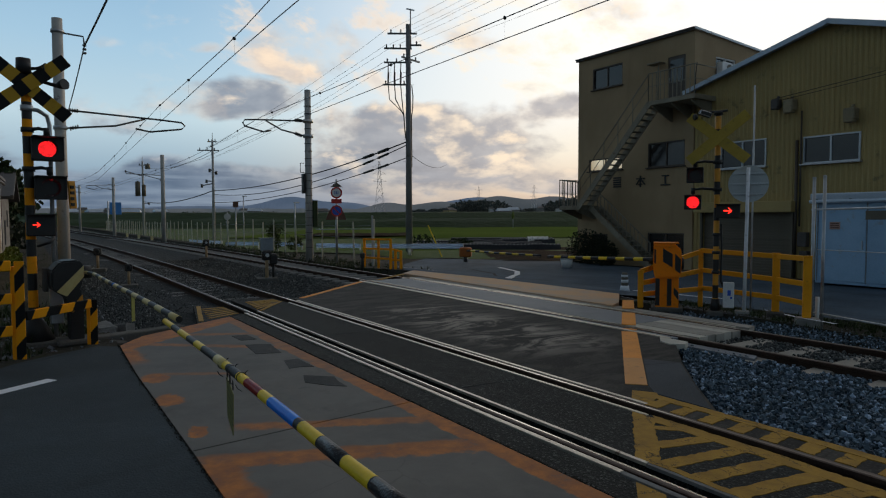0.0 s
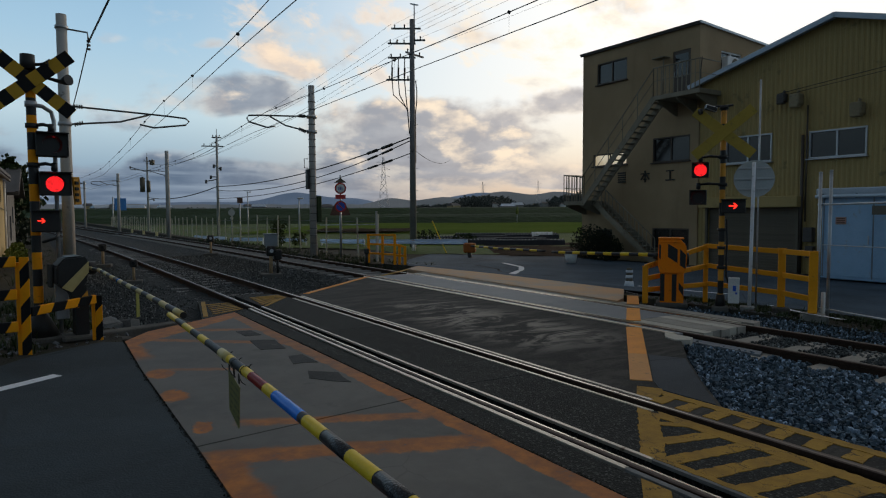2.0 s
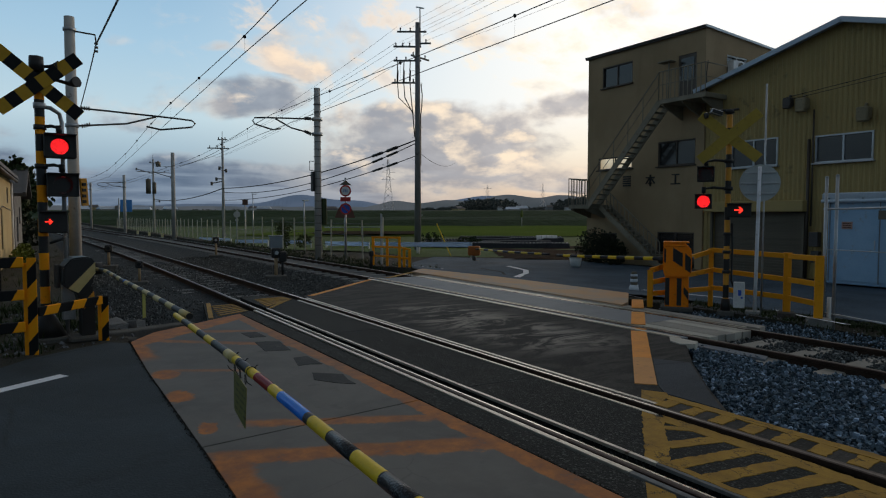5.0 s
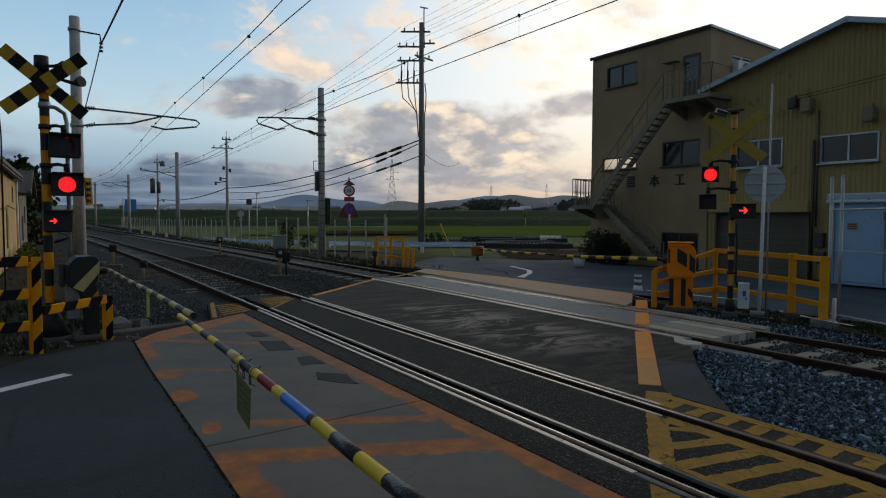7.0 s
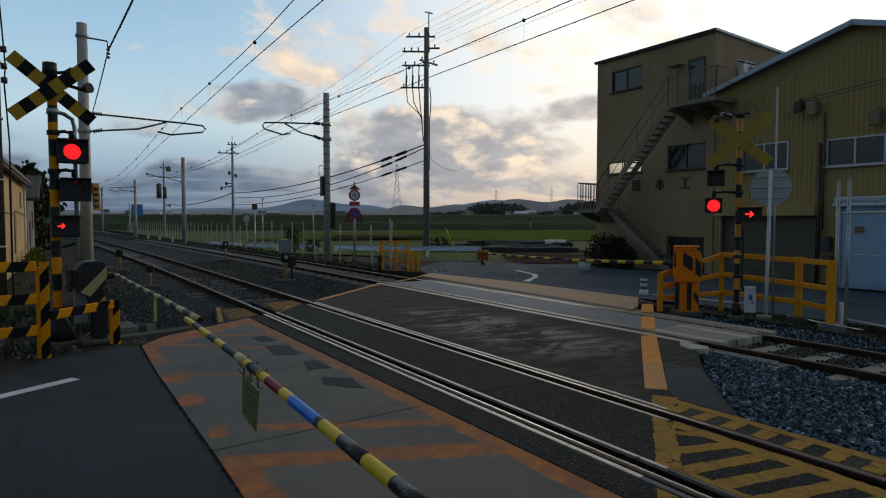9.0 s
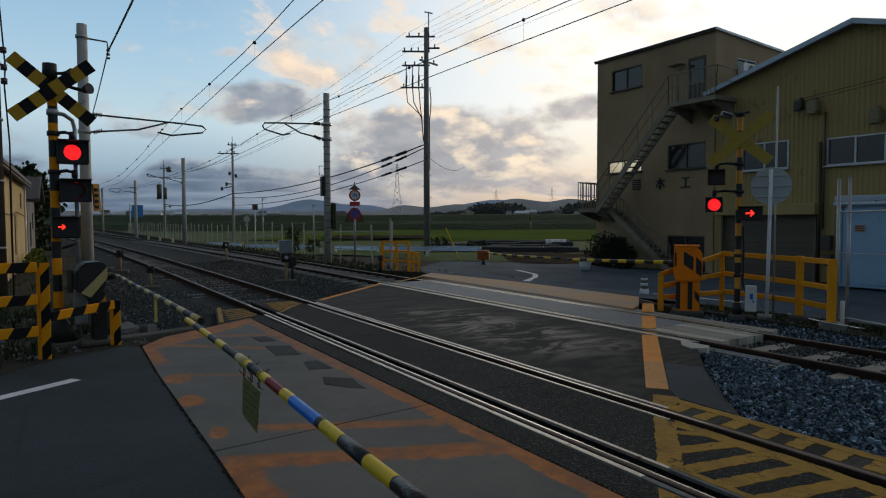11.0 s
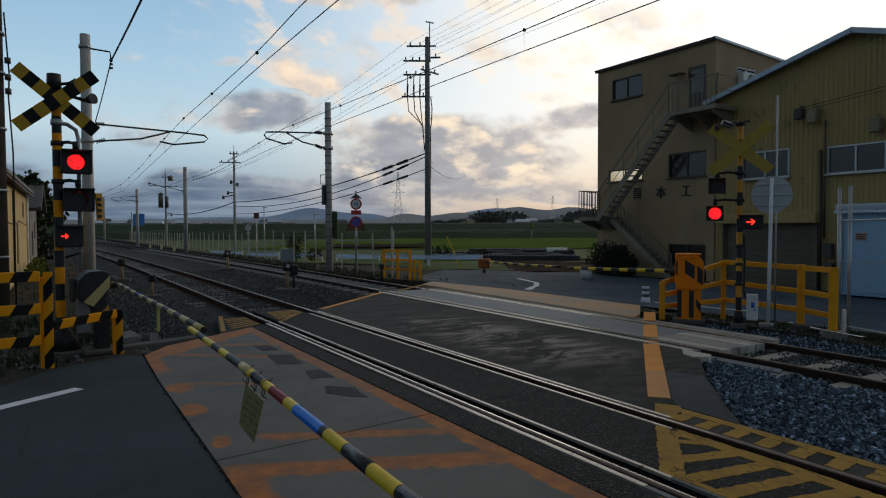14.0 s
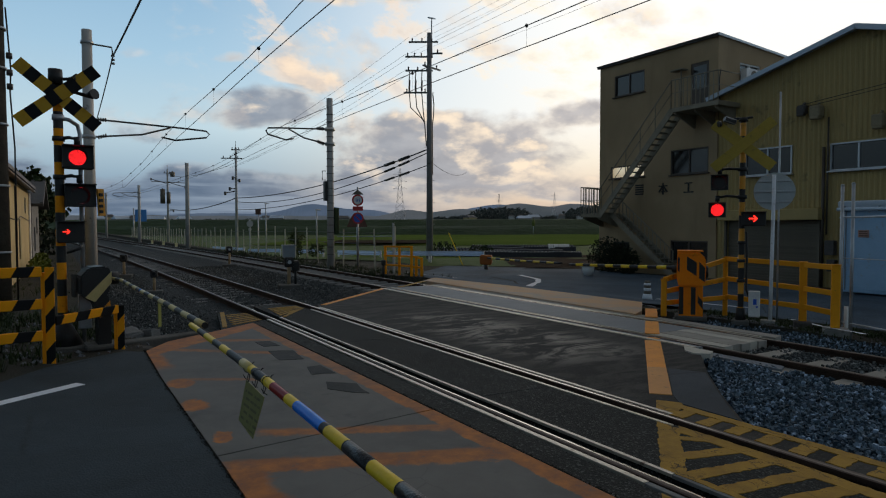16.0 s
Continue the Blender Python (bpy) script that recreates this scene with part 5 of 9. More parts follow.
def barrier_machine(m, label):
    """Orange barrier drive: lower cabinet with black panels, wider sloped head, hub."""
    b = thing("barrier_machine", m, label, "barrier machine", "barrier machines")
    bm = bmesh.new()
    box(bm, (0, 0, 0.27), (0.385, 0.30, 0.56), bevel=0.015)
    part("cabinet", bm, M["orange"], b)
    bm = bmesh.new()
    # head with sloped lid
    prof = [(-0.20, 0.52), (0.17, 0.52), (0.225, 0.60), (0.235, 0.80), (0.225, 1.00), (0.13, 1.10), (-0.225, 1.11), (-0.235, 0.66)]
    a = [bm.verts.new((x, -0.20, z)) for x, z in prof]
    c = [bm.verts.new((x, 0.20, z)) for x, z in prof]
    bm.faces.new(a[::-1]), bm.faces.new(c)
    for i in range(8):
        bm.faces.new((a[i], a[(i + 1) % 8], c[(i + 1) % 8], c[i]))
    bmesh.ops.bevel(bm, geom=list(bm.edges), offset=0.014, segments=2, affect="EDGES")
    head = part("head", bm, M["orange"], b, "bulging orange head with a sloped lid")
    bm = bmesh.new()
    box(bm, (-0.02, 0, 1.117), (0.42, 0.41, 0.02), bevel=0.006)
    box(bm, (-0.05, -0.203, 1.06), (0.36, 0.02, 0.018), bevel=0.004)
    part("lid_lip", bm, M["orange"], head)
    bm = bmesh.new()
    for pts in ([(-0.215, 0.78), (-0.185, 0.76), (-0.185, 1.00), (-0.215, 1.02)], [(-0.07, 0.80), (0.085, 0.70), (0.085, 0.93), (-0.07, 1.03)], [(0.125, 0.66), (0.215, 0.60), (0.22, 0.84), (0.125, 0.94)]):
        lo = [bm.verts.new((x, -0.207, z)) for x, z in pts]
        hi = [bm.verts.new((x, -0.196, z)) for x, z in pts]
        bm.faces.new(lo), bm.faces.new(hi[::-1])
        for i in range(4):
            bm.faces.new((lo[i], hi[i], hi[(i + 1) % 4], lo[(i + 1) % 4]))
    part("stripe", bm, M["black"], head, "black warning stripe")
    bm = bmesh.new()
    for x0, x1, z0, z1 in ((-0.19, -0.12, 0.03, 0.50), (0.0, 0.075, 0.03, 0.50)):
        box(bm, ((x0 + x1) / 2, -0.154, (z0 + z1) / 2), (x1 - x0, 0.010, z1 - z0))
    lo = [bm.verts.new((x, -0.159, z)) for x, z in ((0.11, 0.36), (0.188, 0.27), (0.188, 0.13), (0.11, 0.24))]
    hi = [bm.verts.new((x, -0.148, z)) for x, z in ((0.11, 0.36), (0.188, 0.27), (0.188, 0.13), (0.11, 0.24))]
    bm.faces.new(lo), bm.faces.new(hi[::-1])
    for i in range(4):
        bm.faces.new((lo[i], hi[i], hi[(i + 1) % 4], lo[(i + 1) % 4]))
    part("stripe", bm, M["black"], b, "black warning stripe")
    bm = bmesh.new()
    tube(bm, (-0.31, 0.0, 0.80), (-0.20, 0.0, 0.80), 0.06, seg=14)
    part("hub", bm, M["black"], b)
    bm = bmesh.new()
    tube(bm, (0.225, 0.02, 0.76), (0.275, 0.02, 0.76), 0.115, 0.10, seg=18)
    part("side_hub", bm, M["black"], head, "round black end cover")
    bm = bmesh.new()
    box(bm, (0, 0, -0.035), (0.52, 0.44, 0.08), bevel=0.015)
    part("footing", bm, M["concrete_dark"], b)
    return b


def arm_mesh(pts, radii, spans):
    """A tapered round arm; spans are (end station 0..1 along pts, material index)."""
    bm = bmesh.new()
    P = [Vector(p) for p in pts]
    d = [0.0]
    for a, b in zip(P, P[1:]):
        d.append(d[-1] + (b - a).length)
    total = d[-1]
    stations = sorted({0.0, 1.0, *[s for s, _ in spans], *[i / 24 for i in range(25)]})

    def at(s):
        s *= total
        for i in range(len(P) - 1):
            if s <= d[i + 1] + 1e-9:
                return P[i].lerp(P[i + 1], (s - d[i]) / (d[i + 1] - d[i]))
        return P[-1]
    line = [at(s) for s in stations]
    rr = [radii[0] + (radii[1] - radii[0]) * s for s in stations]
    mi = []
    for s0, s1 in zip(stations, stations[1:]):
        mid = (s0 + s1) / 2
        mi.append(next((k for e, k in spans if mid <= e + 1e-9), spans[-1][1]))
    pipe(bm, line, rr, 18, mi)
    return bm


def hang_arm(machine, m, pts, radii, spans, label, pale=False):
    """The arm as a part of its machine; m is its pose in the world."""
    mats = [M["cream"] if pale else M["arm_yellow"], M["arm_black"], M["arm_red"], M["arm_blue"]]
    return part("barrier_arm", arm_mesh(pts, radii, spans), mats, machine, label, machine.matrix_basis.inverted() @ m)


def even_spans(n, first=0):
    return [((i + 1) / n, (i + first) % 2) for i in range(n)]


machine_far = barrier_machine(pose(9.42, 7.15, -0.02, 0, 0, -52), "orange and black barrier machine beside the signal")
machine_near = copy_thing(machine_far, pose(0.94, -1.25, 0.0, 0, 0, 90))
tagged(machine_near, "orange and black barrier machine at the near kerb")
hang_arm(machine_far, Matrix.Identity(4), [(9.40, 7.42, 0.79), (9.42, 8.6, 0.75), (9.48, 10.25, 0.70)], (0.036, 0.027), even_spans(13, 1), "yellow and black crossing arm")

# near arm; its own space starts at the hinge
ARM_X = 0.92
YS = (5.32, 4.98, 4.74, 4.46, 4.24, 4.04, 3.67, 3.47, 3.27, 3.13, 2.90, 2.77, 2.44, 2.39, 2.20, 1.98, 1.77, 1.56, 1.30, 1.0, 0.7, 0.4, 0.1, -0.2, -0.9)
KS = (0, 1, 0, 1, 0, 1, 0, 1, 0, 2, 0, 3, 1, 0, 1, 0, 1, 0, 1, 0, 1, 0, 1, 0)
HINGE = Vector((ARM_X, -0.9, 0.694))
ARM_LEN = YS[0] - YS[-1]
spans = [((YS[i] - YS[-1]) / ARM_LEN, KS[i]) for i in range(len(KS))][::-1]
near_arm = hang_arm(machine_near, Matrix.Translation(HINGE), [(0, 0, 0), (0, ARM_LEN * 0.45, 0.018), (0, ARM_LEN * 0.72, 0.06), (0, ARM_LEN, 0.065)], (0.0305, 0.0205), spans, "yellow and black arm with red and blue bands")
for y in (3.60, 3.42, 3.24):
    bm = bmesh.new()
    pipe(bm, [(math.cos(a) * 0.0262, y + 0.9, math.sin(a) * 0.0262 + 0.053) for a in [2 * math.pi * i / 14 for i in range(15)]], 0.0026, 5)
    pipe(bm, [(0.018, y + 0.9, 0.072), (0.026, y + 0.895, 0.084), (0.031, y + 0.89, 0.085)], 0.0026, 6)
    pipe(bm, [(-0.03, y + 0.9, 0.02), (-0.02, y + 0.9, -0.002), (0.0, y + 0.9, -0.018)], 0.0025, 6)
    part("wire_tie", bm, M["cable"], near_arm)
bm = bmesh.new()
tube(bm, (0, 4.44, 0.0582), (0, 4.62, 0.0604), 0.0262, 0.0258, seg=18)
part("sleeve", bm, M["cream"], near_arm, "pale tape sleeve")
for y0, y1 in ((1.56, 1.76), (1.99, 2.19)):
    bm = bmesh.new()
    tube(bm, (0, y0 + 0.9, (y0 + 0.9) * 0.00643 if y0 < 1.8 else 0.0184 + (y0 - 1.9) * 0.025), (0, y1 + 0.9, (y1 + 0.9) * 0.00643 if y1 < 1.8 else 0.0184 + (y1 - 1.9) * 0.025), 0.0274 if y0 < 1.8 else 0.0267, 0.0271 if y0 < 1.8 else 0.0264, seg=18)
    part("grip_sleeve", bm, M["knurl"], near_arm, "dark knurled reflective sleeve")

# the plate that hangs below it turns slowly in the wind
bm = bmesh.new()
L, Hh = 0.33, 0.28
vs = [bm.verts.new(p) for p in ((0.002, -L / 2, -0.024), (0.002, L / 2, 0.0), (0.002, L / 2, -0.225), (0.002, -L / 2 + 0.05, -0.255))]
f = bm.faces.new(vs)
r = bmesh.ops.extrude_face_region(bm, geom=[f])
for v in [g for g in r["geom"] if isinstance(g, bmesh.types.BMVert)]:
    v.co.x -= 0.004
for y in (-0.14, 0.0, 0.14):
    pipe(bm, [(0, y + math.cos(a) * 0.016, 0.016 + math.sin(a) * 0.026) for a in [2 * math.pi * i / 12 for i in range(13)]], 0.0028, 5, 1)
tag_plate = part("hanging_plate", bm, [M["tag"], M["cable"]], near_arm, "dull yellow plate with faded writing on wire rings")


def small_machine(m, label):
    """A far barrier drive: dark stand under a small orange head."""
    b = thing("barrier_machine", m, label, "barrier machine", "barrier machines")
    bm = bmesh.new()
    box(bm, (0, 0, 0.46), (0.56, 0.40, 0.44), bevel=0.05)
    part("head", bm, M["orange_dull"], b, "dull orange head")
    bm = bmesh.new()
    tube(bm, (0, 0, 0.0), (0, 0, 0.26), 0.09, seg=12)
    part("stem", bm, M["wire"], b)
    bm = bmesh.new()
    box(bm, (0, 0, -0.02), (0.5, 0.45, 0.06), bevel=0.01)
    part("footing", bm, M["concrete_dark"], b)
    return b


machine_verge = small_machine(pose(17.2, 24.2, -0.53, 0, 0, 140), "dark barrier machine with an orange head on the far verge")
hang_arm(machine_verge, Matrix.Identity(4), [(17.15, 24.0, 0.02), (16.4, 20.8, 0.07), (15.9, 17.6, 0.14)], (0.044, 0.038), even_spans(13, 1), "yellow and black crossing arm")

# left barrier machine, seen from behind: dark rounded head with a cream stripe on a dark stand
lm = thing("barrier_machine", pose(0.47, 9.42, -0.02, 0, 0, 6), "black and cream barrier machine on a dark stand", "barrier machine", "barrier machines")
bm = bmesh.new()
prof = [(-0.20, 0.70), (-0.03, 0.56), (0.13, 0.70), (0.16, 0.98), (0.10, 1.05), (-0.10, 1.04), (-0.20, 0.92)]
a = [bm.verts.new((x, -0.20, z)) for x, z in prof]
c = [bm.verts.new((x, 0.20, z)) for x, z in prof]
bm.faces.new(a[::-1]), bm.faces.new(c)
for i in range(7):
    bm.faces.new((a[i], a[(i + 1) % 7], c[(i + 1) % 7], c[i]))
bmesh.ops.bevel(bm, geom=list(bm.edges), offset=0.02, segments=2, affect="EDGES")
hd = part("head", bm, M["black"], lm)
bm = bmesh.new()
pts = [(-0.15, 0.66), (-0.04, 0.60), (0.155, 0.84), (0.155, 0.98)]
lo = [bm.verts.new((x, -0.215, z)) for x, z in pts]
hi = [bm.verts.new((x, -0.203, z)) for x, z in pts]
bm.faces.new(lo), bm.faces.new(hi[::-1])
for i in range(4):
    bm.faces.new((lo[i], hi[i], hi[(i + 1) % 4], lo[(i + 1) % 4]))
part("stripe", bm, M["cream"], hd, "broad cream stripe")
bm = bmesh.new()
prof = [(0.0, 0.02), (0.16, 0.02), (0.16, 0.36), (0.13, 0.68), (-0.08, 0.68), (0.02, 0.36)]
a = [bm.verts.new((x, -0.12, z)) for x, z in prof]
c = [bm.verts.new((x, 0.12, z)) for x, z in prof]
bm.faces.new(a[::-1]), bm.faces.new(c)
for i in range(6):
    bm.faces.new((a[i], a[(i + 1) % 6], c[(i + 1) % 6], c[i]))
bmesh.ops.bevel(bm, geom=list(bm.edges), offset=0.012, segments=2, affect="EDGES")
stand = part("stand", bm, M["black"], lm)
bm = bmesh.new()
pts = [(0.03, 0.38), (0.03, 0.46), (0.145, 0.60), (0.155, 0.49)]
lo = [bm.verts.new((x, -0.132, z)) for x, z in pts]
hi = [bm.verts.new((x, -0.118, z)) for x, z in pts]
bm.faces.new(lo), bm.faces.new(hi[::-1])
for i in range(4):
    bm.faces.new((lo[i], hi[i], hi[(i + 1) % 4], lo[(i + 1) % 4]))
part("stripe", bm, M["post_yellow"], stand, "orange slanting stripe")
bm = bmesh.new()
box(bm, (0.06, 0.0, 0.0), (0.42, 0.4, 0.07), bevel=0.02)
part("footing", bm, M["concrete_dark"], lm)
bm = bmesh.new()
tube(bm, (0.13, 0.02, 0.88), (0.27, 0.02, 0.88), 0.085, seg=14)
part("hub", bm, M["black"], lm)
bm = bmesh.new()
box(bm, (-0.23, 0.1, 0.80), (0.05, 0.16, 0.30), bevel=0.01)
part("side_cover", bm, M["concrete_dark"], lm)
left_arm = hang_arm(lm, Matrix.Identity(4), [(0.66, 9.42, 0.86), (0.74, 8.95, 0.862), (0.80, 7.9, 0.84), (0.90, 6.6, 0.81), (1.00, 5.20, 0.772)], (0.021, 0.0265), even_spans(19, 0), "cream and black crossing arm lowered over the road", True)
bm = bmesh.new()
tube(bm, (1.0, 5.215, 0.773), (1.0, 5.19, 0.7715), 0.0255, seg=16)
part("end_cap", bm, M["black"], left_arm, "open dark arm end")
bm = bmesh.new()
box(bm, (0.885, 6.78, 0.675), (0.006, 0.055, 0.24), rotz(-38), bevel=0.002)
part("hanging_plate", bm, M["bracket_white"], left_arm, "dull yellow plate")
bm = bmesh.new()
tube(bm, (0.822, 7.62, 0.835), (0.818, 7.68, 0.8355), 0.0245, seg=14)
part("blue_band", bm, M["arm_blue"], left_arm)


# ---------------------------------------------------------------- fences by the crossing
def beam_between(bm, a, b, h, t, bevel=0.006):
    a, b = Vector(a), Vector(b)
    d = b - a
    q = d.to_track_quat("X", "Z").to_matrix()
    box(bm, (a + b) / 2, (d.length, t, h), q, bevel=bevel)


def stripe_beam(parent, a, b, h=0.115, t=0.05, mat=None):
    a, b = Vector(a), Vector(b)
    d = b - a
    bm = bmesh.new()
    box(bm, (0, 0, 0), (d.length, t, h), bevel=0.008)
    mm = Matrix.Translation((a + b) / 2) @ d.to_track_quat("X", "Z").to_matrix().to_4x4()
    return part("rail", bm, mat or M["fence_stripe"], parent, "", mm)


lf = thing("striped_fence", Matrix.Identity(4), "orange and black diagonally striped guard fence on the kerb", "fence")
A, B = (-0.02, 8.47), (0.73, 8.98)
def channel_post(parent, x, y, h, w, mat, turn=0, name="post"):
    """A folded channel post: a front flange and a side flange."""
    bm = bmesh.new()
    box(bm, (0, 0, h / 2), (w, 0.014, h), bevel=0.003)
    post = part(name, bm, mat, parent, "", pose(x, y, -0.02, 0, 0, turn))
    bm = bmesh.new()
    box(bm, (-w / 2 - 0.022, 0.006, h / 2 - 0.03), (0.044, 0.016, h - 0.06), bevel=0.003)
    box(bm, (-w / 2 - 0.040, 0.05, h / 2 - 0.03), (0.012, 0.10, h - 0.06), bevel=0.003)
    part("flange", bm, M["fence_orange"], post, "plain orange side of the post")
    return post
channel_post(lf, A[0] - 0.015, A[1] + 0.02, 1.10, 0.098, M["fence_post_stripe"], -24)
channel_post(lf, B[0] - 0.005, B[1] + 0.02, 0.56, 0.082, M["fence_post_stripe"], -24)
for z in (1.045, 0.68, 0.32):
    stripe_beam(lf, (A[0] - 2.3, A[1] - 0.25, z - 0.012), (A[0] - 0.09, A[1] + 0.03, z - 0.012))
stripe_beam(lf, (A[0] + 0.03, A[1] + 0.03, 0.465), (B[0] - 0.04, B[1] + 0.01, 0.50), 0.105)

rf = thing("orange_fence", Matrix.Identity(4), "weathered orange steel guard fence beside the signal", "fence", "orange fences")
def round_post(parent, x, y, z, h, w):
    bm = bmesh.new()
    box(bm, (0, 0, h / 2), (w, w * 0.72, h), bevel=0.012)
    box(bm, (0, 0, h + 0.006), (w * 1.12, w * 0.85, 0.012), bevel=0.003)
    return part("post", bm, M["yellow"], parent, "", pose(x, y, z, 0, 0, -58))
posts = [(9.02, 7.39, 0.64, 0.095), (10.60, 7.30, 1.08, 0.085), (10.55, 5.84, 0.98, 0.115), (10.30, 5.20, 0.97, 0.125)]
for x, y, h, w in posts:
    round_post(rf, x, y, -0.05 if y < 6 else ground_z(x, y) + 0.02, h, w)
def fence_rails(parent, p, q, zs, hp=0.085, mat=None):
    for z0, z1 in zs:
        bm = bmesh.new()
        beam_between(bm, (p[0], p[1], z0), (q[0], q[1], z1), hp, 0.05)
        part("rail", bm, mat or M["yellow"], parent)
fence_rails(rf, posts[2], posts[3], [(0.887, 0.885), (0.494, 0.483), (0.194, 0.176)])
fence_rails(rf, posts[1], posts[2], [(0.92, 0.887), (0.556, 0.494), (0.22, 0.194)])
fence_rails(rf, posts[0], posts[1], [(0.60, 0.90), (0.393, 0.54), (0.196, 0.20)])
bm = bmesh.new()
r = bmesh.ops.create_cone(bm, cap_ends=True, segments=4, radius1=0.20, radius2=0.25, depth=0.32, matrix=Matrix.Translation((10.31, 5.19, -0.21)) @ Matrix.Rotation(radians(-13), 4, "Z"))
bmesh.ops.bevel(bm, geom=list(bm.edges), offset=0.02, segments=2, affect="EDGES")
part("footing", bm, M["concrete"], rf, "rough concrete footing")
bm = bmesh.new()
box(bm, (10.55, 5.84, -0.12), (0.26, 0.24, 0.15), rotz(-58), bevel=0.02)
part("footing", bm, M["concrete_dark"], rf)

gf = thing("orange_fence", Matrix.Identity(4), "short orange guard fence on the far side of the tracks", "fence", "orange fences")
for x, y, h in ((9.42, 19.0, 0.95), (9.60, 18.35, 0.95), (9.72, 17.75, 0.95), (9.84, 17.66, 0.62), (9.96, 17.52, 0.58)):
    bm = bmesh.new()
    box(bm, (0, 0, h / 2), (0.085, 0.07, h), bevel=0.01)
    part("post", bm, M["fence_orange"], gf, "", pose(x, y, -0.08, 0, 0, -32))
fence_rails(gf, (9.40, 19.06), (9.73, 17.72), [(0.84, 0.86), (0.54, 0.55), (0.24, 0.24)], 0.06, M["fence_orange"])
fence_rails(gf, (9.73, 17.74), (9.98, 17.48), [(0.56, 0.48), (0.22, 0.20)], 0.06, M["fence_orange"])

# galvanised gate posts and bars by the fence
wf = thing("pipe_fence", Matrix.Identity(4), "galvanised steel pipe fence with thin bars", "fence")
for x, y, h in ((10.60, 5.28, 2.16), (10.60, 5.12, 2.18)):
    bm = bmesh.new()
    tube(bm, (x, y, -0.35), (x, y, h), 0.025, seg=12)
    tube(bm, (x, y, h), (x, y, h + 0.02), 0.032, 0.016, seg=12)
    part("post", bm, M["galvanized"], wf)
for z in (1.66, 1.02, 0.0):
    bm = bmesh.new()
    pipe(bm, [(10.62, 5.32, z), (10.58, 5.08, z), (9.85, 3.4, z + 0.02), (9.4, 2.0, z + 0.02)], 0.016 if z > 1.5 or z < 0.5 else 0.007, 7)
    part("bar", bm, M["galvanized"], wf)
bm = bmesh.new()
tube(bm, (9.4, 2.0, -0.1), (9.4, 2.0, 2.15), 0.036, seg=12)
part("post", bm, M["galvanized"], wf)
bm = bmesh.new()
tube(bm, (10.46, 5.12, -0.30), (10.46, 5.12, 0.28), 0.03, seg=10)
part("sleeve", bm, M["white_paint"], wf, "white marker sleeve")

M["sign_back"] = surf("sign_back", (0.34, 0.37, 0.38), (0.44, 0.47, 0.48), 0.45, 0.3, big=3, fine=40, bump=0.05)
# round sign seen from behind on a white pole, with a thinner pole behind
rs = thing("road_sign", pose(10.01, 6.07, -0.04, 0, 0, -57), "round road sign seen from behind on a white pole", "road sign", "road signs")
bm = bmesh.new()
tube(bm, (0.0, 0, 0), (0.025, 0, 2.40), 0.029, seg=14)
part("pole", bm, M["line_white"], rs)
bm = bmesh.new()
tube(bm, (0.03, 0.05, 2.13), (0.03, 0.062, 2.13), 0.305, seg=48)
disc = part("disc", bm, M["sign_back"], rs, "grey back of the disc")
bm = bmesh.new()
for dz, w in ((0.17, 0.46), (0.0, 0.56), (-0.17, 0.46)):
    box(bm, (0.03, 0.035, 2.13 + dz), (w, 0.022, 0.03), bevel=0.004)
part("rib", bm, M["galvanized"], disc)
bm = bmesh.new()
box(bm, (-0.03, 0, 0.0), (0.22, 0.2, 0.05), bevel=0.01)
part("foot", bm, M["concrete"], rs)
bm = bmesh.new()
tube(bm, (10.45, 6.22, -0.15), (10.50, 6.25, 3.78), 0.015, seg=12)
solo("thin_pole", bm, M["galvanized"], "thin galvanised pole behind the round sign", "pole")

# small markers on the far road
bl = thing("lane_marker", pose(13.5, 11.6, -0.46), "short white and grey flexible lane marker post", "bollard")
for z0, z1, r0, r1, mat in ((0.0, 0.17, 0.14, 0.105, "line_white"), (0.17, 0.25, 0.09, 0.09, "shutter"), (0.25, 0.33, 0.095, 0.095, "line_white"), (0.33, 0.40, 0.088, 0.088, "shutter"), (0.40, 0.46, 0.092, 0.092, "line_white"), (0.46, 0.52, 0.085, 0.06, "shutter")):
    bm = bmesh.new()
    tube(bm, (0, 0, z0), (0, 0, z1), r0, r1, seg=16)
    part("band", bm, M[mat], bl)
pl = thing("planter", pose(18.85, 19.27, -0.55, 0, 0, 20), "small white plastic planter tub on the road edge", "planter")
bm = bmesh.new()
tube(bm, (0, 0, 0.0), (0, 0, 0.40), 0.20, 0.28, seg=8)
tube(bm, (0, 0, 0.38), (0, 0, 0.43), 0.31, seg=8)
part("tub", bm, M["white_paint"], pl)
bm = bmesh.new()
tube(bm, (0, 0, 0.41), (0, 0, 0.436), 0.26, seg=8)
part("soil", bm, M["soil"], pl)


# ---------------------------------------------------------------- buildings
def wall_cells(bm, ya, yb, za, zb, holes, x0, x1, top=None):
    """A wall in the y-z plane from x0 to x1 thick, built round its openings."""
    ys = sorted({ya, yb, *[v for h in holes for v in h[:2]]})
    zs = sorted({za, zb, *[v for h in holes for v in h[2:4]]})
    for y0, y1 in zip(ys, ys[1:]):
        for z0, z1 in zip(zs, zs[1:]):
            cy, cz = (y0 + y1) / 2, (z0 + z1) / 2
            if any(h[0] < cy < h[1] and h[2] < cz < h[3] for h in holes):
                continue
            box(bm, ((x0 + x1) / 2, cy, cz), (x1 - x0, y1 - y0, z1 - z0))
    bmesh.ops.remove_doubles(bm, verts=bm.verts, dist=0.0005)


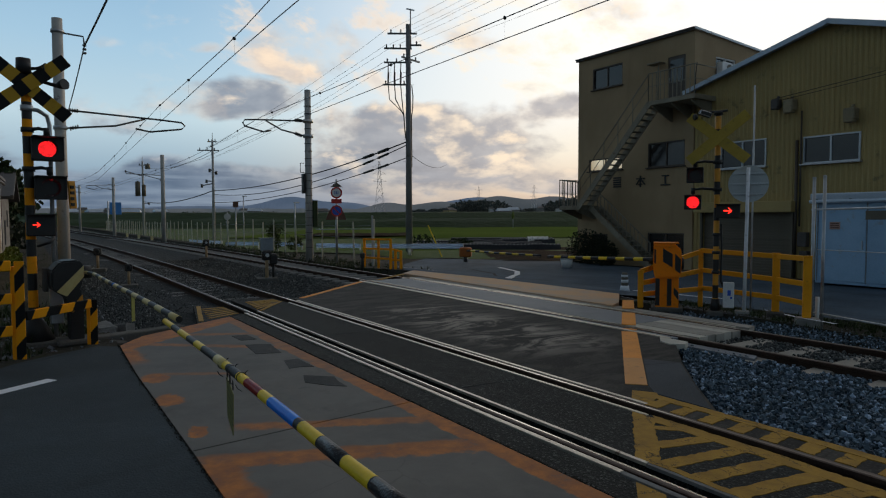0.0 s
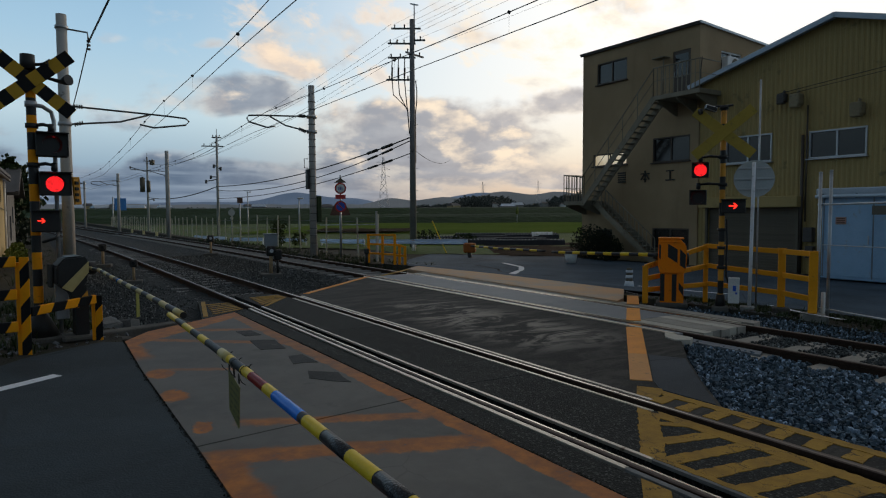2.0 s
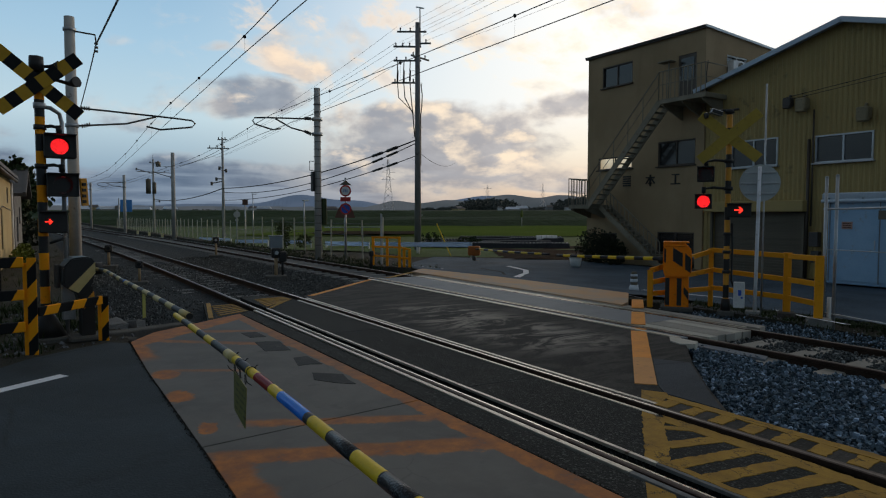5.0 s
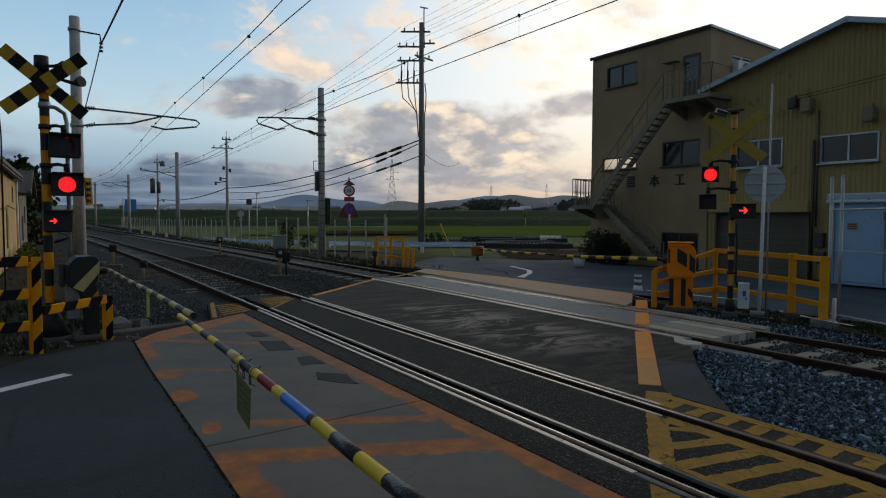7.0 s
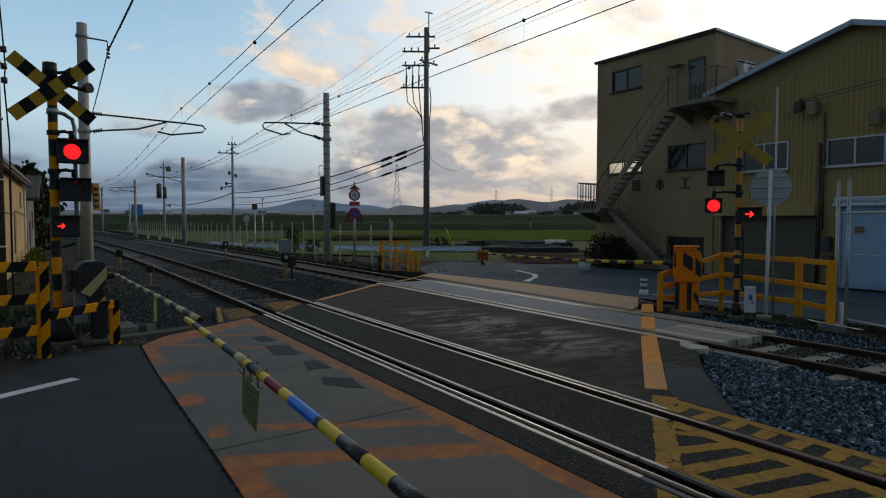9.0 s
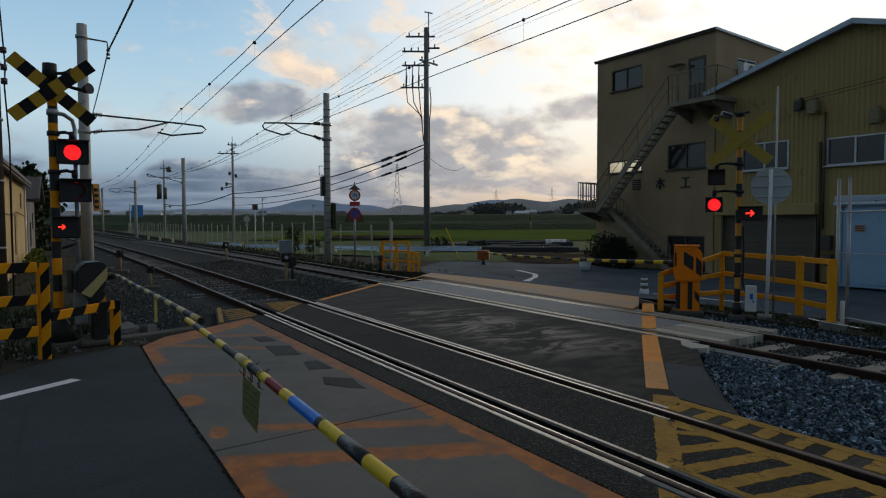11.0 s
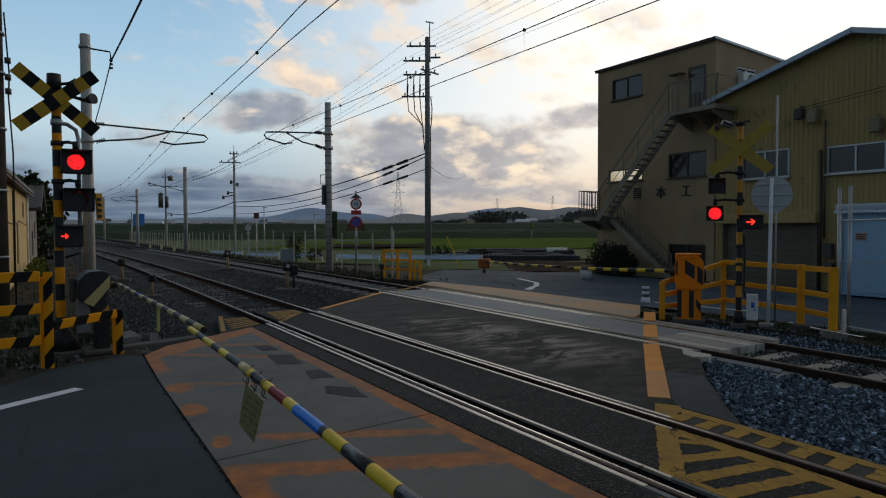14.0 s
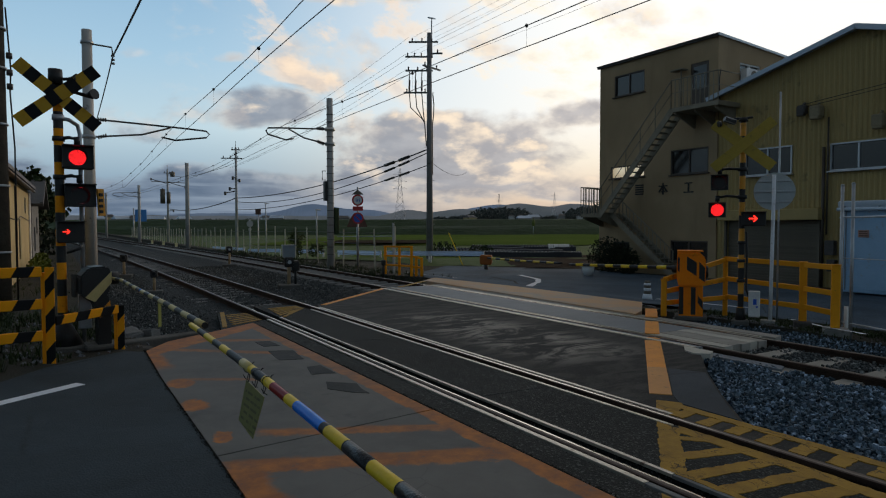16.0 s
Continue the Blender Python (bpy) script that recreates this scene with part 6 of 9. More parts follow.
def window(parent, y0, y1, z0, z1, x, frame_mat, panes=2, glass=None):
    """A sliding window: frame, sill and panes set into an opening that faces -x."""
    bm = bmesh.new()
    t = 0.055
    box(bm, (x, (y0 + y1) / 2, z1 - t / 2), (0.09, y1 - y0, t), bevel=0.006)
    box(bm, (x, (y0 + y1) / 2, z0 + t / 2), (0.09, y1 - y0, t), bevel=0.006)
    for y in (y0 + t / 2, y1 - t / 2):
        box(bm, (x, y, (z0 + z1) / 2), (0.09, t, z1 - z0 - 2 * t), bevel=0.006)
    for k in range(1, panes):
        box(bm, (x, y0 + (y1 - y0) * k / panes, (z0 + z1) / 2), (0.08, 0.06, z1 - z0 - 2 * t), bevel=0.006)
    w = part("window", bm, frame_mat, parent)
    for k in range(panes):
        a, b = y0 + (y1 - y0) * k / panes, y0 + (y1 - y0) * (k + 1) / panes
        bm = bmesh.new()
        box(bm, (x + 0.015 + 0.02 * (k % 2), (a + b) / 2, (z0 + z1) / 2), (0.008, b - a - 0.05, z1 - z0 - 0.09), Matrix.Rotation(radians(0.6 * (-1) ** k), 3, "Z"))
        part("pane", bm, glass or M["glass"], w)
    bm = bmesh.new()
    box(bm, (x - 0.09, (y0 + y1) / 2, z0 - 0.025), (0.16, y1 - y0 + 0.12, 0.05), bevel=0.01)
    part("sill", bm, frame_mat, w)
    return w


# A cream glow is put into the panes of one window.
def glow_glass():
    m, n, bsdf, co = material("glow_pane")
    n.put(bsdf.inputs["Base Color"], (0.5, 0.45, 0.35))
    n.put(bsdf.inputs["Emission Color"], n.ramp(n.noise(co, 1.5), [(0.3, (0.55, 0.42, 0.24)), (0.7, (0.95, 0.86, 0.66))]))
    n.put(bsdf.inputs["Emission Strength"], 0.55)
    n.put(bsdf.inputs["Roughness"], 0.3)
    return m


M["glow_pane"] = glow_glass()
FX = 22.7


def tan_building():
    t = thing("tan_building", Matrix.Identity(4), "three-storey tan rendered building with an outside steel stair", "building", "works buildings")
    Y0, Y1, Z0, Z1, XB = 16.08, 22.47, -0.75, 9.02, 27.7
    wins = [(19.77, 21.56, 7.50, 8.48, 2), (16.47, 18.32, 3.66, 4.71, 2), (19.72, 21.77, 3.70, 4.27, 2), (16.45, 18.29, -0.02, 0.87, 2), (20.56, 21.54, 0.05, 0.76, 1)]
    door = (16.50, 17.36, 6.25, 8.17)
    bm = bmesh.new()
    wall_cells(bm, Y0, Y1, Z0, Z1, [w[:4] for w in wins] + [door], FX, FX + 0.2)
    part("wall", bm, M["tan_wall"], t)
    bm = bmesh.new()
    box(bm, ((FX + 0.2 + XB) / 2, Y1 - 0.1, (Z0 + Z1 - 0.2) / 2), (XB - FX - 0.2, 0.2, Z1 - Z0 - 0.2))
    part("wall", bm, M["tan_wall"], t)
    bm = bmesh.new()
    # side wall over the hall roof, with its window opening
    for xa, xb in ((FX + 0.2, 24.1), (24.1, 25.5), (25.5, XB)):
        for za, zb in ((Z0, 7.30), (7.30, 8.16), (8.16, 8.66)):
            if not (xa == 24.1 and za == 7.30):
                box(bm, ((xa + xb) / 2, Y0 + 0.1, (za + zb) / 2), (xb - xa, 0.2, zb - za))
    for v in bm.verts:
        if v.co.z > 8.5:
            v.co.z = 8.89 - (v.co.x - (FX + XB) / 2) * math.tan(radians(3.6))
    bmesh.ops.remove_doubles(bm, verts=bm.verts, dist=0.0005)
    part("wall", bm, M["tan_wall"], t)
    bm = bmesh.new()
    box(bm, (XB - 0.1, (Y0 + Y1) / 2, (Z0 + Z1) / 2 - 0.2), (0.2, Y1 - Y0 - 0.4, Z1 - Z0 - 0.4))
    part("wall", bm, M["tan_wall"], t)
    # roof with folded metal ribs, falling to the back
    bm = bmesh.new()
    tilt = Matrix.Rotation(radians(3.6), 3, "Y")
    box(bm, ((FX + XB) / 2, (Y0 + Y1) / 2, 8.92), (XB - FX + 0.36, Y1 - Y0 + 0.14, 0.05), tilt)
    rf_ = part("roof", bm, M["roof_dark"], t, "folded metal roof with a dark edge")
    bm = bmesh.new()
    for i in range(26):
        box(bm, (FX + 0.1 + i * 0.2, Y0 - 0.05, 9.07 - (i * 0.2) * 0.063), (0.09, 0.10, 0.05), tilt)
    part("rib", bm, M["galvanized"], rf_)
    bm = bmesh.new()
    box(bm, (FX - 0.08, (Y0 + Y1) / 2, 9.045), (0.10, Y1 - Y0 + 0.16, 0.10), bevel=0.01)
    part("fascia", bm, M["roof_dark"], rf_)
    bm = bmesh.new()
    box(bm, ((FX + XB) / 2, Y0 - 0.09, 8.91), (XB - FX + 0.3, 0.04, 0.09), tilt)
    part("gutter", bm, M["galvanized"], rf_, "grey gutter")
    for i, (a, b, c, d, k) in enumerate(wins):
        window(t, a, b, c, d, FX + 0.06, M["window_frame"], k, M["glow_pane"] if i == 2 else None)
    # door on the top landing
    bm = bmesh.new()
    box(bm, (FX + 0.07, (door[0] + door[1]) / 2, (door[2] + door[3]) / 2), (0.08, door[1] - door[0], door[3] - door[2]), bevel=0.008)
    dr = part("door", bm, M["window_frame"], t, "dark steel door with a glass light")
    bm = bmesh.new()
    box(bm, (FX + 0.026, (door[0] + door[1]) / 2, door[3] - 0.62), (0.01, 0.62, 0.95))
    part("pane", bm, M["glass"], dr)
    bm = bmesh.new()
    tube(bm, (FX + 0.0, door[1] - 0.09, 7.15), (FX + 0.0, door[1] - 0.09, 7.32), 0.016, seg=8)
    part("handle", bm, M["galvanized"], dr)
    # side window with air conditioners
    bm = bmesh.new()
    box(bm, (24.8, Y0 + 0.08, 8.13), (1.4, 0.1, 0.05))
    box(bm, (24.8, Y0 + 0.08, 7.33), (1.4, 0.1, 0.05))
    for x in (24.13, 24.8, 25.47):
        box(bm, (x, Y0 + 0.08, 7.73), (0.05, 0.1, 0.8))
    sw = part("window", bm, M["white_paint"], t)
    bm = bmesh.new()
    box(bm, (24.8, Y0 + 0.12, 7.73), (1.36, 0.01, 0.8))
    part("pane", bm, M["glass"], sw)
    # letters on the front as plain bars
    bm = bmesh.new()
    for z in (2.92, 3.02, 3.12, 3.22, 3.32):
        box(bm, (FX - 0.02, 20.0, z), (0.04, 0.44, 0.06))
    part("letter_bar", bm, M["black"], t, "dark unreadable raised letter")
    bm = bmesh.new()
    box(bm, (FX - 0.02, 18.69, 3.10), (0.04, 0.06, 0.50))
    box(bm, (FX - 0.02, 18.69, 3.22), (0.04, 0.46, 0.05))
    box(bm, (FX - 0.02, 18.69, 2.98), (0.04, 0.2, 0.05))
    for s in (-1, 1):
        box(bm, (FX - 0.02, 18.69 + s * 0.13, 3.08), (0.04, 0.05, 0.30), Matrix.Rotation(radians(38 * s), 3, "X"))
    part("letter_bar", bm, M["black"], t, "dark raised letter")
    bm = bmesh.new()
    box(bm, (FX - 0.02, 17.39, 3.10), (0.04, 0.06, 0.34))
    box(bm, (FX - 0.02, 17.39, 3.28), (0.04, 0.36, 0.05))
    box(bm, (FX - 0.02, 17.39, 2.90), (0.04, 0.46, 0.05))
    part("letter_bar", bm, M["black"], t, "dark raised letter")
    # small wall lamp and pipes
    bm = bmesh.new()
    box(bm, (FX - 0.30, 17.72, 7.95), (0.42, 0.62, 0.06), bevel=0.015)
    tube(bm, (FX - 0.36, 17.55, 6.25), (FX - 0.36, 17.55, 7.94), 0.03, seg=8)
    part("canopy_lamp", bm, M["stair_steel"], t, "lamp shelf on a pipe by the landing")
    bm = bmesh.new()
    pipe(bm, [(FX - 0.03, 15.95, 7.7), (FX - 0.04, 16.0, 7.2), (FX - 0.04, 15.98, 6.3)], 0.02, 6)
    part("cable", bm, M["cable"], t)


def steel_stair():
    s = thing("steel_stair", Matrix.Identity(4), "grey painted steel stair with two flights and railings", "stair")
    XA, XB, XC = FX - 1.35, FX - 0.68, FX - 0.02
    def slab(name, y0, y1, x0, x1, z):
        bm = bmesh.new()
        box(bm, ((x0 + x1) / 2, (y0 + y1) / 2, z - 0.09), (x1 - x0, y1 - y0, 0.18), bevel=0.01)
        return part(name, bm, M["stair_steel"], s)
    slab("landing", 15.1, 17.25, XA, XC, 6.22)
    slab("landing", 21.1, 22.35, XA, XC, 2.07)
    for y, z, drop in ((15.3, 6.04, 0.55), (16.2, 6.04, 0.55), (17.1, 6.04, 0.55), (21.3, 1.89, 0.45), (22.2, 1.89, 0.45)):
        bm = bmesh.new()
        q = [(XA + 0.08, z), (XC, z), (XC, z - drop), (XC - 0.08, z - drop), (XA + 0.12, z - 0.09)]
        a = [bm.verts.new((x, y - 0.03, zz)) for x, zz in q]
        b = [bm.verts.new((x, y + 0.03, zz)) for x, zz in q]
        bm.faces.new(a), bm.faces.new(b[::-1])
        for i in range(5):
            bm.faces.new((a[i], b[i], b[(i + 1) % 5], a[(i + 1) % 5]))
        part("bracket", bm, M["stair_steel"], s)
    def flight(x0, x1, ya, za, yb, zb, steps):
        """From the upper end (ya, za) down to (yb, zb)."""
        L = math.hypot(yb - ya, zb - za)
        ang = math.atan2(zb - za, yb - ya)
        rot = Matrix.Rotation(ang, 3, "X")
        for x in (x0 + 0.02, x1 - 0.02):
            bm = bmesh.new()
            box(bm, (x, (ya + yb) / 2, (za + zb) / 2 - 0.08), (0.04, L + 0.1, 0.26), rot, bevel=0.006)
            part("stringer", bm, M["stair_steel"], s)
        bm = bmesh.new()
        box(bm, (0, 0, 0), (x1 - x0 - 0.08, 0.26, 0.035), bevel=0.005)
        me = finish("tread", bm, M["stair_steel"])
        for i in range(steps):
            u = (i + 0.7) / steps
            o = new("tread", me)
            o.parent = s
            o.location = ((x0 + x1) / 2, ya + (yb - ya) * u, za + (zb - za) * u - 0.03)
    flight(XA, XB, 17.25, 6.18, 21.15, 2.05, 19)
    flight(XB, XC, 21.0, 2.05, 17.6, -0.55, 13)
    def handrail(pts, posts, drop=1.05):
        bm = bmesh.new()
        pipe(bm, pts, 0.024, 8)
        part("handrail", bm, M["stair_steel"], s)
        bm = bmesh.new()
        pipe(bm, [(x, y, z - drop * 0.5) for x, y, z in pts], 0.014, 6)
        part("mid_rail", bm, M["stair_steel"], s)
        for x, y, z in posts:
            bm = bmesh.new()
            tube(bm, (x, y, z - drop - 0.05), (x, y, z), 0.02, seg=6)
            part("baluster", bm, M["stair_steel"], s)
    def along(p, q, n):
        return [tuple(p[k] + (q[k] - p[k]) * i / n for k in range(3)) for i in range(n + 1)]
    a, b = (XA, 17.25, 7.30), (XA, 21.15, 3.15)
    handrail([a, b], along(a, b, 5))
    c, d = (XA, 15.12, 7.32), (XA, 17.25, 7.32)
    handrail([(XC, 15.12, 7.32), c, d], along(c, d, 11))
    e, f = (XA, 21.12, 3.17), (XA, 22.33, 3.30)
    handrail([b, f, (XC, 22.33, 3.30)], along(e, f, 7) + along(f, (XC, 22.33, 3.30), 5), 1.2)
    g, h = (XB, 21.0, 3.05), (XB, 17.6, 0.45)
    handrail([g, h], along(g, h, 16), 0.95)


M["vent_metal"] = surf("vent_metal", (0.20, 0.165, 0.10), (0.30, 0.25, 0.16), 0.7, 0.1, big=3, fine=30, bump=0.1, spots=(0.12, 0.09, 0.06))


def corrugated_hall():
    h = thing("corrugated_hall", Matrix.Identity(4), "large workshop hall clad in yellow-brown corrugated sheet", "building", "works buildings")
    Y0, YR, Y1 = 4.6, 10.87, 16.06
    def top(y):
        return 8.00 - (y - YR) * 0.268 if y > YR else 8.00 - (YR - y) * 0.30
    holes = [(9.92, 11.75, 3.36, 4.30), (13.06, 14.90, 3.38, 4.40), (12.10, 15.62, -0.8, 1.72)]
    bm = bmesh.new()
    ys = sorted({Y0, YR, Y1, *[v for q in holes for v in q[:2]]})
    zs = [-0.8, 1.72, 3.36, 3.38, 4.30, 4.40, 6.0]
    for a, b in zip(ys, ys[1:]):
        for z0, z1 in zip(zs, zs[1:]):
            cy, cz = (a + b) / 2, (z0 + z1) / 2
            if not any(q[0] < cy < q[1] and q[2] < cz < q[3] for q in holes):
                box(bm, (FX + 0.12, cy, cz), (0.12, b - a, z1 - z0))
        lo = [bm.verts.new((x, y, 6.0)) for x in (FX + 0.06, FX + 0.18) for y in (a, b)]
        hi = [bm.verts.new((x, y, top(y))) for x in (FX + 0.06, FX + 0.18) for y in (a, b)]
        for q in ((lo[0], lo[1], hi[1], hi[0]), (lo[2], hi[2], hi[3], lo[3]), (hi[0], hi[1], hi[3], hi[2])):
            bm.faces.new(q)
    bmesh.ops.remove_doubles(bm, verts=bm.verts, dist=0.0005)
    wall = part("wall", bm, M["yellow_sheet"], h)
    # ribs of the sheet, each broken by the openings
    bm = bmesh.new()
    y = Y0 + 0.1
    while y < Y1 - 0.05:
        cuts = sorted([(q[2], q[3]) for q in holes if q[0] - 0.06 < y < q[1] + 0.06])
        z = -0.7
        spans_ = []
        for c0, c1 in cuts:
            if c0 - 0.06 > z:
                spans_.append((z, c0 - 0.06))
            z = max(z, c1 + 0.06)
        spans_.append((z, top(y) - 0.05))
        for z0, z1 in spans_:
            w0, w1 = 0.055, 0.028
            v = [bm.verts.new((FX + 0.0605, y - w0, z0)), bm.verts.new((FX + 0.035, y - w1, z0)), bm.verts.new((FX + 0.035, y + w1, z0)), bm.verts.new((FX + 0.0605, y + w0, z0)),
                 bm.verts.new((FX + 0.0605, y - w0, z1)), bm.verts.new((FX + 0.035, y - w1, z1)), bm.verts.new((FX + 0.035, y + w1, z1)), bm.verts.new((FX + 0.0605, y + w0, z1))]
            for q in ((0, 1, 5, 4), (1, 2, 6, 5), (2, 3, 7, 6), (4, 5, 6, 7), (0, 3, 2, 1)):
                bm.faces.new([v[i] for i in q])
        y += 0.165
    tagged(part("rib", bm, M["yellow_sheet"], wall, "upright folds of the cladding sheet"), kind="stuff")
    # roof slopes and verge trim
    def slope(ya, yb):
        za, zb = top(ya) + 0.02, top(yb) + 0.02
        L, ang = math.hypot(yb - ya, zb - za), math.atan2(zb - za, yb - ya)
        bm = bmesh.new()
        box(bm, (FX + 6.2, (ya + yb) / 2, (za + zb) / 2), (13.0, L + 0.05, 0.07), Matrix.Rotation(ang, 3, "X"))
        r_ = part("roof", bm, M["roof_trim"], h, "sheet-metal roof slope")
        bm = bmesh.new()
        box(bm, (FX - 0.32, (ya + yb) / 2, (za + zb) / 2 - 0.04), (0.08, L + 0.04, 0.18), Matrix.Rotation(ang, 3, "X"), bevel=0.01)
        part("verge_trim", bm, M["roof_trim"], r_, "pale blue-grey verge flashing")
    slope(YR, Y1 + 0.30)
    slope(Y0 - 0.3, YR)
    for q in holes[:2]:
        window(h, q[0], q[1], q[2], q[3], FX + 0.05, M["window_frame_light"], 2)
    # roller shutter in its box
    bm = bmesh.new()
    box(bm, (FX + 0.17, 13.86, 0.46), (0.02, 3.5, 2.5))
    sh = part("roller_shutter", bm, M["shutter"], h, "closed dark roller shutter")
    bm = bmesh.new()
    box(bm, (0, 0, 0), (0.03, 3.5, 0.098), bevel=0.008)
    me = finish("slat", bm, M["shutter"])
    for i in range(24):
        o = new("slat", me)
        o.parent = sh
        o.location = (FX + 0.14 + 0.01 * (i % 2), 13.86, -0.72 + i * 0.102)
    bm = bmesh.new()
    box(bm, (FX - 0.14, 13.86, 1.90), (0.42, 3.9, 0.40), bevel=0.02)
    part("shutter_box", bm, M["yellow_sheet"], sh)
    for y in (12.06, 15.66):
        bm = bmesh.new()
        box(bm, (FX + 0.02, y, 0.45), (0.10, 0.09, 2.5), bevel=0.008)
        part("guide", bm, M["shutter"], sh)
    # vents and wires on the front
    for y, z, s in ((12.12, 5.42, 1.0), (12.62, 5.55, 0.8), (10.15, 4.85, 1.0)):
        bm = bmesh.new()
        box(bm, (FX - 0.18, y, z), (0.36 * s, 0.36 * s, 0.40 * s), bevel=0.04)
        box(bm, (FX - 0.24, y, z - 0.22 * s), (0.26 * s, 0.30 * s, 0.10 * s), bevel=0.02)
        tube(bm, (FX - 0.1, y, z + 0.2 * s), (FX - 0.02, y, z + 0.32 * s), 0.05, seg=8)
        part("vent_hood", bm, M["vent_metal"] if s == 1.0 else M["roof_dark"], h, "weathered vent hood")
    bm = bmesh.new()
    pipe(bm, [(FX - 0.06, 12.75, 5.75), (FX - 0.5, 9.0, 6.0), (FX - 1.2, 4.0, 6.6)], 0.012, 5)
    pipe(bm, [(FX - 0.06, 12.75, 5.65), (FX - 0.5, 9.0, 5.88), (FX - 1.2, 4.0, 6.5)], 0.010, 5)
    part("cable", bm, M["cable"], h)
    bm = bmesh.new()
    tube(bm, (FX - 0.05, 11.92, -0.7), (FX - 0.05, 11.92, 4.2), 0.05, seg=10)
    part("downpipe", bm, M["window_frame"], h, "dark downpipe")
    bm = bmesh.new()
    tube(bm, (FX - 0.05, 11.78, 1.2), (FX - 0.05, 11.78, 5.2), 0.03, seg=8)
    part("conduit", bm, M["window_frame"], h)
    bm = bmesh.new()
    box(bm, (FX - 0.12, 11.6, 0.75), (0.22, 0.32, 0.5), bevel=0.02)
    box(bm, (FX - 0.10, 11.55, 0.15), (0.2, 0.28, 0.4), bevel=0.02)
    part("meter_box", bm, M["roof_dark"], h, "dark meter boxes")
    # hidden sides
    bm = bmesh.new()
    box(bm, (FX + 6.3, Y0 + 0.1, 2.7), (12.2, 0.12, 6.9))
    box(bm, (FX + 12.4, (Y0 + Y1) / 2, 2.7), (0.12, Y1 - Y0, 6.9))
    part("wall", bm, M["yellow_sheet"], h)


def air_conditioner(x, y, z):
    a = thing("air_conditioner", pose(x, y, z), "white outdoor air conditioner with a round fan grille", "air conditioner", "air conditioners")
    bm = bmesh.new()
    box(bm, (0, 0, 0.28), (0.75, 0.28, 0.56), bevel=0.02)
    b = part("casing", bm, M["white_paint"], a)
    bm = bmesh.new()
    tube(bm, (0.12, -0.145, 0.28), (0.12, -0.155, 0.28), 0.21, seg=24)
    part("fan_grille", bm, M["shutter"], b, "dark fan grille")
    bm = bmesh.new()
    for xx in (-0.25, 0.25):
        box(bm, (xx, 0.02, -0.03), (0.06, 0.36, 0.06))
    part("bracket", bm, M["galvanized"], a)


def storage_shed():
    s = thing("storage_shed", Matrix.Identity(4), "pale blue-grey steel storage shed with double doors", "shed")
    X, Y0, Y1, Z0, Z1 = 20.5, 4.2, 10.15, -0.62, 2.06
    bm = bmesh.new()
    box(bm, (X + 0.85, (Y0 + Y1) / 2, (Z0 + Z1) / 2 + 0.06), (1.7, Y1 - Y0, Z1 - Z0 - 0.12), bevel=0.02)
    part("body", bm, M["shed_blue"], s)
    bm = bmesh.new()
    box(bm, (X + 0.85, (Y0 + Y1) / 2, Z1 + 0.09), (2.0, Y1 - Y0 + 0.25, 0.20), bevel=0.03)
    box(bm, (X - 0.12, (Y0 + Y1) / 2, Z1 + 0.04), (0.06, Y1 - Y0 + 0.2, 0.10), bevel=0.01)
    part("roof", bm, M["roof_trim"], s, "flat roof with a blue-grey edge")
    for i, (a, b) in enumerate(((8.72, 9.98), (7.44, 8.70), (6.16, 7.42))):
        bm = bmesh.new()
        box(bm, (X - 0.012, (a + b) / 2, 0.78), (0.03, b - a - 0.02, 2.35), bevel=0.008)
        d = part("door", bm, M["shed_blue"], s)
        if i:
            bm = bmesh.new()
            box(bm, (X - 0.031, (a + b) / 2 + 0.25, 1.58), (0.012, 0.86, 0.26), bevel=0.004)
            part("slot_window", bm, M["shutter"], d, "dark slot window")
        bm = bmesh.new()
        box(bm, (X - 0.035, a + 0.1, 0.7), (0.03, 0.03, 0.28), bevel=0.005)
        part("handle", bm, M["galvanized"], d)
    bm = bmesh.new()
    box(bm, (X - 0.04, 9.58, 1.27), (0.01, 0.30, 0.22))
    p = part("notice", bm, M["notice_pink"], s, "small faded red notice")
    bm = bmesh.new()
    for z in (1.33, 1.27, 1.21):
        box(bm, (X - 0.047, 9.58, z), (0.006, 0.24, 0.035))
    part("writing_bar", bm, M["brown_plate"], p)
    bm = bmesh.new()
    box(bm, (X + 0.6, (Y0 + Y1) / 2, Z0 - 0.04), (2.6, Y1 - Y0 + 0.3, 0.12), bevel=0.02)
    part("plinth", bm, M["concrete"], s)
    bm = bmesh.new()
    tube(bm, (X + 0.5, 7.5, Z1 + 0.2), (X + 0.5, 7.5, Z1 + 0.5), 0.14, seg=12)
    tube(bm, (X + 0.5, 7.5, Z1 + 0.5), (X + 0.5, 7.5, Z1 + 0.6), 0.22, 0.05, seg=12)
    part("roof_vent", bm, M["shutter"], s)
    # gutter pipe and brackets below the roof edge, seams between the wall sheets
    bm = bmesh.new()
    tube(bm, (X - 0.20, Y0 - 0.1, Z1 - 0.06), (X - 0.20, Y1 + 0.1, Z1 - 0.06), 0.055, seg=12)
    part("gutter", bm, M["roof_trim"], s)
    for k in range(7):
        bm = bmesh.new()
        box(bm, (X - 0.12, Y1 - 0.1 - k * 0.95, Z1 - 0.05), (0.20, 0.04, 0.16), bevel=0.006)
        part("bracket", bm, M["case_grey"], s)
    for y in (Y1 - 0.06, 8.71, 7.43, 6.15):
        bm = bmesh.new()
        box(bm, (X - 0.008, y, 0.78), (0.03, 0.035, 2.42), bevel=0.006)
        part("seam", bm, M["case_grey"], s)


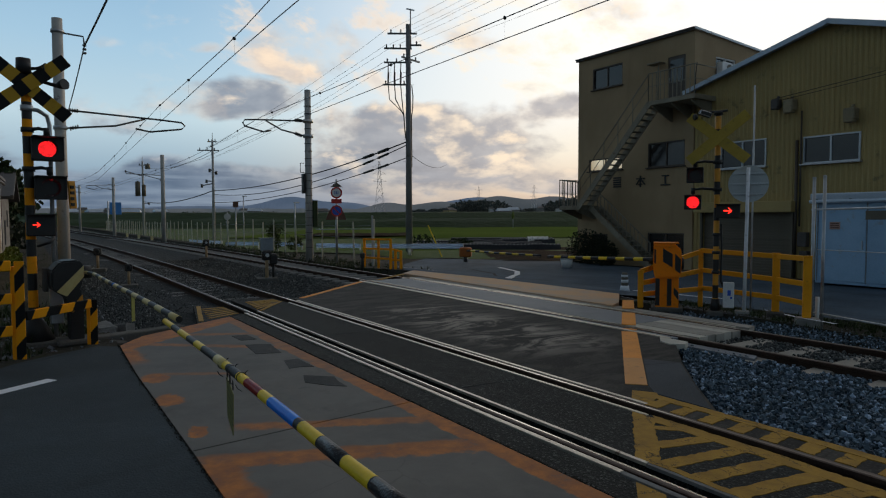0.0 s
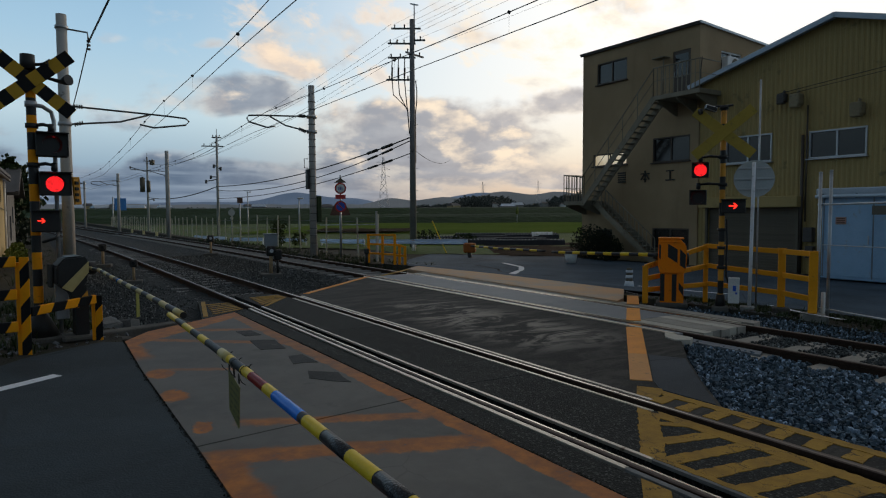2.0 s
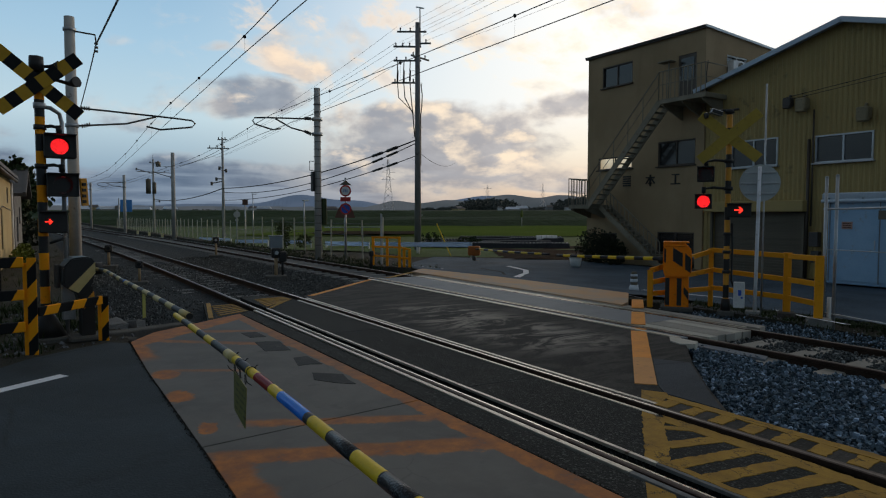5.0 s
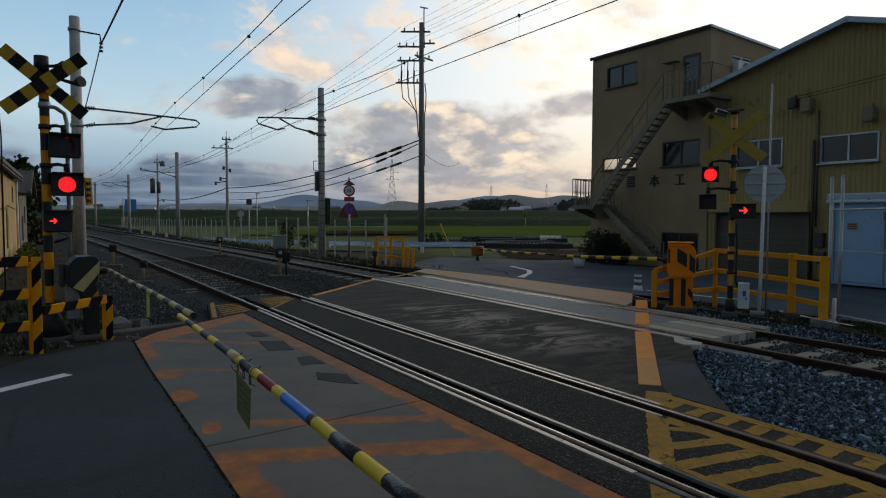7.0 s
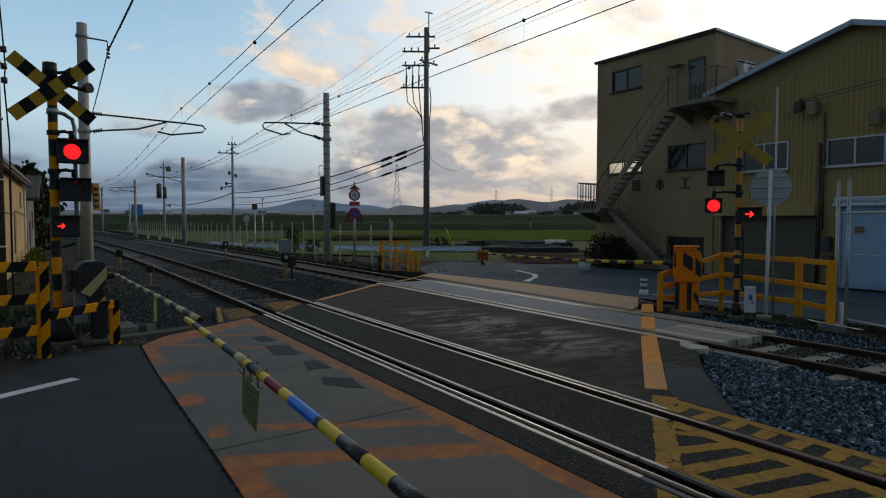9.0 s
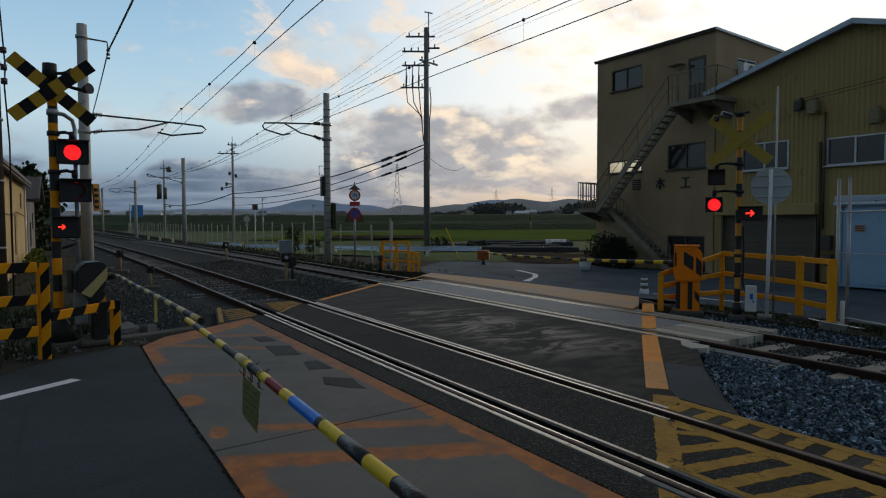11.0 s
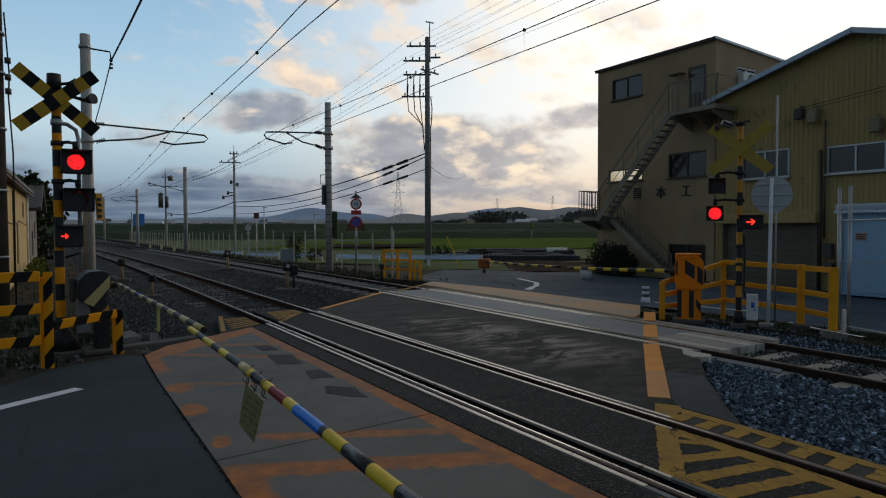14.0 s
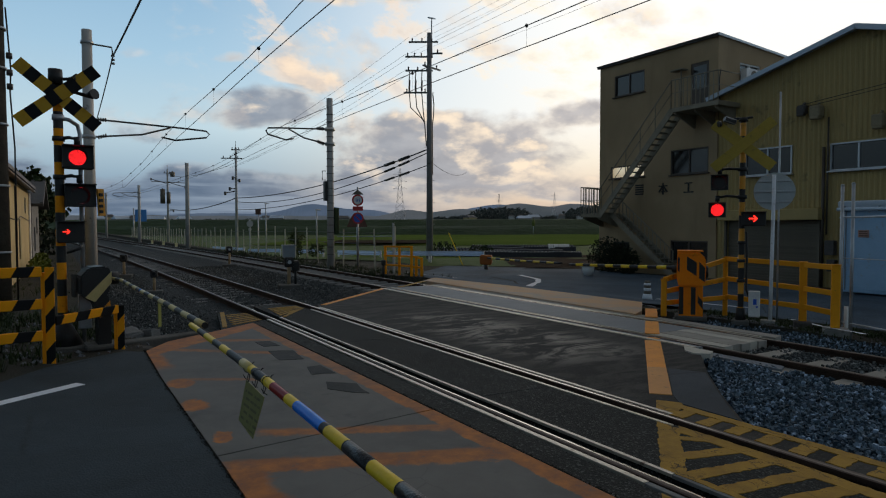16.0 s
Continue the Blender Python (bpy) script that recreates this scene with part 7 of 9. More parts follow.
def left_house():
    h = thing("house", pose(-1.05, 17.0, -0.4, 0, 0, -1.8), "old ochre rendered house with a low dark roof", "house", "houses by the track")
    L = 11.2
    bm = bmesh.new()
    holes = [(9.2, 9.9, 2.38, 2.92), (6.55, 7.15, 0.9, 2.15)]
    wall_cells(bm, 0, L, -0.3, 3.22, holes, -0.2, 0.0)
    box(bm, (-3.1, 0.1, 1.4), (5.8, 0.2, 3.4))
    box(bm, (-3.1, L - 0.1, 1.4), (5.8, 0.2, 3.4))
    box(bm, (-6.1, L / 2, 1.4), (0.2, L, 3.4))
    part("wall", bm, M["house_wall"], h)
    bm = bmesh.new()
    tilt = Matrix.Rotation(radians(-3), 3, "Y")
    box(bm, (-3.0, L / 2, 3.16), (6.5, L + 0.3, 0.10), tilt)
    r = part("roof", bm, M["roof_dark"], h, "low sheet roof with a dark edge")
    bm = bmesh.new()
    for i in range(26):
        box(bm, (-3.0, -0.05 + i * 0.45, 3.23), (6.4, 0.06, 0.05), tilt)
    part("batten", bm, M["roof_dark"], r)
    bm = bmesh.new()
    tube(bm, (0.20, -0.1, 3.22), (0.20, L + 0.1, 3.20), 0.045, seg=8)
    part("gutter", bm, M["window_frame"], r)
    for q in holes:
        bm = bmesh.new()
        box(bm, (-0.06, (q[0] + q[1]) / 2, (q[2] + q[3]) / 2), (0.06, q[1] - q[0], q[3] - q[2]), bevel=0.006)
        w = part("window", bm, M["window_frame"], h)
        bm = bmesh.new()
        box(bm, (-0.024, (q[0] + q[1]) / 2, (q[2] + q[3]) / 2), (0.01, q[1] - q[0] - 0.12, q[3] - q[2] - 0.12))
        part("pane", bm, M["glass"], w)
    bm = bmesh.new()
    tube(bm, (0.05, 11.0, -0.2), (0.05, 11.0, 3.15), 0.035, seg=8)
    part("downpipe", bm, M["white_paint"], h)
    bm = bmesh.new()
    pipe(bm, [(0.03, 1.5, 2.2), (0.03, 5.6, 2.1), (0.03, 6.9, 2.25), (0.03, 10.9, 2.12)], 0.012, 6)
    pipe(bm, [(0.03, 5.0, 0.2), (0.03, 5.0, 3.1)], 0.016, 6)
    part("cable", bm, M["cable"], h)
    bm = bmesh.new()
    tube(bm, (-1.2, L - 1.0, 3.1), (-1.2, L - 1.0, 4.5), 0.02, seg=6)
    for i in range(5):
        tube(bm, (-1.5, L - 1.0 - 0.4 + 0.2 * i, 4.3), (-0.9, L - 1.0 - 0.4 + 0.2 * i, 4.3), 0.01, seg=5)
    tube(bm, (-1.2, L - 1.6, 4.3), (-1.2, L - 0.4, 4.3), 0.012, seg=5)
    part("aerial", bm, M["wire"], h, "roof aerial")


def back_house():
    """A smaller grey house behind, gable to the track, with tiled eaves."""
    h = thing("house", pose(-0.62, 29.2, -0.4, 0, 0, -1.8), "small grey house with a dark tiled gable roof", "house", "houses by the track")
    bm = bmesh.new()
    wall_cells(bm, 0, 5.0, -0.3, 2.9, [(1.2, 2.2, 0.9, 1.9), (3.0, 3.9, 1.6, 2.3)], -0.18, 0.0)
    box(bm, (-2.6, 0.1, 1.3), (5.0, 0.2, 3.2))
    box(bm, (-2.6, 4.9, 1.3), (5.0, 0.2, 3.2))
    part("wall", bm, M["sleeper"], h)
    bm = bmesh.new()
    for k in (-1, 1):
        box(bm, (-2.4, 2.5 + k * 1.35, 3.25), (5.6, 3.0, 0.12), Matrix.Rotation(radians(-20 * k), 3, "X"))
    r = part("roof", bm, M["roof_dark"], h, "dark tiled gable roof")
    bm = bmesh.new()
    for i in range(14):
        for k in (-1, 1):
            box(bm, (0.34 - i * 0.4, 2.5 + k * 1.35, 3.33), (0.10, 3.0, 0.05), Matrix.Rotation(radians(-20 * k), 3, "X"))
    part("roof_cover", bm, M["roof_dark"], r)
    for a, b, c, d in ((1.2, 2.2, 0.9, 1.9), (3.0, 3.9, 1.6, 2.3)):
        bm = bmesh.new()
        box(bm, (-0.08, (a + b) / 2, (c + d) / 2), (0.05, b - a, d - c), bevel=0.005)
        w = part("window", bm, M["window_frame"], h)
        bm = bmesh.new()
        box(bm, (-0.05, (a + b) / 2, (c + d) / 2), (0.01, b - a - 0.1, d - c - 0.1))
        part("pane", bm, M["glass"], w)


tan_building()
steel_stair()
corrugated_hall()
air_conditioner(24.45, 15.90, 7.32)
air_conditioner(25.15, 15.92, 7.28)
storage_shed()
left_house()
back_house()


# ---------------------------------------------------------------- poles and wires
def crossarm(parent, z, half_a, half_b, turn, pins=3, mat=None, drop=0.0):
    """A crossarm from -half_a to half_b with pin insulators."""
    bm = bmesh.new()
    c, s = math.cos(radians(turn)), math.sin(radians(turn))
    p = lambda u, dz=0.0: (c * u, s * u, z + dz)
    beam_between(bm, p(-half_a), p(half_b), 0.09, 0.08)
    arm = part("crossarm", bm, mat or M["wire"], parent)
    for i in range(pins):
        u = -half_a + (half_a + half_b) * (i + 0.35) / pins
        bm = bmesh.new()
        tube(bm, p(u, 0.04), p(u, 0.14), 0.045, 0.03, seg=8)
        tube(bm, p(u, 0.14), p(u, 0.22), 0.05, 0.035, seg=8)
        part("insulator", bm, M["insulator"], arm)
    return arm


def big_utility_pole():
    P = (18.39, 31.41, -0.6)
    u = thing("utility_pole", pose(*P), "tall grey concrete utility pole with stacked crossarms", "utility pole", "utility poles")
    bm = bmesh.new()
    tube(bm, (0, 0, -0.2), (0, 0, 12.95), 0.20, 0.125, seg=18)
    part("pole", bm, M["pole_backlit"], u)
    bm = bmesh.new()
    tube(bm, (0.16, 0, 11.6), (0.16, 0, 13.85), 0.05, 0.03, seg=8)
    box(bm, (0.16, 0, 13.8), (0.5, 0.06, 0.06))
    part("mast", bm, M["galvanized"], u)
    crossarm(u, 12.45, 1.15, 0.5, -32, 3)
    crossarm(u, 11.62, 1.35, 0.2, -30, 4)
    crossarm(u, 11.80, 0.1, 0.75, -36, 2)
    crossarm(u, 10.85, 1.35, 0.2, -32, 3)
    crossarm(u, 11.05, 0.55, 1.0, 20, 3)
    crossarm(u, 9.62, 1.45, 0.1, -32, 3)
    for k in range(3):
        bm = bmesh.new()
        x = -0.95 + 0.3 * k
        pipe(bm, [(x, -x * 0.6, 10.8), (x - 0.05, -x * 0.6, 9.9), (x + 0.05, -x * 0.6, 8.8), (-0.25, 0.1, 8.0 - 0.1 * k), (-0.2, 0.0, 6.6)], 0.028, 6)
        part("cable", bm, M["cable"], u)
        bm = bmesh.new()
        tube(bm, (x - 0.03, -x * 0.6, 9.7), (x, -x * 0.6, 10.3), 0.05, seg=8)
        part("fuse", bm, M["black"], u)
    bm = bmesh.new()
    pipe(bm, [(0.22, 0, 9.6), (0.30, 0, 9.0), (0.28, 0, 8.4), (0.2, 0, 7.8), (0.2, 0, 5.0)], 0.03, 6)
    part("cable", bm, M["cable"], u)
    for k in range(14):
        z = 2.2 + k * 0.62
        bm = bmesh.new()
        tube(bm, (-0.16 if k % 2 else 0.16, 0, z), (-0.34 if k % 2 else 0.34, 0, z), 0.012, seg=5)
        part("step_bolt", bm, M["galvanized"], u)


def cantilever(parent, side, z_top, z_low, reach, end_z, r=0.032):
    """A swivelling bracket that carries the contact wire. side: +1 reaches to +x."""
    s = side
    bm = bmesh.new()
    pipe(bm, [(0.15 * s, 0, z_top), (reach * 0.8 * s, 0, z_top - 0.10), (reach * 0.97 * s, 0, z_top - 0.14), (reach * s, 0, z_top - 0.25), (reach * 0.97 * s, 0, z_top - 0.38), (reach * 0.70 * s, 0, z_top - 0.55), (reach * 0.58 * s, 0, end_z)], r, 8)
    b = part("bracket", bm, M["wire"], parent)
    bm = bmesh.new()
    pipe(bm, [(0.15 * s, 0, z_low), (reach * 0.42 * s, 0, z_top - 0.42), (reach * 0.66 * s, 0, z_top - 0.11)], r, 8)
    part("brace", bm, M["wire"], b)
    for za, zb in ((z_top, z_top), (z_low, z_low + 0.12)):
        bm = bmesh.new()
        for i in range(4):
            tube(bm, ((0.28 + i * 0.07) * s, 0, za + (zb - za) * 0.2 * i), ((0.32 + i * 0.07) * s, 0, za + (zb - za) * 0.2 * i), 0.07, seg=10)
        part("insulator", bm, M["insulator"], b)
    bm = bmesh.new()
    for z in (z_top, z_low):
        bm = bmesh.new()
        tube(bm, (0, 0, z - 0.06), (0, 0, z + 0.06), 0.21, seg=14)
        part("band", bm, M["galvanized"], parent)


def catenary_pole(x, y, z, h, side, zt, zl, reach, ez, label, r=0.175):
    p = thing("catenary_pole", pose(x, y, z), label, "catenary pole", "catenary poles")
    bm = bmesh.new()
    tube(bm, (0, 0, -0.15), (0, 0, h), r * 1.08, r * 0.9, seg=20)
    part("pole", bm, M["pole_concrete"], p)
    if reach:
        cantilever(p, side, zt - z, zl - z, reach, ez - z)
    return p


lp = catenary_pole(1.17, 25.0, -0.12, 8.3, 1, 5.19, 4.58, 3.95, 4.72, "grey concrete catenary pole with a bracket arm over the track")
bm = bmesh.new()
pipe(bm, [(0.15, 0, 7.85), (0.75, 0, 7.82), (0.78, 0, 7.55)], 0.03, 7)
for i in range(3):
    tube(bm, (0.78, 0, 7.50 - i * 0.13), (0.78, 0, 7.56 - i * 0.13), 0.06, seg=8)
part("feeder_bracket", bm, M["wire"], lp)
bm = bmesh.new()
tube(bm, (0, 0, 7.83), (0, 0, 7.93), 0.20, seg=14)
part("band", bm, M["galvanized"], lp)
rp = catenary_pole(9.80, 24.8, -0.16, 6.87, -1, 5.46, 4.86, 2.62, 4.98, "banded grey steel catenary pole beside the second track", 0.138)
rp.children[0].data.materials[0] = M["pole_steel"]
for k in range(20):
    bm = bmesh.new()
    z = 6.2 - k * 0.30
    tube(bm, (0, 0, z), (0, 0, z + 0.025), 0.150, seg=16)
    part("band", bm, M["wire"], rp)
for k, (z0, z1, w) in enumerate(((3.25, 3.92, 0.0), (2.70, 3.50, 0.11), (1.35, 2.42, 0.19))):
    bm = bmesh.new()
    if k == 0:
        pipe(bm, [(-0.18, 0, z1), (-0.34, 0, z1), (-0.34, 0, z0 + 0.3), (-0.18, 0, z0 + 0.3)], 0.02, 6)
        part("ladder_bar", bm, M["wire"], rp)
    else:
        box(bm, (-0.21 if k == 1 else 0.24, 0, (z0 + z1) / 2), (w, 0.24, z1 - z0), bevel=0.02)
        part("equipment_box", bm, M["black"] if k == 1 else M["leaf_dark"], rp, "dark equipment case strapped to the pole")
for x, y, h in ((9.3, 54.0, 6.7), (8.4, 78.0, 6.2)):
    catenary_pole(x, y, -0.2, h, -1, 5.2, 4.7, 2.6 if y > 70 else 0, 4.8, "plain grey concrete pole beside the second track", 0.155)
catenary_pole(6.35, 96.0, -0.3, 6.2, -1, 5.6, 5.0, 3.2, 5.2, "distant catenary pole with a bracket", 0.13)
catenary_pole(4.9, 104.0, -0.3, 6.3, 1, 5.6, 5.0, 0, 5.2, "distant plain concrete catenary pole", 0.13)


def small_utility_pole(x, y, z, h, label, arms, r=0.14):
    u = thing("utility_pole", pose(x, y, z), label, "utility pole", "utility poles")
    bm = bmesh.new()
    tube(bm, (0, 0, -0.2), (0, 0, h), r, r * 0.62, seg=14)
    tube(bm, (0, 0, h), (0, 0, h + 0.6), 0.025, seg=6)
    part("pole", bm, M["pole_concrete"], u)
    for za, left, right, turn in arms:
        crossarm(u, za, left, right, turn, 3)
    return u


def pole_clutter(u, cases, bars):
    """Dark cases and switch bars bolted to a pole: (x, z, width, height), (x0, z0, x1, z1)."""
    for x, z, w, hh in cases:
        bm = bmesh.new()
        tube(bm, (x, 0, z - hh / 2), (x, 0, z + hh / 2), w / 2, seg=14)
        tube(bm, (x, 0, z + hh / 2), (x, 0, z + hh / 2 + 0.12), w * 0.16, seg=8)
        part("transformer", bm, M["shutter"], u, "dark drum transformer")
    for x0, z0, x1, z1 in bars:
        bm = bmesh.new()
        tube(bm, (x0, 0, z0), (x1, 0, z1), 0.05, seg=6)
        tube(bm, (x0, 0, z0 - 0.18), (x0, 0, z0 + 0.12), 0.10, seg=8)
        part("switch_bar", bm, M["wire"], u)


big_utility_pole()
u = small_utility_pole(13.95, 57.4, -0.6, 8.9, "grey utility pole with two short crossarms", ((8.75, 0.40, 0.40, -20), (8.0, 1.25, 0.55, -20)))
pole_clutter(u, (), ((-0.95, 4.95, 0.0, 5.15), (-0.55, 5.35, 0.0, 5.35), (0.28, 6.1, -0.1, 6.1), (-0.28, 6.3, 0.1, 6.3)))
u = small_utility_pole(13.4, 92.0, -0.7, 9.7, "distant utility pole with drum transformers", ((9.2, 0.5, 0.5, 15), (8.0, 2.2, 2.6, 20)), 0.17)
pole_clutter(u, ((-0.62, 6.1, 0.62, 1.9), (0.10, 5.9, 0.5, 1.5), (0.62, 9.05, 0.62, 0.62)), ((-2.0, 8.35, 0.0, 7.8), (2.2, 7.4, 0.0, 8.0), (0.7, 4.2, 0.0, 4.2)))
u = thing("utility_pole", pose(-0.80, 14.0, -0.25), "dark weathered utility pole with service cables", "utility pole", "utility poles")
bm = bmesh.new()
tube(bm, (0, 0, -0.2), (0, 0, 5.95), 0.175, 0.15, seg=18)
tube(bm, (0, 0, 5.95), (0, 0, 6.1), 0.16, 0.08, seg=18)
part("pole", bm, M["bark"], u)
for z in (1.3, 2.5, 3.6, 4.6, 5.3):
    bm = bmesh.new()
    tube(bm, (0, 0, z), (0, 0, z + 0.04), 0.185, seg=16)
    part("band", bm, M["galvanized"], u)
bm = bmesh.new()
pipe(bm, [(0.18, -0.05, 5.7), (0.24, -0.05, 4.6), (0.22, -0.05, 4.2), (0.27, -0.05, 3.2), (0.26, -0.05, 0.3)], 0.015, 6)
part("cable", bm, M["cable"], u)
for z in (4.3, 4.55, 4.85):
    bm = bmesh.new()
    tube(bm, (0.22, -0.05, z - 0.05), (0.22, -0.05, z + 0.05), 0.05, seg=8)
    part("insulator", bm, M["insulator"], u)


def hang(a, b, sag, n=14):
    return [(a[0] + (b[0] - a[0]) * i / n, a[1] + (b[1] - a[1]) * i / n, a[2] + (b[2] - a[2]) * i / n - sag * 4 * (i / n) * (1 - i / n)) for i in range(n + 1)]


def wire(name, pts, r, mat, label, group):
    bm = bmesh.new()
    pipe(bm, pts, r, 5)
    return solo(name, bm, mat, label, "wire", group)


def overhead_lines():
    lines = (((-14, 9.5, 14, 18.8, 26, 36, 47, 100), (3.6, 3.7, 3.78, 3.9, 4.05, 4.2, 4.2, 1.2), (5.0, 4.94, 4.92, 4.86, 4.76, 4.52, 4.08, 4.0),
              (-14, 10.9, 13.6, 18.5, 23.3, 28.6, 37.4, 51, 100), (5.6, 5.36, 5.24, 5.29, 5.35, 5.25, 4.87, 4.44, 4.3), 13.5, 4.9),
             ((-14, 12.4, 18.4, 26, 33, 60, 100), (7.6, 7.68, 7.68, 7.68, 7.66, 7.0, 5.2), (4.9, 4.89, 4.83, 4.78, 4.53, 4.4, 4.3),
              (-14, 12.4, 18.4, 24.6, 29.5, 35.3, 38.8, 60, 100), (5.3, 5.28, 5.33, 5.38, 5.07, 4.81, 4.71, 4.6, 4.5), 13.95, 4.45))
    for ya, xa, za, yb, zb, first, gap in lines:
        line = thing("catenary_wire", Matrix.Identity(4), "overhead contact wire hung from a messenger wire", "wire", "overhead wires")
        ys = [-14 + 1.9 * i for i in range(60)]
        bm = bmesh.new()
        pipe(bm, [(lerp(y, ya, xa), y, lerp(y, yb, zb)) for y in ys], 0.0095, 6)
        part("messenger_wire", bm, M["wire"], line)
        bm = bmesh.new()
        pipe(bm, [(lerp(y, ya, xa), y, lerp(y, ya, za)) for y in ys], 0.009, 6)
        part("contact_wire", bm, M["wire"], line)
        for k in range(-4, 9):
            y = first + gap * k
            x, z1, z0 = lerp(y, ya, xa), lerp(y, yb, zb), lerp(y, ya, za)
            bm = bmesh.new()
            tube(bm, (x, y, z1), (x, y, z0), 0.002, seg=4)
            tube(bm, (x, y - 0.03, z1), (x, y, z1), 0.02, 0.04, seg=8)
            tube(bm, (x, y, z1), (x, y + 0.03, z1), 0.04, 0.02, seg=8)
            bmesh.ops.remove_doubles(bm, verts=bm.verts, dist=0.0005)
            part("hanger", bm, M["cable"], line)
    wire("feeder_cable", hang((1.95, 25.0, 7.40), (2.3, -20, 7.6), 0.55, 24), 0.028, M["cable"], "thick black feeder cable above the near track", "overhead wires")
    wire("feeder_cable", hang((1.95, 25.0, 7.40), (2.0, 62, 6.6), 0.8), 0.022, M["cable"], "thick black feeder cable above the near track", "overhead wires")
    T = (18.39, 31.41)
    for k, (dx, z, zz) in enumerate(((-1.0, 12.1, 12.6), (-0.3, 12.1, 12.5), (0.3, 12.1, 12.4), (-1.1, 11.25, 11.9), (-0.6, 11.25, 11.7), (0.5, 11.35, 11.5), (0.8, 10.8, 10.6))):
        wire("power_wire", hang((T[0] + dx * 0.8, T[1] - dx * 0.5, z), (16.4 + dx, -6, zz), 0.5), 0.006, M["wire_bright"], "thin power wire between utility poles", "power wires")
    for k, (dx, z, zz) in enumerate(((-1.0, 12.1, 7.6), (-0.6, 11.25, 7.6), (-1.1, 11.2, 7.55), (-0.5, 10.4, 6.6), (-1.0, 10.4, 6.55))):
        wire("power_wire", hang((T[0] + dx, T[1] - dx * 0.6, z), (13.9 + dx * 0.5, 57.4, zz), 0.4), 0.008, M["wire"], "thin power wire between utility poles", "power wires")
    for z, zz, r, sag in ((5.79, 3.93, 0.036, 0.61), (5.6, 3.6, 0.028, 0.92), (4.9, 2.9, 0.026, 0.62)):
        c = thing("service_cable", Matrix.Identity(4), "black bundled cable with splice sleeves", "cable", "service cables")
        pts = hang((T[0] - 0.2, T[1], z), (13.95, 57.4, zz), sag, 18)
        bm = bmesh.new()
        pipe(bm, pts, r, 6)
        part("cable", bm, M["cable"], c)
        for k in (1, 2):
            p0, p1 = Vector(pts[k]), Vector(pts[k + 1])
            bm = bmesh.new()
            tube(bm, p0.lerp(p1, 0.1), p0.lerp(p1, 0.75), r * 2.6, seg=8)
            part("splice_sleeve", bm, M["black"], c)
    wire("service_cable", hang((13.95, 57.4, 3.95), (13.4, 92, 3.75), 0.55), 0.045, M["cable"], "black bundled cable between poles", "service cables")
    wire("power_wire", hang((13.95, 57.4, 7.4), (13.4, 92, 8.3), 0.8), 0.022, M["wire"], "thin power wire between utility poles", "power wires")
    wire("service_cable", hang((T[0], T[1], 5.2), (40, 60, 7.5), 0.6), 0.016, M["cable"], "single cable leading off over the fields", "service cables")


overhead_lines()


# ---------------------------------------------------------------- fields and distance
AX = radians(31.8)


def uv(u, v):
    """From across and along the line of sight to x, y."""
    return u * math.cos(AX) + v * math.sin(AX), -u * math.sin(AX) + v * math.cos(AX)


def draped(name, us, vs, lift, mat, label, category="field", wave=0.0):
    """A sheet laid on the ground between lines across and along."""
    bm = bmesh.new()
    g = []
    for v in vs:
        row = []
        for u in us:
            x, y = uv(u, v)
            row.append(bm.verts.new((x, y, ground_z(x, y) + lift + wave * noise.noise((x * 0.4, y * 0.4, 2.0)))))
        g.append(row)
    for j in range(len(vs) - 1):
        for i in range(len(us) - 1):
            bm.faces.new((g[j][i], g[j][i + 1], g[j + 1][i + 1], g[j + 1][i]))
    return solo(name, bm, mat, label, category, kind="structure")


def steps(a, b, n):
    return [a + (b - a) * i / n for i in range(n + 1)]


M["grass"] = surf("grass", (0.050, 0.085, 0.022), (0.095, 0.125, 0.035), 0.9, big=0.12, fine=2.5, bump=0.8, dist=0.15, spots=(0.11, 0.11, 0.05))
M["mulch"] = surf("mulch", (0.022, 0.025, 0.030), (0.045, 0.048, 0.055), 0.8, big=0.5, fine=6, bump=0.3, dist=0.03)
bm = bmesh.new()
g = [[bm.verts.new((x, y, ground_z(x, y) + 0.03)) for x in (11.3, 12.5, 14, 17, 20, 26, 33, 40, 70, 130)] for y in (32.5, 36, 40, 44, 50, 58, 70, 90, 120, 170)]
for j in range(9):
    for i in range(9):
        bm.faces.new((g[j][i], g[j][i + 1], g[j + 1][i + 1], g[j + 1][i]))
solo("grass_verge", bm, M["grass"], "rough olive grass beyond the line fence", "field", kind="structure")
draped("rice_field", steps(-26, 130, 40), steps(84, 172, 24), 0.12, M["rice"], "bright green rice field before the river bank", wave=0.2)
draped("brown_field", steps(3.4, 17, 12), steps(30.5, 57, 16), 0.05, M["brown_soil"], "bare brown tilled soil", wave=0.15)
draped("grass_strip", steps(-8, 4.5, 10), steps(44, 60, 8), 0.06, M["rice"], "strip of fresh green grass", wave=0.1)

draped("grass_strip", steps(-8, 3.6, 14), steps(32.6, 45.0, 12), 0.05, M["grass"], "short yellow-green grass below the guard rail", wave=0.08)


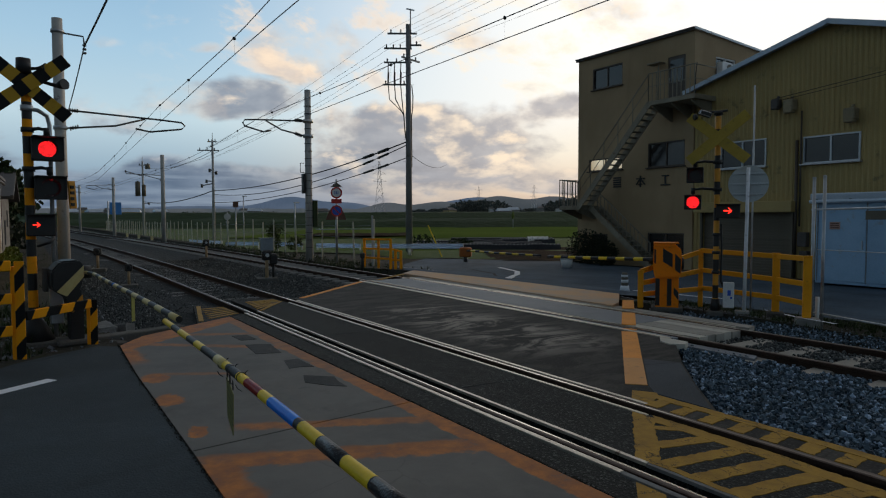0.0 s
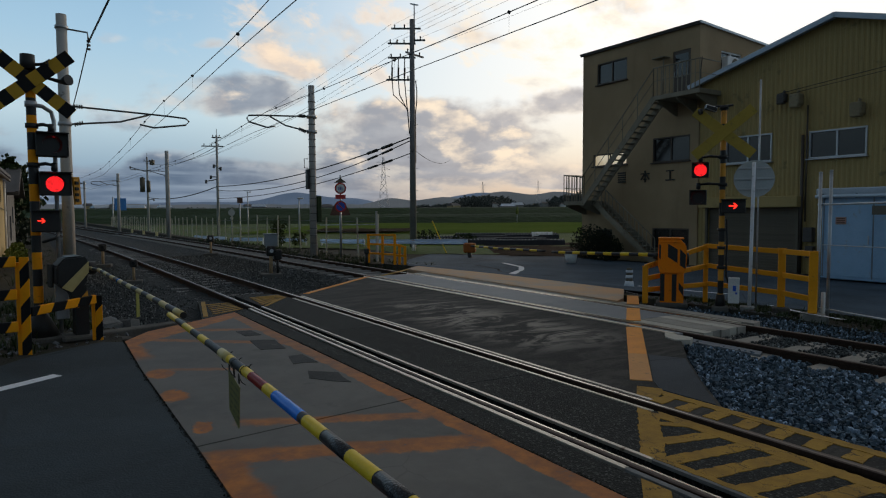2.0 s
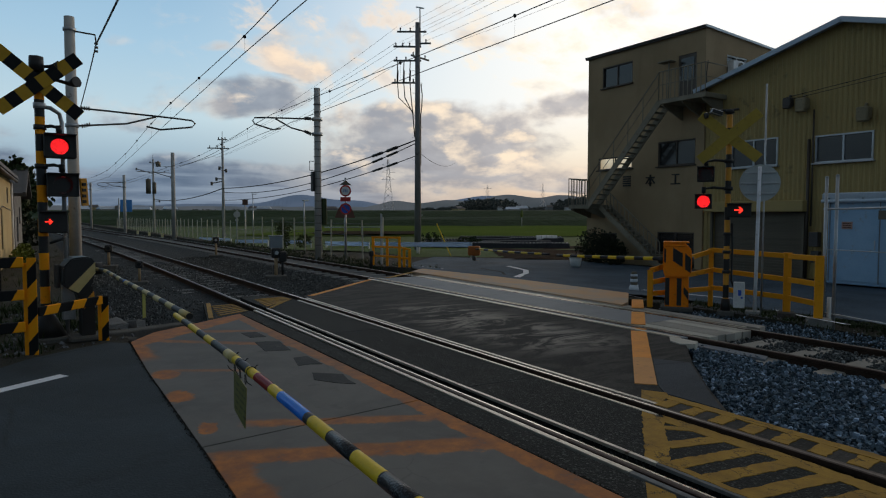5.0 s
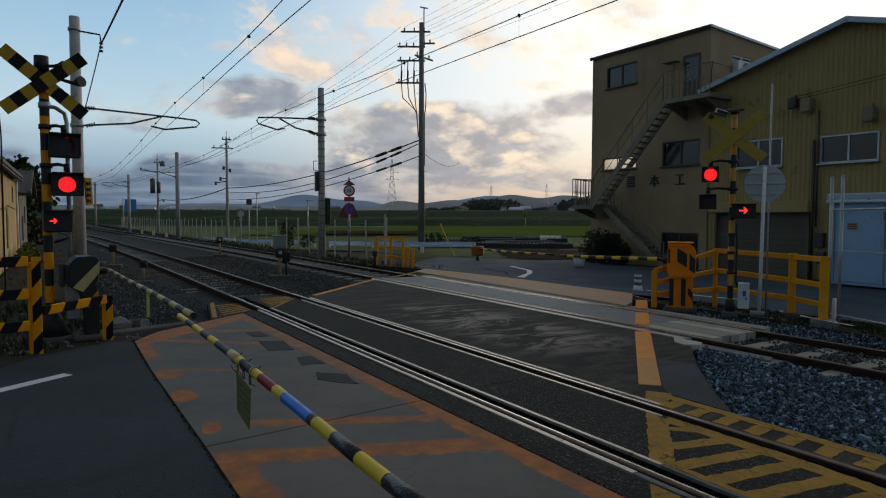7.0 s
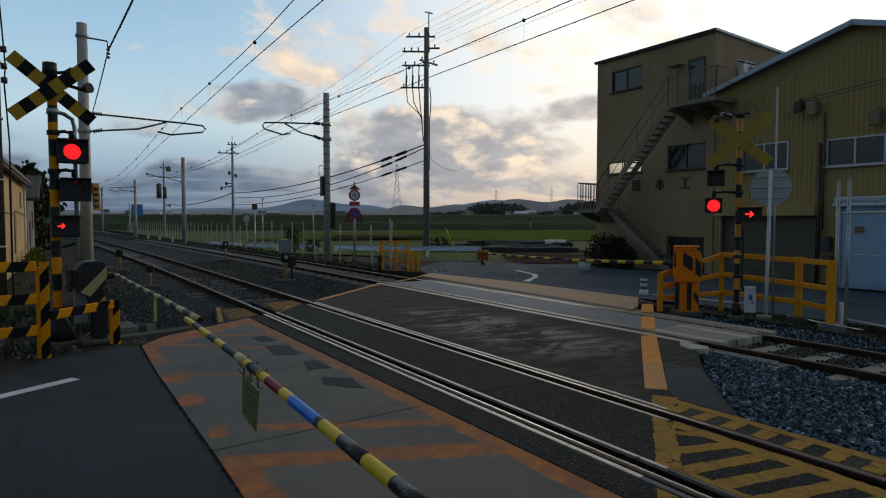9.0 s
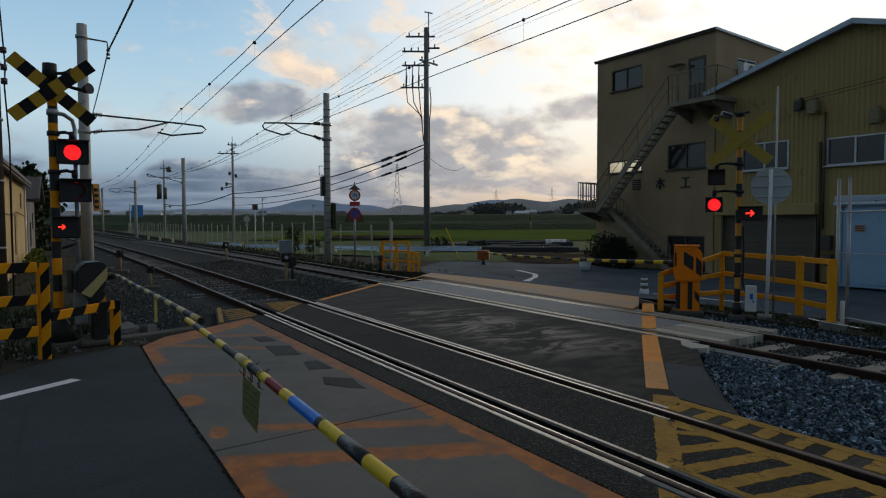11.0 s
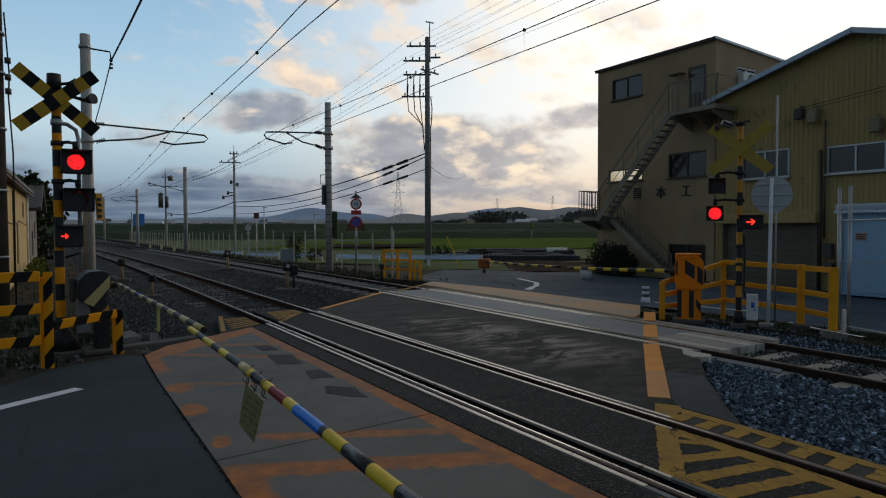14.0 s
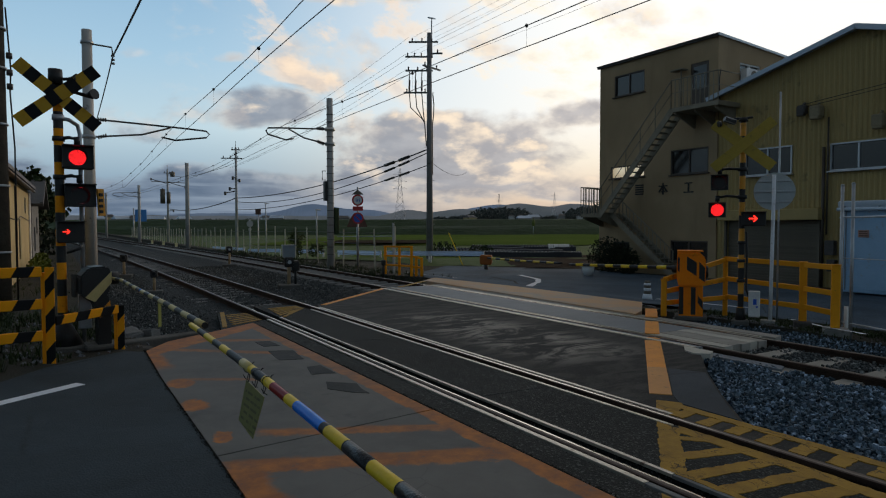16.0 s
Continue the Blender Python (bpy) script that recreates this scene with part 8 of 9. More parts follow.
def mulch_rows():
    """Low beds under dark film; some are pinned along their edges with pale pegs."""
    for v, u0, u1, hh, pins in ((54.5, -1.2, 11.2, 0.50, True), (58.5, -0.9, 6.0, 0.46, True), (60.5, 4.6, 10.9, 0.46, False), (64.5, -0.9, 4.1, 0.44, True), (65.5, 4.4, 7.9, 0.50, False), (68.0, 8.0, 13.6, 0.50, True), (74.0, 3.0, 14.5, 0.45, True)):
        bm = bmesh.new()
        n = 24
        rings = []
        for i in range(n + 1):
            u = u0 + (u1 - u0) * i / n
            vv = v - 0.10 * (u - u0)
            x, y = uv(u, vv)
            z = ground_z(x, y) + 0.02
            sag = 0.05 * noise.noise((u * 0.9, v, 0.0))
            rings.append([bm.verts.new((*uv(u, vv + dv), z + dz)) for dv, dz in ((-0.85, 0.0), (-0.62, hh * 0.85 + sag), (-0.3, hh + sag), (0.4, hh + sag), (0.85, 0.0))])
        for a, b in zip(rings, rings[1:]):
            for i in range(4):
                bm.faces.new((a[i], b[i], b[i + 1], a[i + 1]))
        bm.faces.new(rings[0]), bm.faces.new(rings[-1][::-1])
        row = solo("crop_bed", bm, M["mulch"], "raised crop bed covered with dark plastic film", "crop bed", "crop beds")
        if pins:
            bm = bmesh.new()
            box(bm, (0, 0, 0), (0.13, 0.05, 0.07))
            me = finish("film_pin", bm, M["pole_concrete"])
            m_ = int((u1 - u0) / 0.30)
            for i in range(m_):
                u = u0 + (u1 - u0) * (i + 0.5) / m_
                vv = v - 0.10 * (u - u0)
                x, y = uv(u, vv - 0.40)
                o = new("film_pin", me)
                o.parent = row
                o.location = (x, y, ground_z(*uv(u, vv)) + hh + 0.01)


def film_tunnel(u, v, length):
    """A low hoop tunnel under white film beside the beds."""
    x, y = uv(u, v)
    c = thing("film_tunnel", pose(x, y, ground_z(x, y) + 0.02, 0, 0, -36), "low hoop tunnel covered with white film", "crop tunnel")
    bm = bmesh.new()
    rows = []
    for i in range(9):
        xx = -length / 2 + length * i / 8
        rows.append([bm.verts.new((xx, math.cos(a) * 0.62, math.sin(a) * (0.74 - 0.05 * (i % 2)))) for a in [math.pi * k / 12 for k in range(13)]])
    for a, b in zip(rows, rows[1:]):
        for k in range(12):
            bm.faces.new((a[k], b[k], b[k + 1], a[k + 1]))
    bm.faces.new(rows[0]), bm.faces.new(rows[-1][::-1])
    part("film", bm, M["white_paint"], c)
    for i in range(0, 9, 2):
        bm = bmesh.new()
        xx = -length / 2 + length * i / 8
        pipe(bm, [(xx, math.cos(a) * 0.64, math.sin(a) * 0.76) for a in [math.pi * k / 12 for k in range(13)]], 0.02, 5)
        part("hoop", bm, M["shutter"], c)


film_tunnel(11.9, 67.5, 2.2)
mulch_rows()
draped("brown_field", steps(-17, -2.5, 12), steps(86, 103, 8), 0.36, M["brown_soil"], "dark strip of tilled soil before the rice", wave=0.15)
# river bank across the plain
bm = bmesh.new()
prof = [(172, -1.3), (178, 0.4), (182, 1.15), (186, 1.25), (193, 3.0), (197, 3.25), (203, 3.25), (225, -1.3)]
us = steps(-420, 420, 168)
g = []
for u in us:
    g.append([bm.verts.new((*uv(u, v), z + (0.22 * noise.noise((u * 0.11, v * 0.3, 1.0)) if z > -1 else 0))) for v, z in prof])
for a, b in zip(g, g[1:]):
    for i in range(len(prof) - 1):
        bm.faces.new((a[i], b[i], b[i + 1], a[i + 1]))
solo("river_bank", bm, M["crop"], "long dark green grassed river bank", "embankment", kind="structure")


def clump(vs, fs, c, r, rnd, flat=0.8):
    """A few ragged leaf blades thrown round a centre."""
    for _ in range(7):
        d = Vector((rnd.gauss(0, 1), rnd.gauss(0, 1), rnd.gauss(0, flat)))
        d.normalize()
        p = Vector(c) + d * r * rnd.uniform(0.2, 1.0)
        q = Euler((rnd.uniform(0, 6), rnd.uniform(0, 6), rnd.uniform(0, 6))).to_matrix()
        s = r * rnd.uniform(0.35, 0.75)
        k = len(vs)
        for a in ((-1, -0.4, 0), (0.2, -0.9, 0.25), (1, 0.3, 0), (-0.1, 0.8, -0.2)):
            vs.append(tuple(p + q @ (Vector(a) * s)))
        fs.append((k, k + 1, k + 2, k + 3))


def crown_mesh(name, blobs, n, size, seed, mat):
    """Leaf clumps spread over ellipsoids (x, y, z, rx, ry, rz)."""
    rnd = random.Random(seed)
    vs, fs = [], []
    for x, y, z, rx, ry, rz in blobs:
        for _ in range(n):
            d = Vector((rnd.gauss(0, 1), rnd.gauss(0, 1), rnd.gauss(0, 1))).normalized()
            k = rnd.uniform(0.45, 1.05)
            clump(vs, fs, (x + d.x * rx * k, y + d.y * ry * k, z + d.z * rz * k), size * rnd.uniform(0.6, 1.3), rnd)
    me = bpy.data.meshes.new(name)
    me.from_pydata(vs, [], fs)
    me.materials.append(mat)
    return me


def leafy(name, a, b, c):
    m, n, bsdf, co = material(name)
    r = n.add("ShaderNodeNewGeometry").outputs["Random Per Island"]
    n.put(bsdf.inputs["Base Color"], n.mix(0.4, n.ramp(r, [(0.0, a), (0.6, b), (1.0, c)]), n.ramp(n.noise(co, 1.3), [(0.3, a), (0.7, b)])))
    n.put(bsdf.inputs["Roughness"], 0.65)
    n.put(bsdf.inputs["Specular IOR Level"], 0.25)
    return m


M["leaf_tree"] = leafy("leaf_tree", (0.014, 0.024, 0.008), (0.032, 0.050, 0.014), (0.06, 0.082, 0.022))
M["leaf_bush"] = leafy("leaf_bush", (0.010, 0.014, 0.008), (0.020, 0.028, 0.012), (0.04, 0.05, 0.02))
M["leaf_light"] = leafy("leaf_light", (0.06, 0.085, 0.012), (0.12, 0.15, 0.02), (0.20, 0.22, 0.035))
M["leaf_mid"] = leafy("leaf_mid", (0.030, 0.044, 0.012), (0.060, 0.080, 0.020), (0.10, 0.12, 0.032))
# far leaves paled towards grey, so the distance haze sits in their colour
M["leaf_hazy"] = leafy("leaf_hazy", (0.070, 0.082, 0.076), (0.092, 0.104, 0.092), (0.118, 0.128, 0.108))


def tree(x, y, z, h, r, seed, label):
    t = thing("tree", pose(x, y, z), label, "tree", "trees")
    rnd = random.Random(seed)
    bm = bmesh.new()
    pipe(bm, [(0, 0, -0.2), (0.05, 0.02, h * 0.3), (-0.05, 0.05, h * 0.55), (0.02, 0, h * 0.8)], [0.16, 0.12, 0.08, 0.03], 9)
    for k in range(7):
        a, z0 = rnd.uniform(0, 6.28), h * rnd.uniform(0.3, 0.7)
        e = Vector((math.cos(a), math.sin(a), 0.7)) * r * rnd.uniform(0.5, 0.9)
        pipe(bm, [(0, 0, z0), tuple(e * 0.5 + Vector((0, 0, z0 + 0.1))), tuple(e + Vector((0, 0, z0)))], [0.06, 0.04, 0.015], 6)
    part("trunk", bm, M["bark"], t)
    blobs = []
    for k in range(9):
        a = rnd.uniform(0, 6.28)
        blobs.append((math.cos(a) * r * 0.55, math.sin(a) * r * 0.55, h * rnd.uniform(0.35, 0.95), r * 0.5, r * 0.5, h * 0.15))
    me = crown_mesh("crown", blobs, 42, r * 0.13, seed, M["leaf_tree"])
    c = new("crown", me)
    c.parent = t


tree(-2.0, 42, -0.4, 4.9, 2.0, 3, "dark leafy tree beside the ochre house")
tree(-1.0, 60, -0.5, 4.6, 2.4, 4, "dark leafy tree beyond the ochre house")
tree(-5.0, 38, -0.4, 4.6, 2.0, 6, "dark leafy tree beside the ochre house")
for name, blobs, n, s, seed, mat, label in (
    ("bush", [(-0.40, 24.5, 0.10, 0.24, 1.1, 0.42), (-0.32, 26.6, 0.15, 0.26, 1.1, 0.45)], 120, 0.09, 11, M["leaf_light"], "yellow-green shrub by the track"),
    ("bush", [(-1.0, 40, 0.7, 1.4, 3.2, 1.2), (-0.6, 50, 0.6, 1.2, 3.0, 1.1)], 130, 0.2, 12, M["leaf_bush"], "dark overgrown hedge by the track"),
    ("bush", [(21.5, 20.9, 0.14, 0.75, 0.85, 0.84), (21.3, 20.0, 0.12, 0.75, 0.75, 0.78), (21.2, 19.3, -0.05, 0.55, 0.55, 0.55)], 900, 0.045, 13, M["leaf_bush"], "dark rounded garden shrub before the tan building"),
    ("bush", [(13.0, 38.6, 0.75, 0.55, 0.45, 0.50), (12.9, 38.4, 0.1, 0.42, 0.3, 0.6), (13.7, 37.2, 0.05, 0.5, 0.6, 0.45)], 150, 0.07, 14, M["leaf_mid"], "ragged green shrub behind the line fence"),
    ("bush", [(*uv(-0.3, 58), -0.5, 1.4, 0.8, 0.5), (*uv(3.0, 56), -0.6, 1.2, 0.8, 0.4)], 80, 0.12, 15, M["leaf_tree"], "low vegetable plants beyond the road"),
):
    tagged(new(name, crown_mesh(name, blobs, n, s, seed, mat)), label, "shrub", "shrubs")


def far_woods():
    rnd = random.Random(21)
    vs, fs = [], []
    def height(px):
        return lerp(px, (0, 380, 740, 770, 825, 848, 915, 938, 985, 1010, 1060, 1300), (8, 8, 7, 10, 10, 17, 17, 10, 10, 16, 19, 19))
    for k in range(760):
        v = rnd.uniform(430, 640)
        px = rnd.uniform(60, 1250) if k % 3 else rnd.uniform(740, 1080)
        u = (px - 784) / 1130 * v
        x, y = uv(u, v)
        h = height(px) * v / 500 * rnd.uniform(0.55, 1.0)
        r = h * rnd.uniform(0.40, 0.65)
        for _ in range(66):
            d = Vector((rnd.gauss(0, 1), rnd.gauss(0, 1), rnd.gauss(0, 1))).normalized() * rnd.uniform(0.7, 1.0)
            clump(vs, fs, (x + d.x * r * 1.2, y + d.y * r, -1.0 + h * 0.52 + d.z * h * 0.46), r * 0.125, rnd)
    me = bpy.data.meshes.new("far_woods")
    me.from_pydata(vs, [], fs)
    me.materials.append(M["leaf_hazy"])
    tagged(new("far_woods", me), "belt of woods behind the river bank, greyed with painted haze", "woods", kind="stuff")


far_woods()


# Distant haze and daylight are put into an emission colour; the hills glow.
def hill_glow_mat(name, a, b, power):
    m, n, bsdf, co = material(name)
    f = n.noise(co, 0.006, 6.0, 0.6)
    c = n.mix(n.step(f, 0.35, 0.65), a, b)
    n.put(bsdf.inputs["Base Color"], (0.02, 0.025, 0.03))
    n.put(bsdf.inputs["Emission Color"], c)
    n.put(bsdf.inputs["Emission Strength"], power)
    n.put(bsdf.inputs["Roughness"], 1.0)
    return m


def hills(dist, bumps, base, rough, mat, label, seed):
    """A range of hills far off: rounded summits (px-free angle, height, width) on a base line."""
    bm = bmesh.new()
    n = 260
    rows = []
    for i in range(n + 1):
        a = -0.75 + 1.6 * i / n
        h = base + sum(hh * math.exp(-((a - c) / w) ** 2) for c, hh, w in bumps)
        h += rough * (noise.fractal((a * 22, seed, 0.0), 1.0, 2.0, 5) * 0.5 + 0.1)
        d = Vector((math.sin(AX + a), math.cos(AX + a), 0))
        rows.append([bm.verts.new((d.x * dist * k, d.y * dist * k, z)) for k, z in ((0.93, -5.0), (0.96, h * 0.45), (1.0, h), (1.06, h * 0.4))])
    for a, b in zip(rows, rows[1:]):
        for i in range(3):
            bm.faces.new((a[i], b[i], b[i + 1], a[i + 1]))
    solo("hills", bm, mat, label, "hills", kind="structure")


M["hill_haze_blue"] = hill_glow_mat("hill_haze_blue", (0.066, 0.098, 0.155), (0.082, 0.115, 0.175), 0.85)
M["hill_haze_grey"] = hill_glow_mat("hill_haze_grey", (0.052, 0.064, 0.074), (0.080, 0.090, 0.102), 0.8)
M["hill_dark"] = hill_glow_mat("hill_dark", (0.018, 0.024, 0.020), (0.034, 0.040, 0.034), 0.8)
hills(4000, [(-0.205, 80, 0.050), (-0.12, 48, 0.05), (-0.34, 30, 0.1), (0.08, 85, 0.07), (0.21, 55, 0.05)], 42, 10, M["hill_haze_blue"], "far blue mountain range under the evening sky", 1.0)
hills(2400, [(0.02, 24, 0.05), (0.115, 46, 0.045), (0.19, 30, 0.035), (0.30, 55, 0.08), (0.5, 60, 0.15), (-0.06, 20, 0.03)], 34, 7, M["hill_haze_grey"], "wooded grey hills beyond the plain", 5.0)
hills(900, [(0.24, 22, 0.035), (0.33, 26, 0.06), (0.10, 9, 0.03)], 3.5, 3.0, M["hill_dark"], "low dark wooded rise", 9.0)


def far_house(u, v, w, d, h, turn, wall, label):
    x, y = uv(u * 1.3, v * 1.3)
    s = thing("far_house", pose(x, y, -1.2, 0, 0, turn), label, "house", "distant houses")
    bm = bmesh.new()
    box(bm, (0, 0, h / 2), (w, d, h))
    part("wall", bm, wall, s)
    bm = bmesh.new()
    a = [bm.verts.new((sx * (w / 2 + 0.4), sy * (d / 2 + 0.4), h)) for sx, sy in ((-1, -1), (1, -1), (1, 1), (-1, 1))]
    r0, r1 = bm.verts.new((-w / 2 + 0.5, 0, h + d * 0.3)), bm.verts.new((w / 2 - 0.5, 0, h + d * 0.3))
    for q in ((a[0], a[1], r1, r0), (a[2], a[3], r0, r1), (a[1], a[2], r1), (a[3], a[0], r0), (a[3], a[2], a[1], a[0])):
        bm.faces.new(q)
    part("roof", bm, M["roof_trim"] if w > 7 else M["roof_dark"], s)
    for k in (-1, 1):
        bm = bmesh.new()
        box(bm, (k * w * 0.25, -d / 2 - 0.02, h * 0.55), (w * 0.2, 0.06, h * 0.3))
        part("window", bm, M["glass"], s)


for slope, v, w, d, h, turn, wall in ((0.103, 330, 3.4, 3.4, 8.4, -20, M["white_paint"]), (0.122, 326, 9, 6, 7.0, -25, M["concrete"]), (0.137, 332, 8, 6, 7.8, -30, M["concrete"]), (0.180, 330, 4, 4, 8.8, -20, M["concrete"]), (0.209, 330, 3.2, 3, 8.4, -20, M["white_paint"]),
                                        (0.038, 330, 7, 6, 7.6, 10, M["house_wall"]), (-0.265, 330, 9, 6, 7.4, -20, M["concrete"]), (-0.282, 334, 5, 5, 7.8, 4, M["white_paint"]), (-0.16, 330, 7, 6, 7.2, -10, M["concrete"]),
                                        (-0.545, 330, 9, 7, 7.2, 12, M["concrete"]), (-0.528, 334, 6, 6, 8.4, -8, M["house_wall"]), (-0.508, 330, 11, 7, 7.0, 20, M["concrete"]), (-0.486, 332, 7, 6, 7.8, 0, M["concrete"]), (-0.455, 336, 12, 7, 7.0, -15, M["house_wall"]), (-0.41, 334, 8, 6, 7.2, 8, M["concrete"])):
    far_house(slope * v, v, w, d, h, turn, wall, "small pale distant house with a low pitched roof")


def pylon(u, v, h, w):
    x, y = uv(u, v)
    p = thing("pylon", pose(x, y, -1.2, 0, 0, -20), "distant steel lattice power pylon", "pylon", "pylons")
    r = w * 0.0065
    bm = bmesh.new()
    for sx in (-1, 1):
        for sy in (-1, 1):
            pipe(bm, [(sx * w / 2, sy * w / 2, 0), (sx * w * 0.16, sy * w * 0.16, h * 0.6), (sx * w * 0.05, sy * w * 0.05, h)], r * 1.3, 4)
    lv = 9
    for i in range(lv):
        z0, z1 = h * i / lv, h * (i + 1) / lv
        f0 = lerp(z0 / h, (0, 0.6, 1), (0.5, 0.16, 0.05)) * w
        f1 = lerp(z1 / h, (0, 0.6, 1), (0.5, 0.16, 0.05)) * w
        for sy in (-1, 1):
            tube(bm, (-f0, sy * f0, z0), (f1, sy * f1, z1), r, seg=4)
            tube(bm, (f0, sy * f0, z0), (-f1, sy * f1, z1), r, seg=4)
    part("lattice", bm, M["pylon"], p)
    for k, z in enumerate((0.66, 0.78, 0.90)):
        bm = bmesh.new()
        tube(bm, (-w * 0.55, 0, h * z), (w * 0.55, 0, h * z), r * 1.2, seg=4)
        tube(bm, (-w * 0.55, 0, h * z), (0, 0, h * (z + 0.05)), r, seg=4)
        tube(bm, (w * 0.55, 0, h * z), (0, 0, h * (z + 0.05)), r, seg=4)
        part("arm", bm, M["pylon"], p)


M["pylon"] = surf("pylon_steel", (0.62, 0.60, 0.60), (0.72, 0.70, 0.70), 0.7, 0.2, bump=0)
pylon(-40, 560, 52, 11)
pylon(100, 1200, 60, 14)
pylon(204, 1200, 63, 13)


# ---------------------------------------------------------------- lineside
def line_fence():
    f = thing("line_fence", Matrix.Identity(4), "weathered pale concrete-post fence along the railway", "fence")
    bm = bmesh.new()
    box(bm, (0, 0, 0.82), (0.052, 0.052, 1.75), bevel=0.006)
    me = finish("post", bm, M["fence_concrete"])
    ys = [20.4 + 1.75 * i for i in range(56)]
    fx_ = lambda y: lerp(y, (20, 31, 40, 60, 80, 120), (10.45, 10.95, 10.9, 11.0, 11.2, 11.4))
    rnd = random.Random(8)
    for y in ys:
        o = new("post", me)
        o.parent = f
        x = fx_(y)
        o.matrix_basis = pose(x, y, ground_z(x, y) - 0.02, rnd.uniform(-1.5, 1.5), rnd.uniform(-1.5, 1.5), rnd.uniform(-8, 8)) @ Matrix.Diagonal((1, 1, rnd.uniform(0.93, 1.04), 1))
    for z in (1.45, 1.0, 0.55):
        bm = bmesh.new()
        pipe(bm, [(fx_(y), y, ground_z(fx_(y), y) + z) for y in ys], 0.008, 4)
        part("wire", bm, M["wire"], f)
    bm = bmesh.new()
    beam_between(bm, (10.45, 20.4, 1.15), (10.62, 26.1, 1.05), 0.035, 0.035)
    part("rail", bm, M["galvanized"], f)
    bm = bmesh.new()
    box(bm, (10.36, 20.25, 0.70), (0.06, 0.06, 1.85), bevel=0.008)
    part("post", bm, M["pole_concrete"], f)


line_fence()


def guard_rail(pts, label):
    """A steel beam on posts; points are across, along and the beam's height."""
    g_ = thing("guard_rail", Matrix.Identity(4), label, "guard rail", "guard rails")
    for (ua, va, za), (ub, vb, zb) in zip(pts, pts[1:]):
        a = Vector((*uv(ua, va), za))
        b = Vector((*uv(ub, vb), zb))
        d = b - a
        mm = Matrix.Translation((a + b) / 2) @ d.to_track_quat("X", "Z").to_matrix().to_4x4()
        bm = bmesh.new()
        prof = [(-0.125, 0.0), (-0.09, -0.06), (-0.05, -0.06), (-0.02, 0.0), (0.02, 0.0), (0.05, -0.06), (0.09, -0.06), (0.125, -0.01), (0.130, 0.11)]
        L = d.length / 2
        p0 = [bm.verts.new((-L, y, z)) for z, y in prof]
        p1 = [bm.verts.new((L, y, z)) for z, y in prof]
        for i in range(8):
            bm.faces.new((p0[i], p1[i], p1[i + 1], p0[i + 1]))
        r = bmesh.ops.solidify(bm, geom=list(bm.faces), thickness=0.012)
        part("beam", bm, M["rail_white"], g_, "", mm)
        n = max(1, int(d.length / 2.2))
        for i in range(n + 1):
            p = a.lerp(b, (i + 0.02) / (n + 0.04))
            bm = bmesh.new()
            tube(bm, (0, 0, -0.80), (0, 0, 0.12), 0.05, seg=10)
            part("post", bm, M["white_paint"], g_, "", pose(p.x + 0.08, p.y + 0.05, p.z))


M["rail_white"] = surf("rail_white", (0.46, 0.60, 0.80), (0.58, 0.71, 0.88), 0.40, 0.0, big=1, fine=20, bump=0.1)
guard_rail([(1.95, 33.0, 0.06), (-0.9, 34.2, 0.02), (-3.5, 36.0, -0.04)], "white steel guard rail beside the far road")
guard_rail([(-3.7, 36.2, -0.05), (-6.5, 38.0, -0.08)], "white steel guard rail behind the line fence")
guard_rail([(-8.0, 41.5, -0.18), (-10.0, 43.0, -0.20)], "white steel guard rail behind the line fence")
guard_rail([(-11.7, 45.0, -0.24), (-14.3, 46.0, -0.28)], "white steel guard rail behind the line fence")
guard_rail([(-16.5, 52.0, -0.42), (-22.0, 60.0, -0.55)], "white steel guard rail behind the line fence")
# thin street lamps along the road behind the line
for u, v, h in ((-8.2, 40.5, 3.2), (-15.5, 55.0, 4.4)):
    x, y = uv(u, v)
    lamp = thing("street_lamp", pose(x, y, ground_z(x, y), 0, 0, 20), "thin grey street lamp by the fields", "street lamp", "street lamps")
    bm = bmesh.new()
    tube(bm, (0, 0, -0.1), (0, 0, h), 0.05, 0.035, seg=8)
    part("pole", bm, M["galvanized"], lamp)
    bm = bmesh.new()
    box(bm, (0.12, 0, h + 0.02), (0.42, 0.14, 0.07), bevel=0.02)
    part("head", bm, M["galvanized"], lamp)
# small green flag sign on the bank
x, y = uv(22.8, 166.0)
flag = thing("marker_flag", pose(x, y, ground_z(x, y), 0, 0, -30), "bright green pointed marker on a thin pole", "marker")
bm = bmesh.new()
tube(bm, (0, 0, -0.1), (0, 0, 2.6), 0.07, seg=8)
part("pole", bm, M["galvanized"], flag)
bm = bmesh.new()
tube(bm, (0, 0, 2.4), (0, 0, 3.2), 0.30, 0.42, seg=4)
tube(bm, (0, 0, 3.2), (0, 0, 4.6), 0.42, 0.05, seg=4)
part("vane", bm, M["leaf_light"], flag, "bright yellow-green vane")


def round_sign(parent, z, r, face, ring, y=-0.05, x=0.0):
    bm = bmesh.new()
    tube(bm, (x, y, z), (x, y - 0.012, z), r, seg=32)
    s = part("disc", bm, ring, parent)
    bm = bmesh.new()
    tube(bm, (x, y - 0.012, z), (x, y - 0.020, z), r * 0.74, seg=32)
    part("face", bm, face, s)
    return s


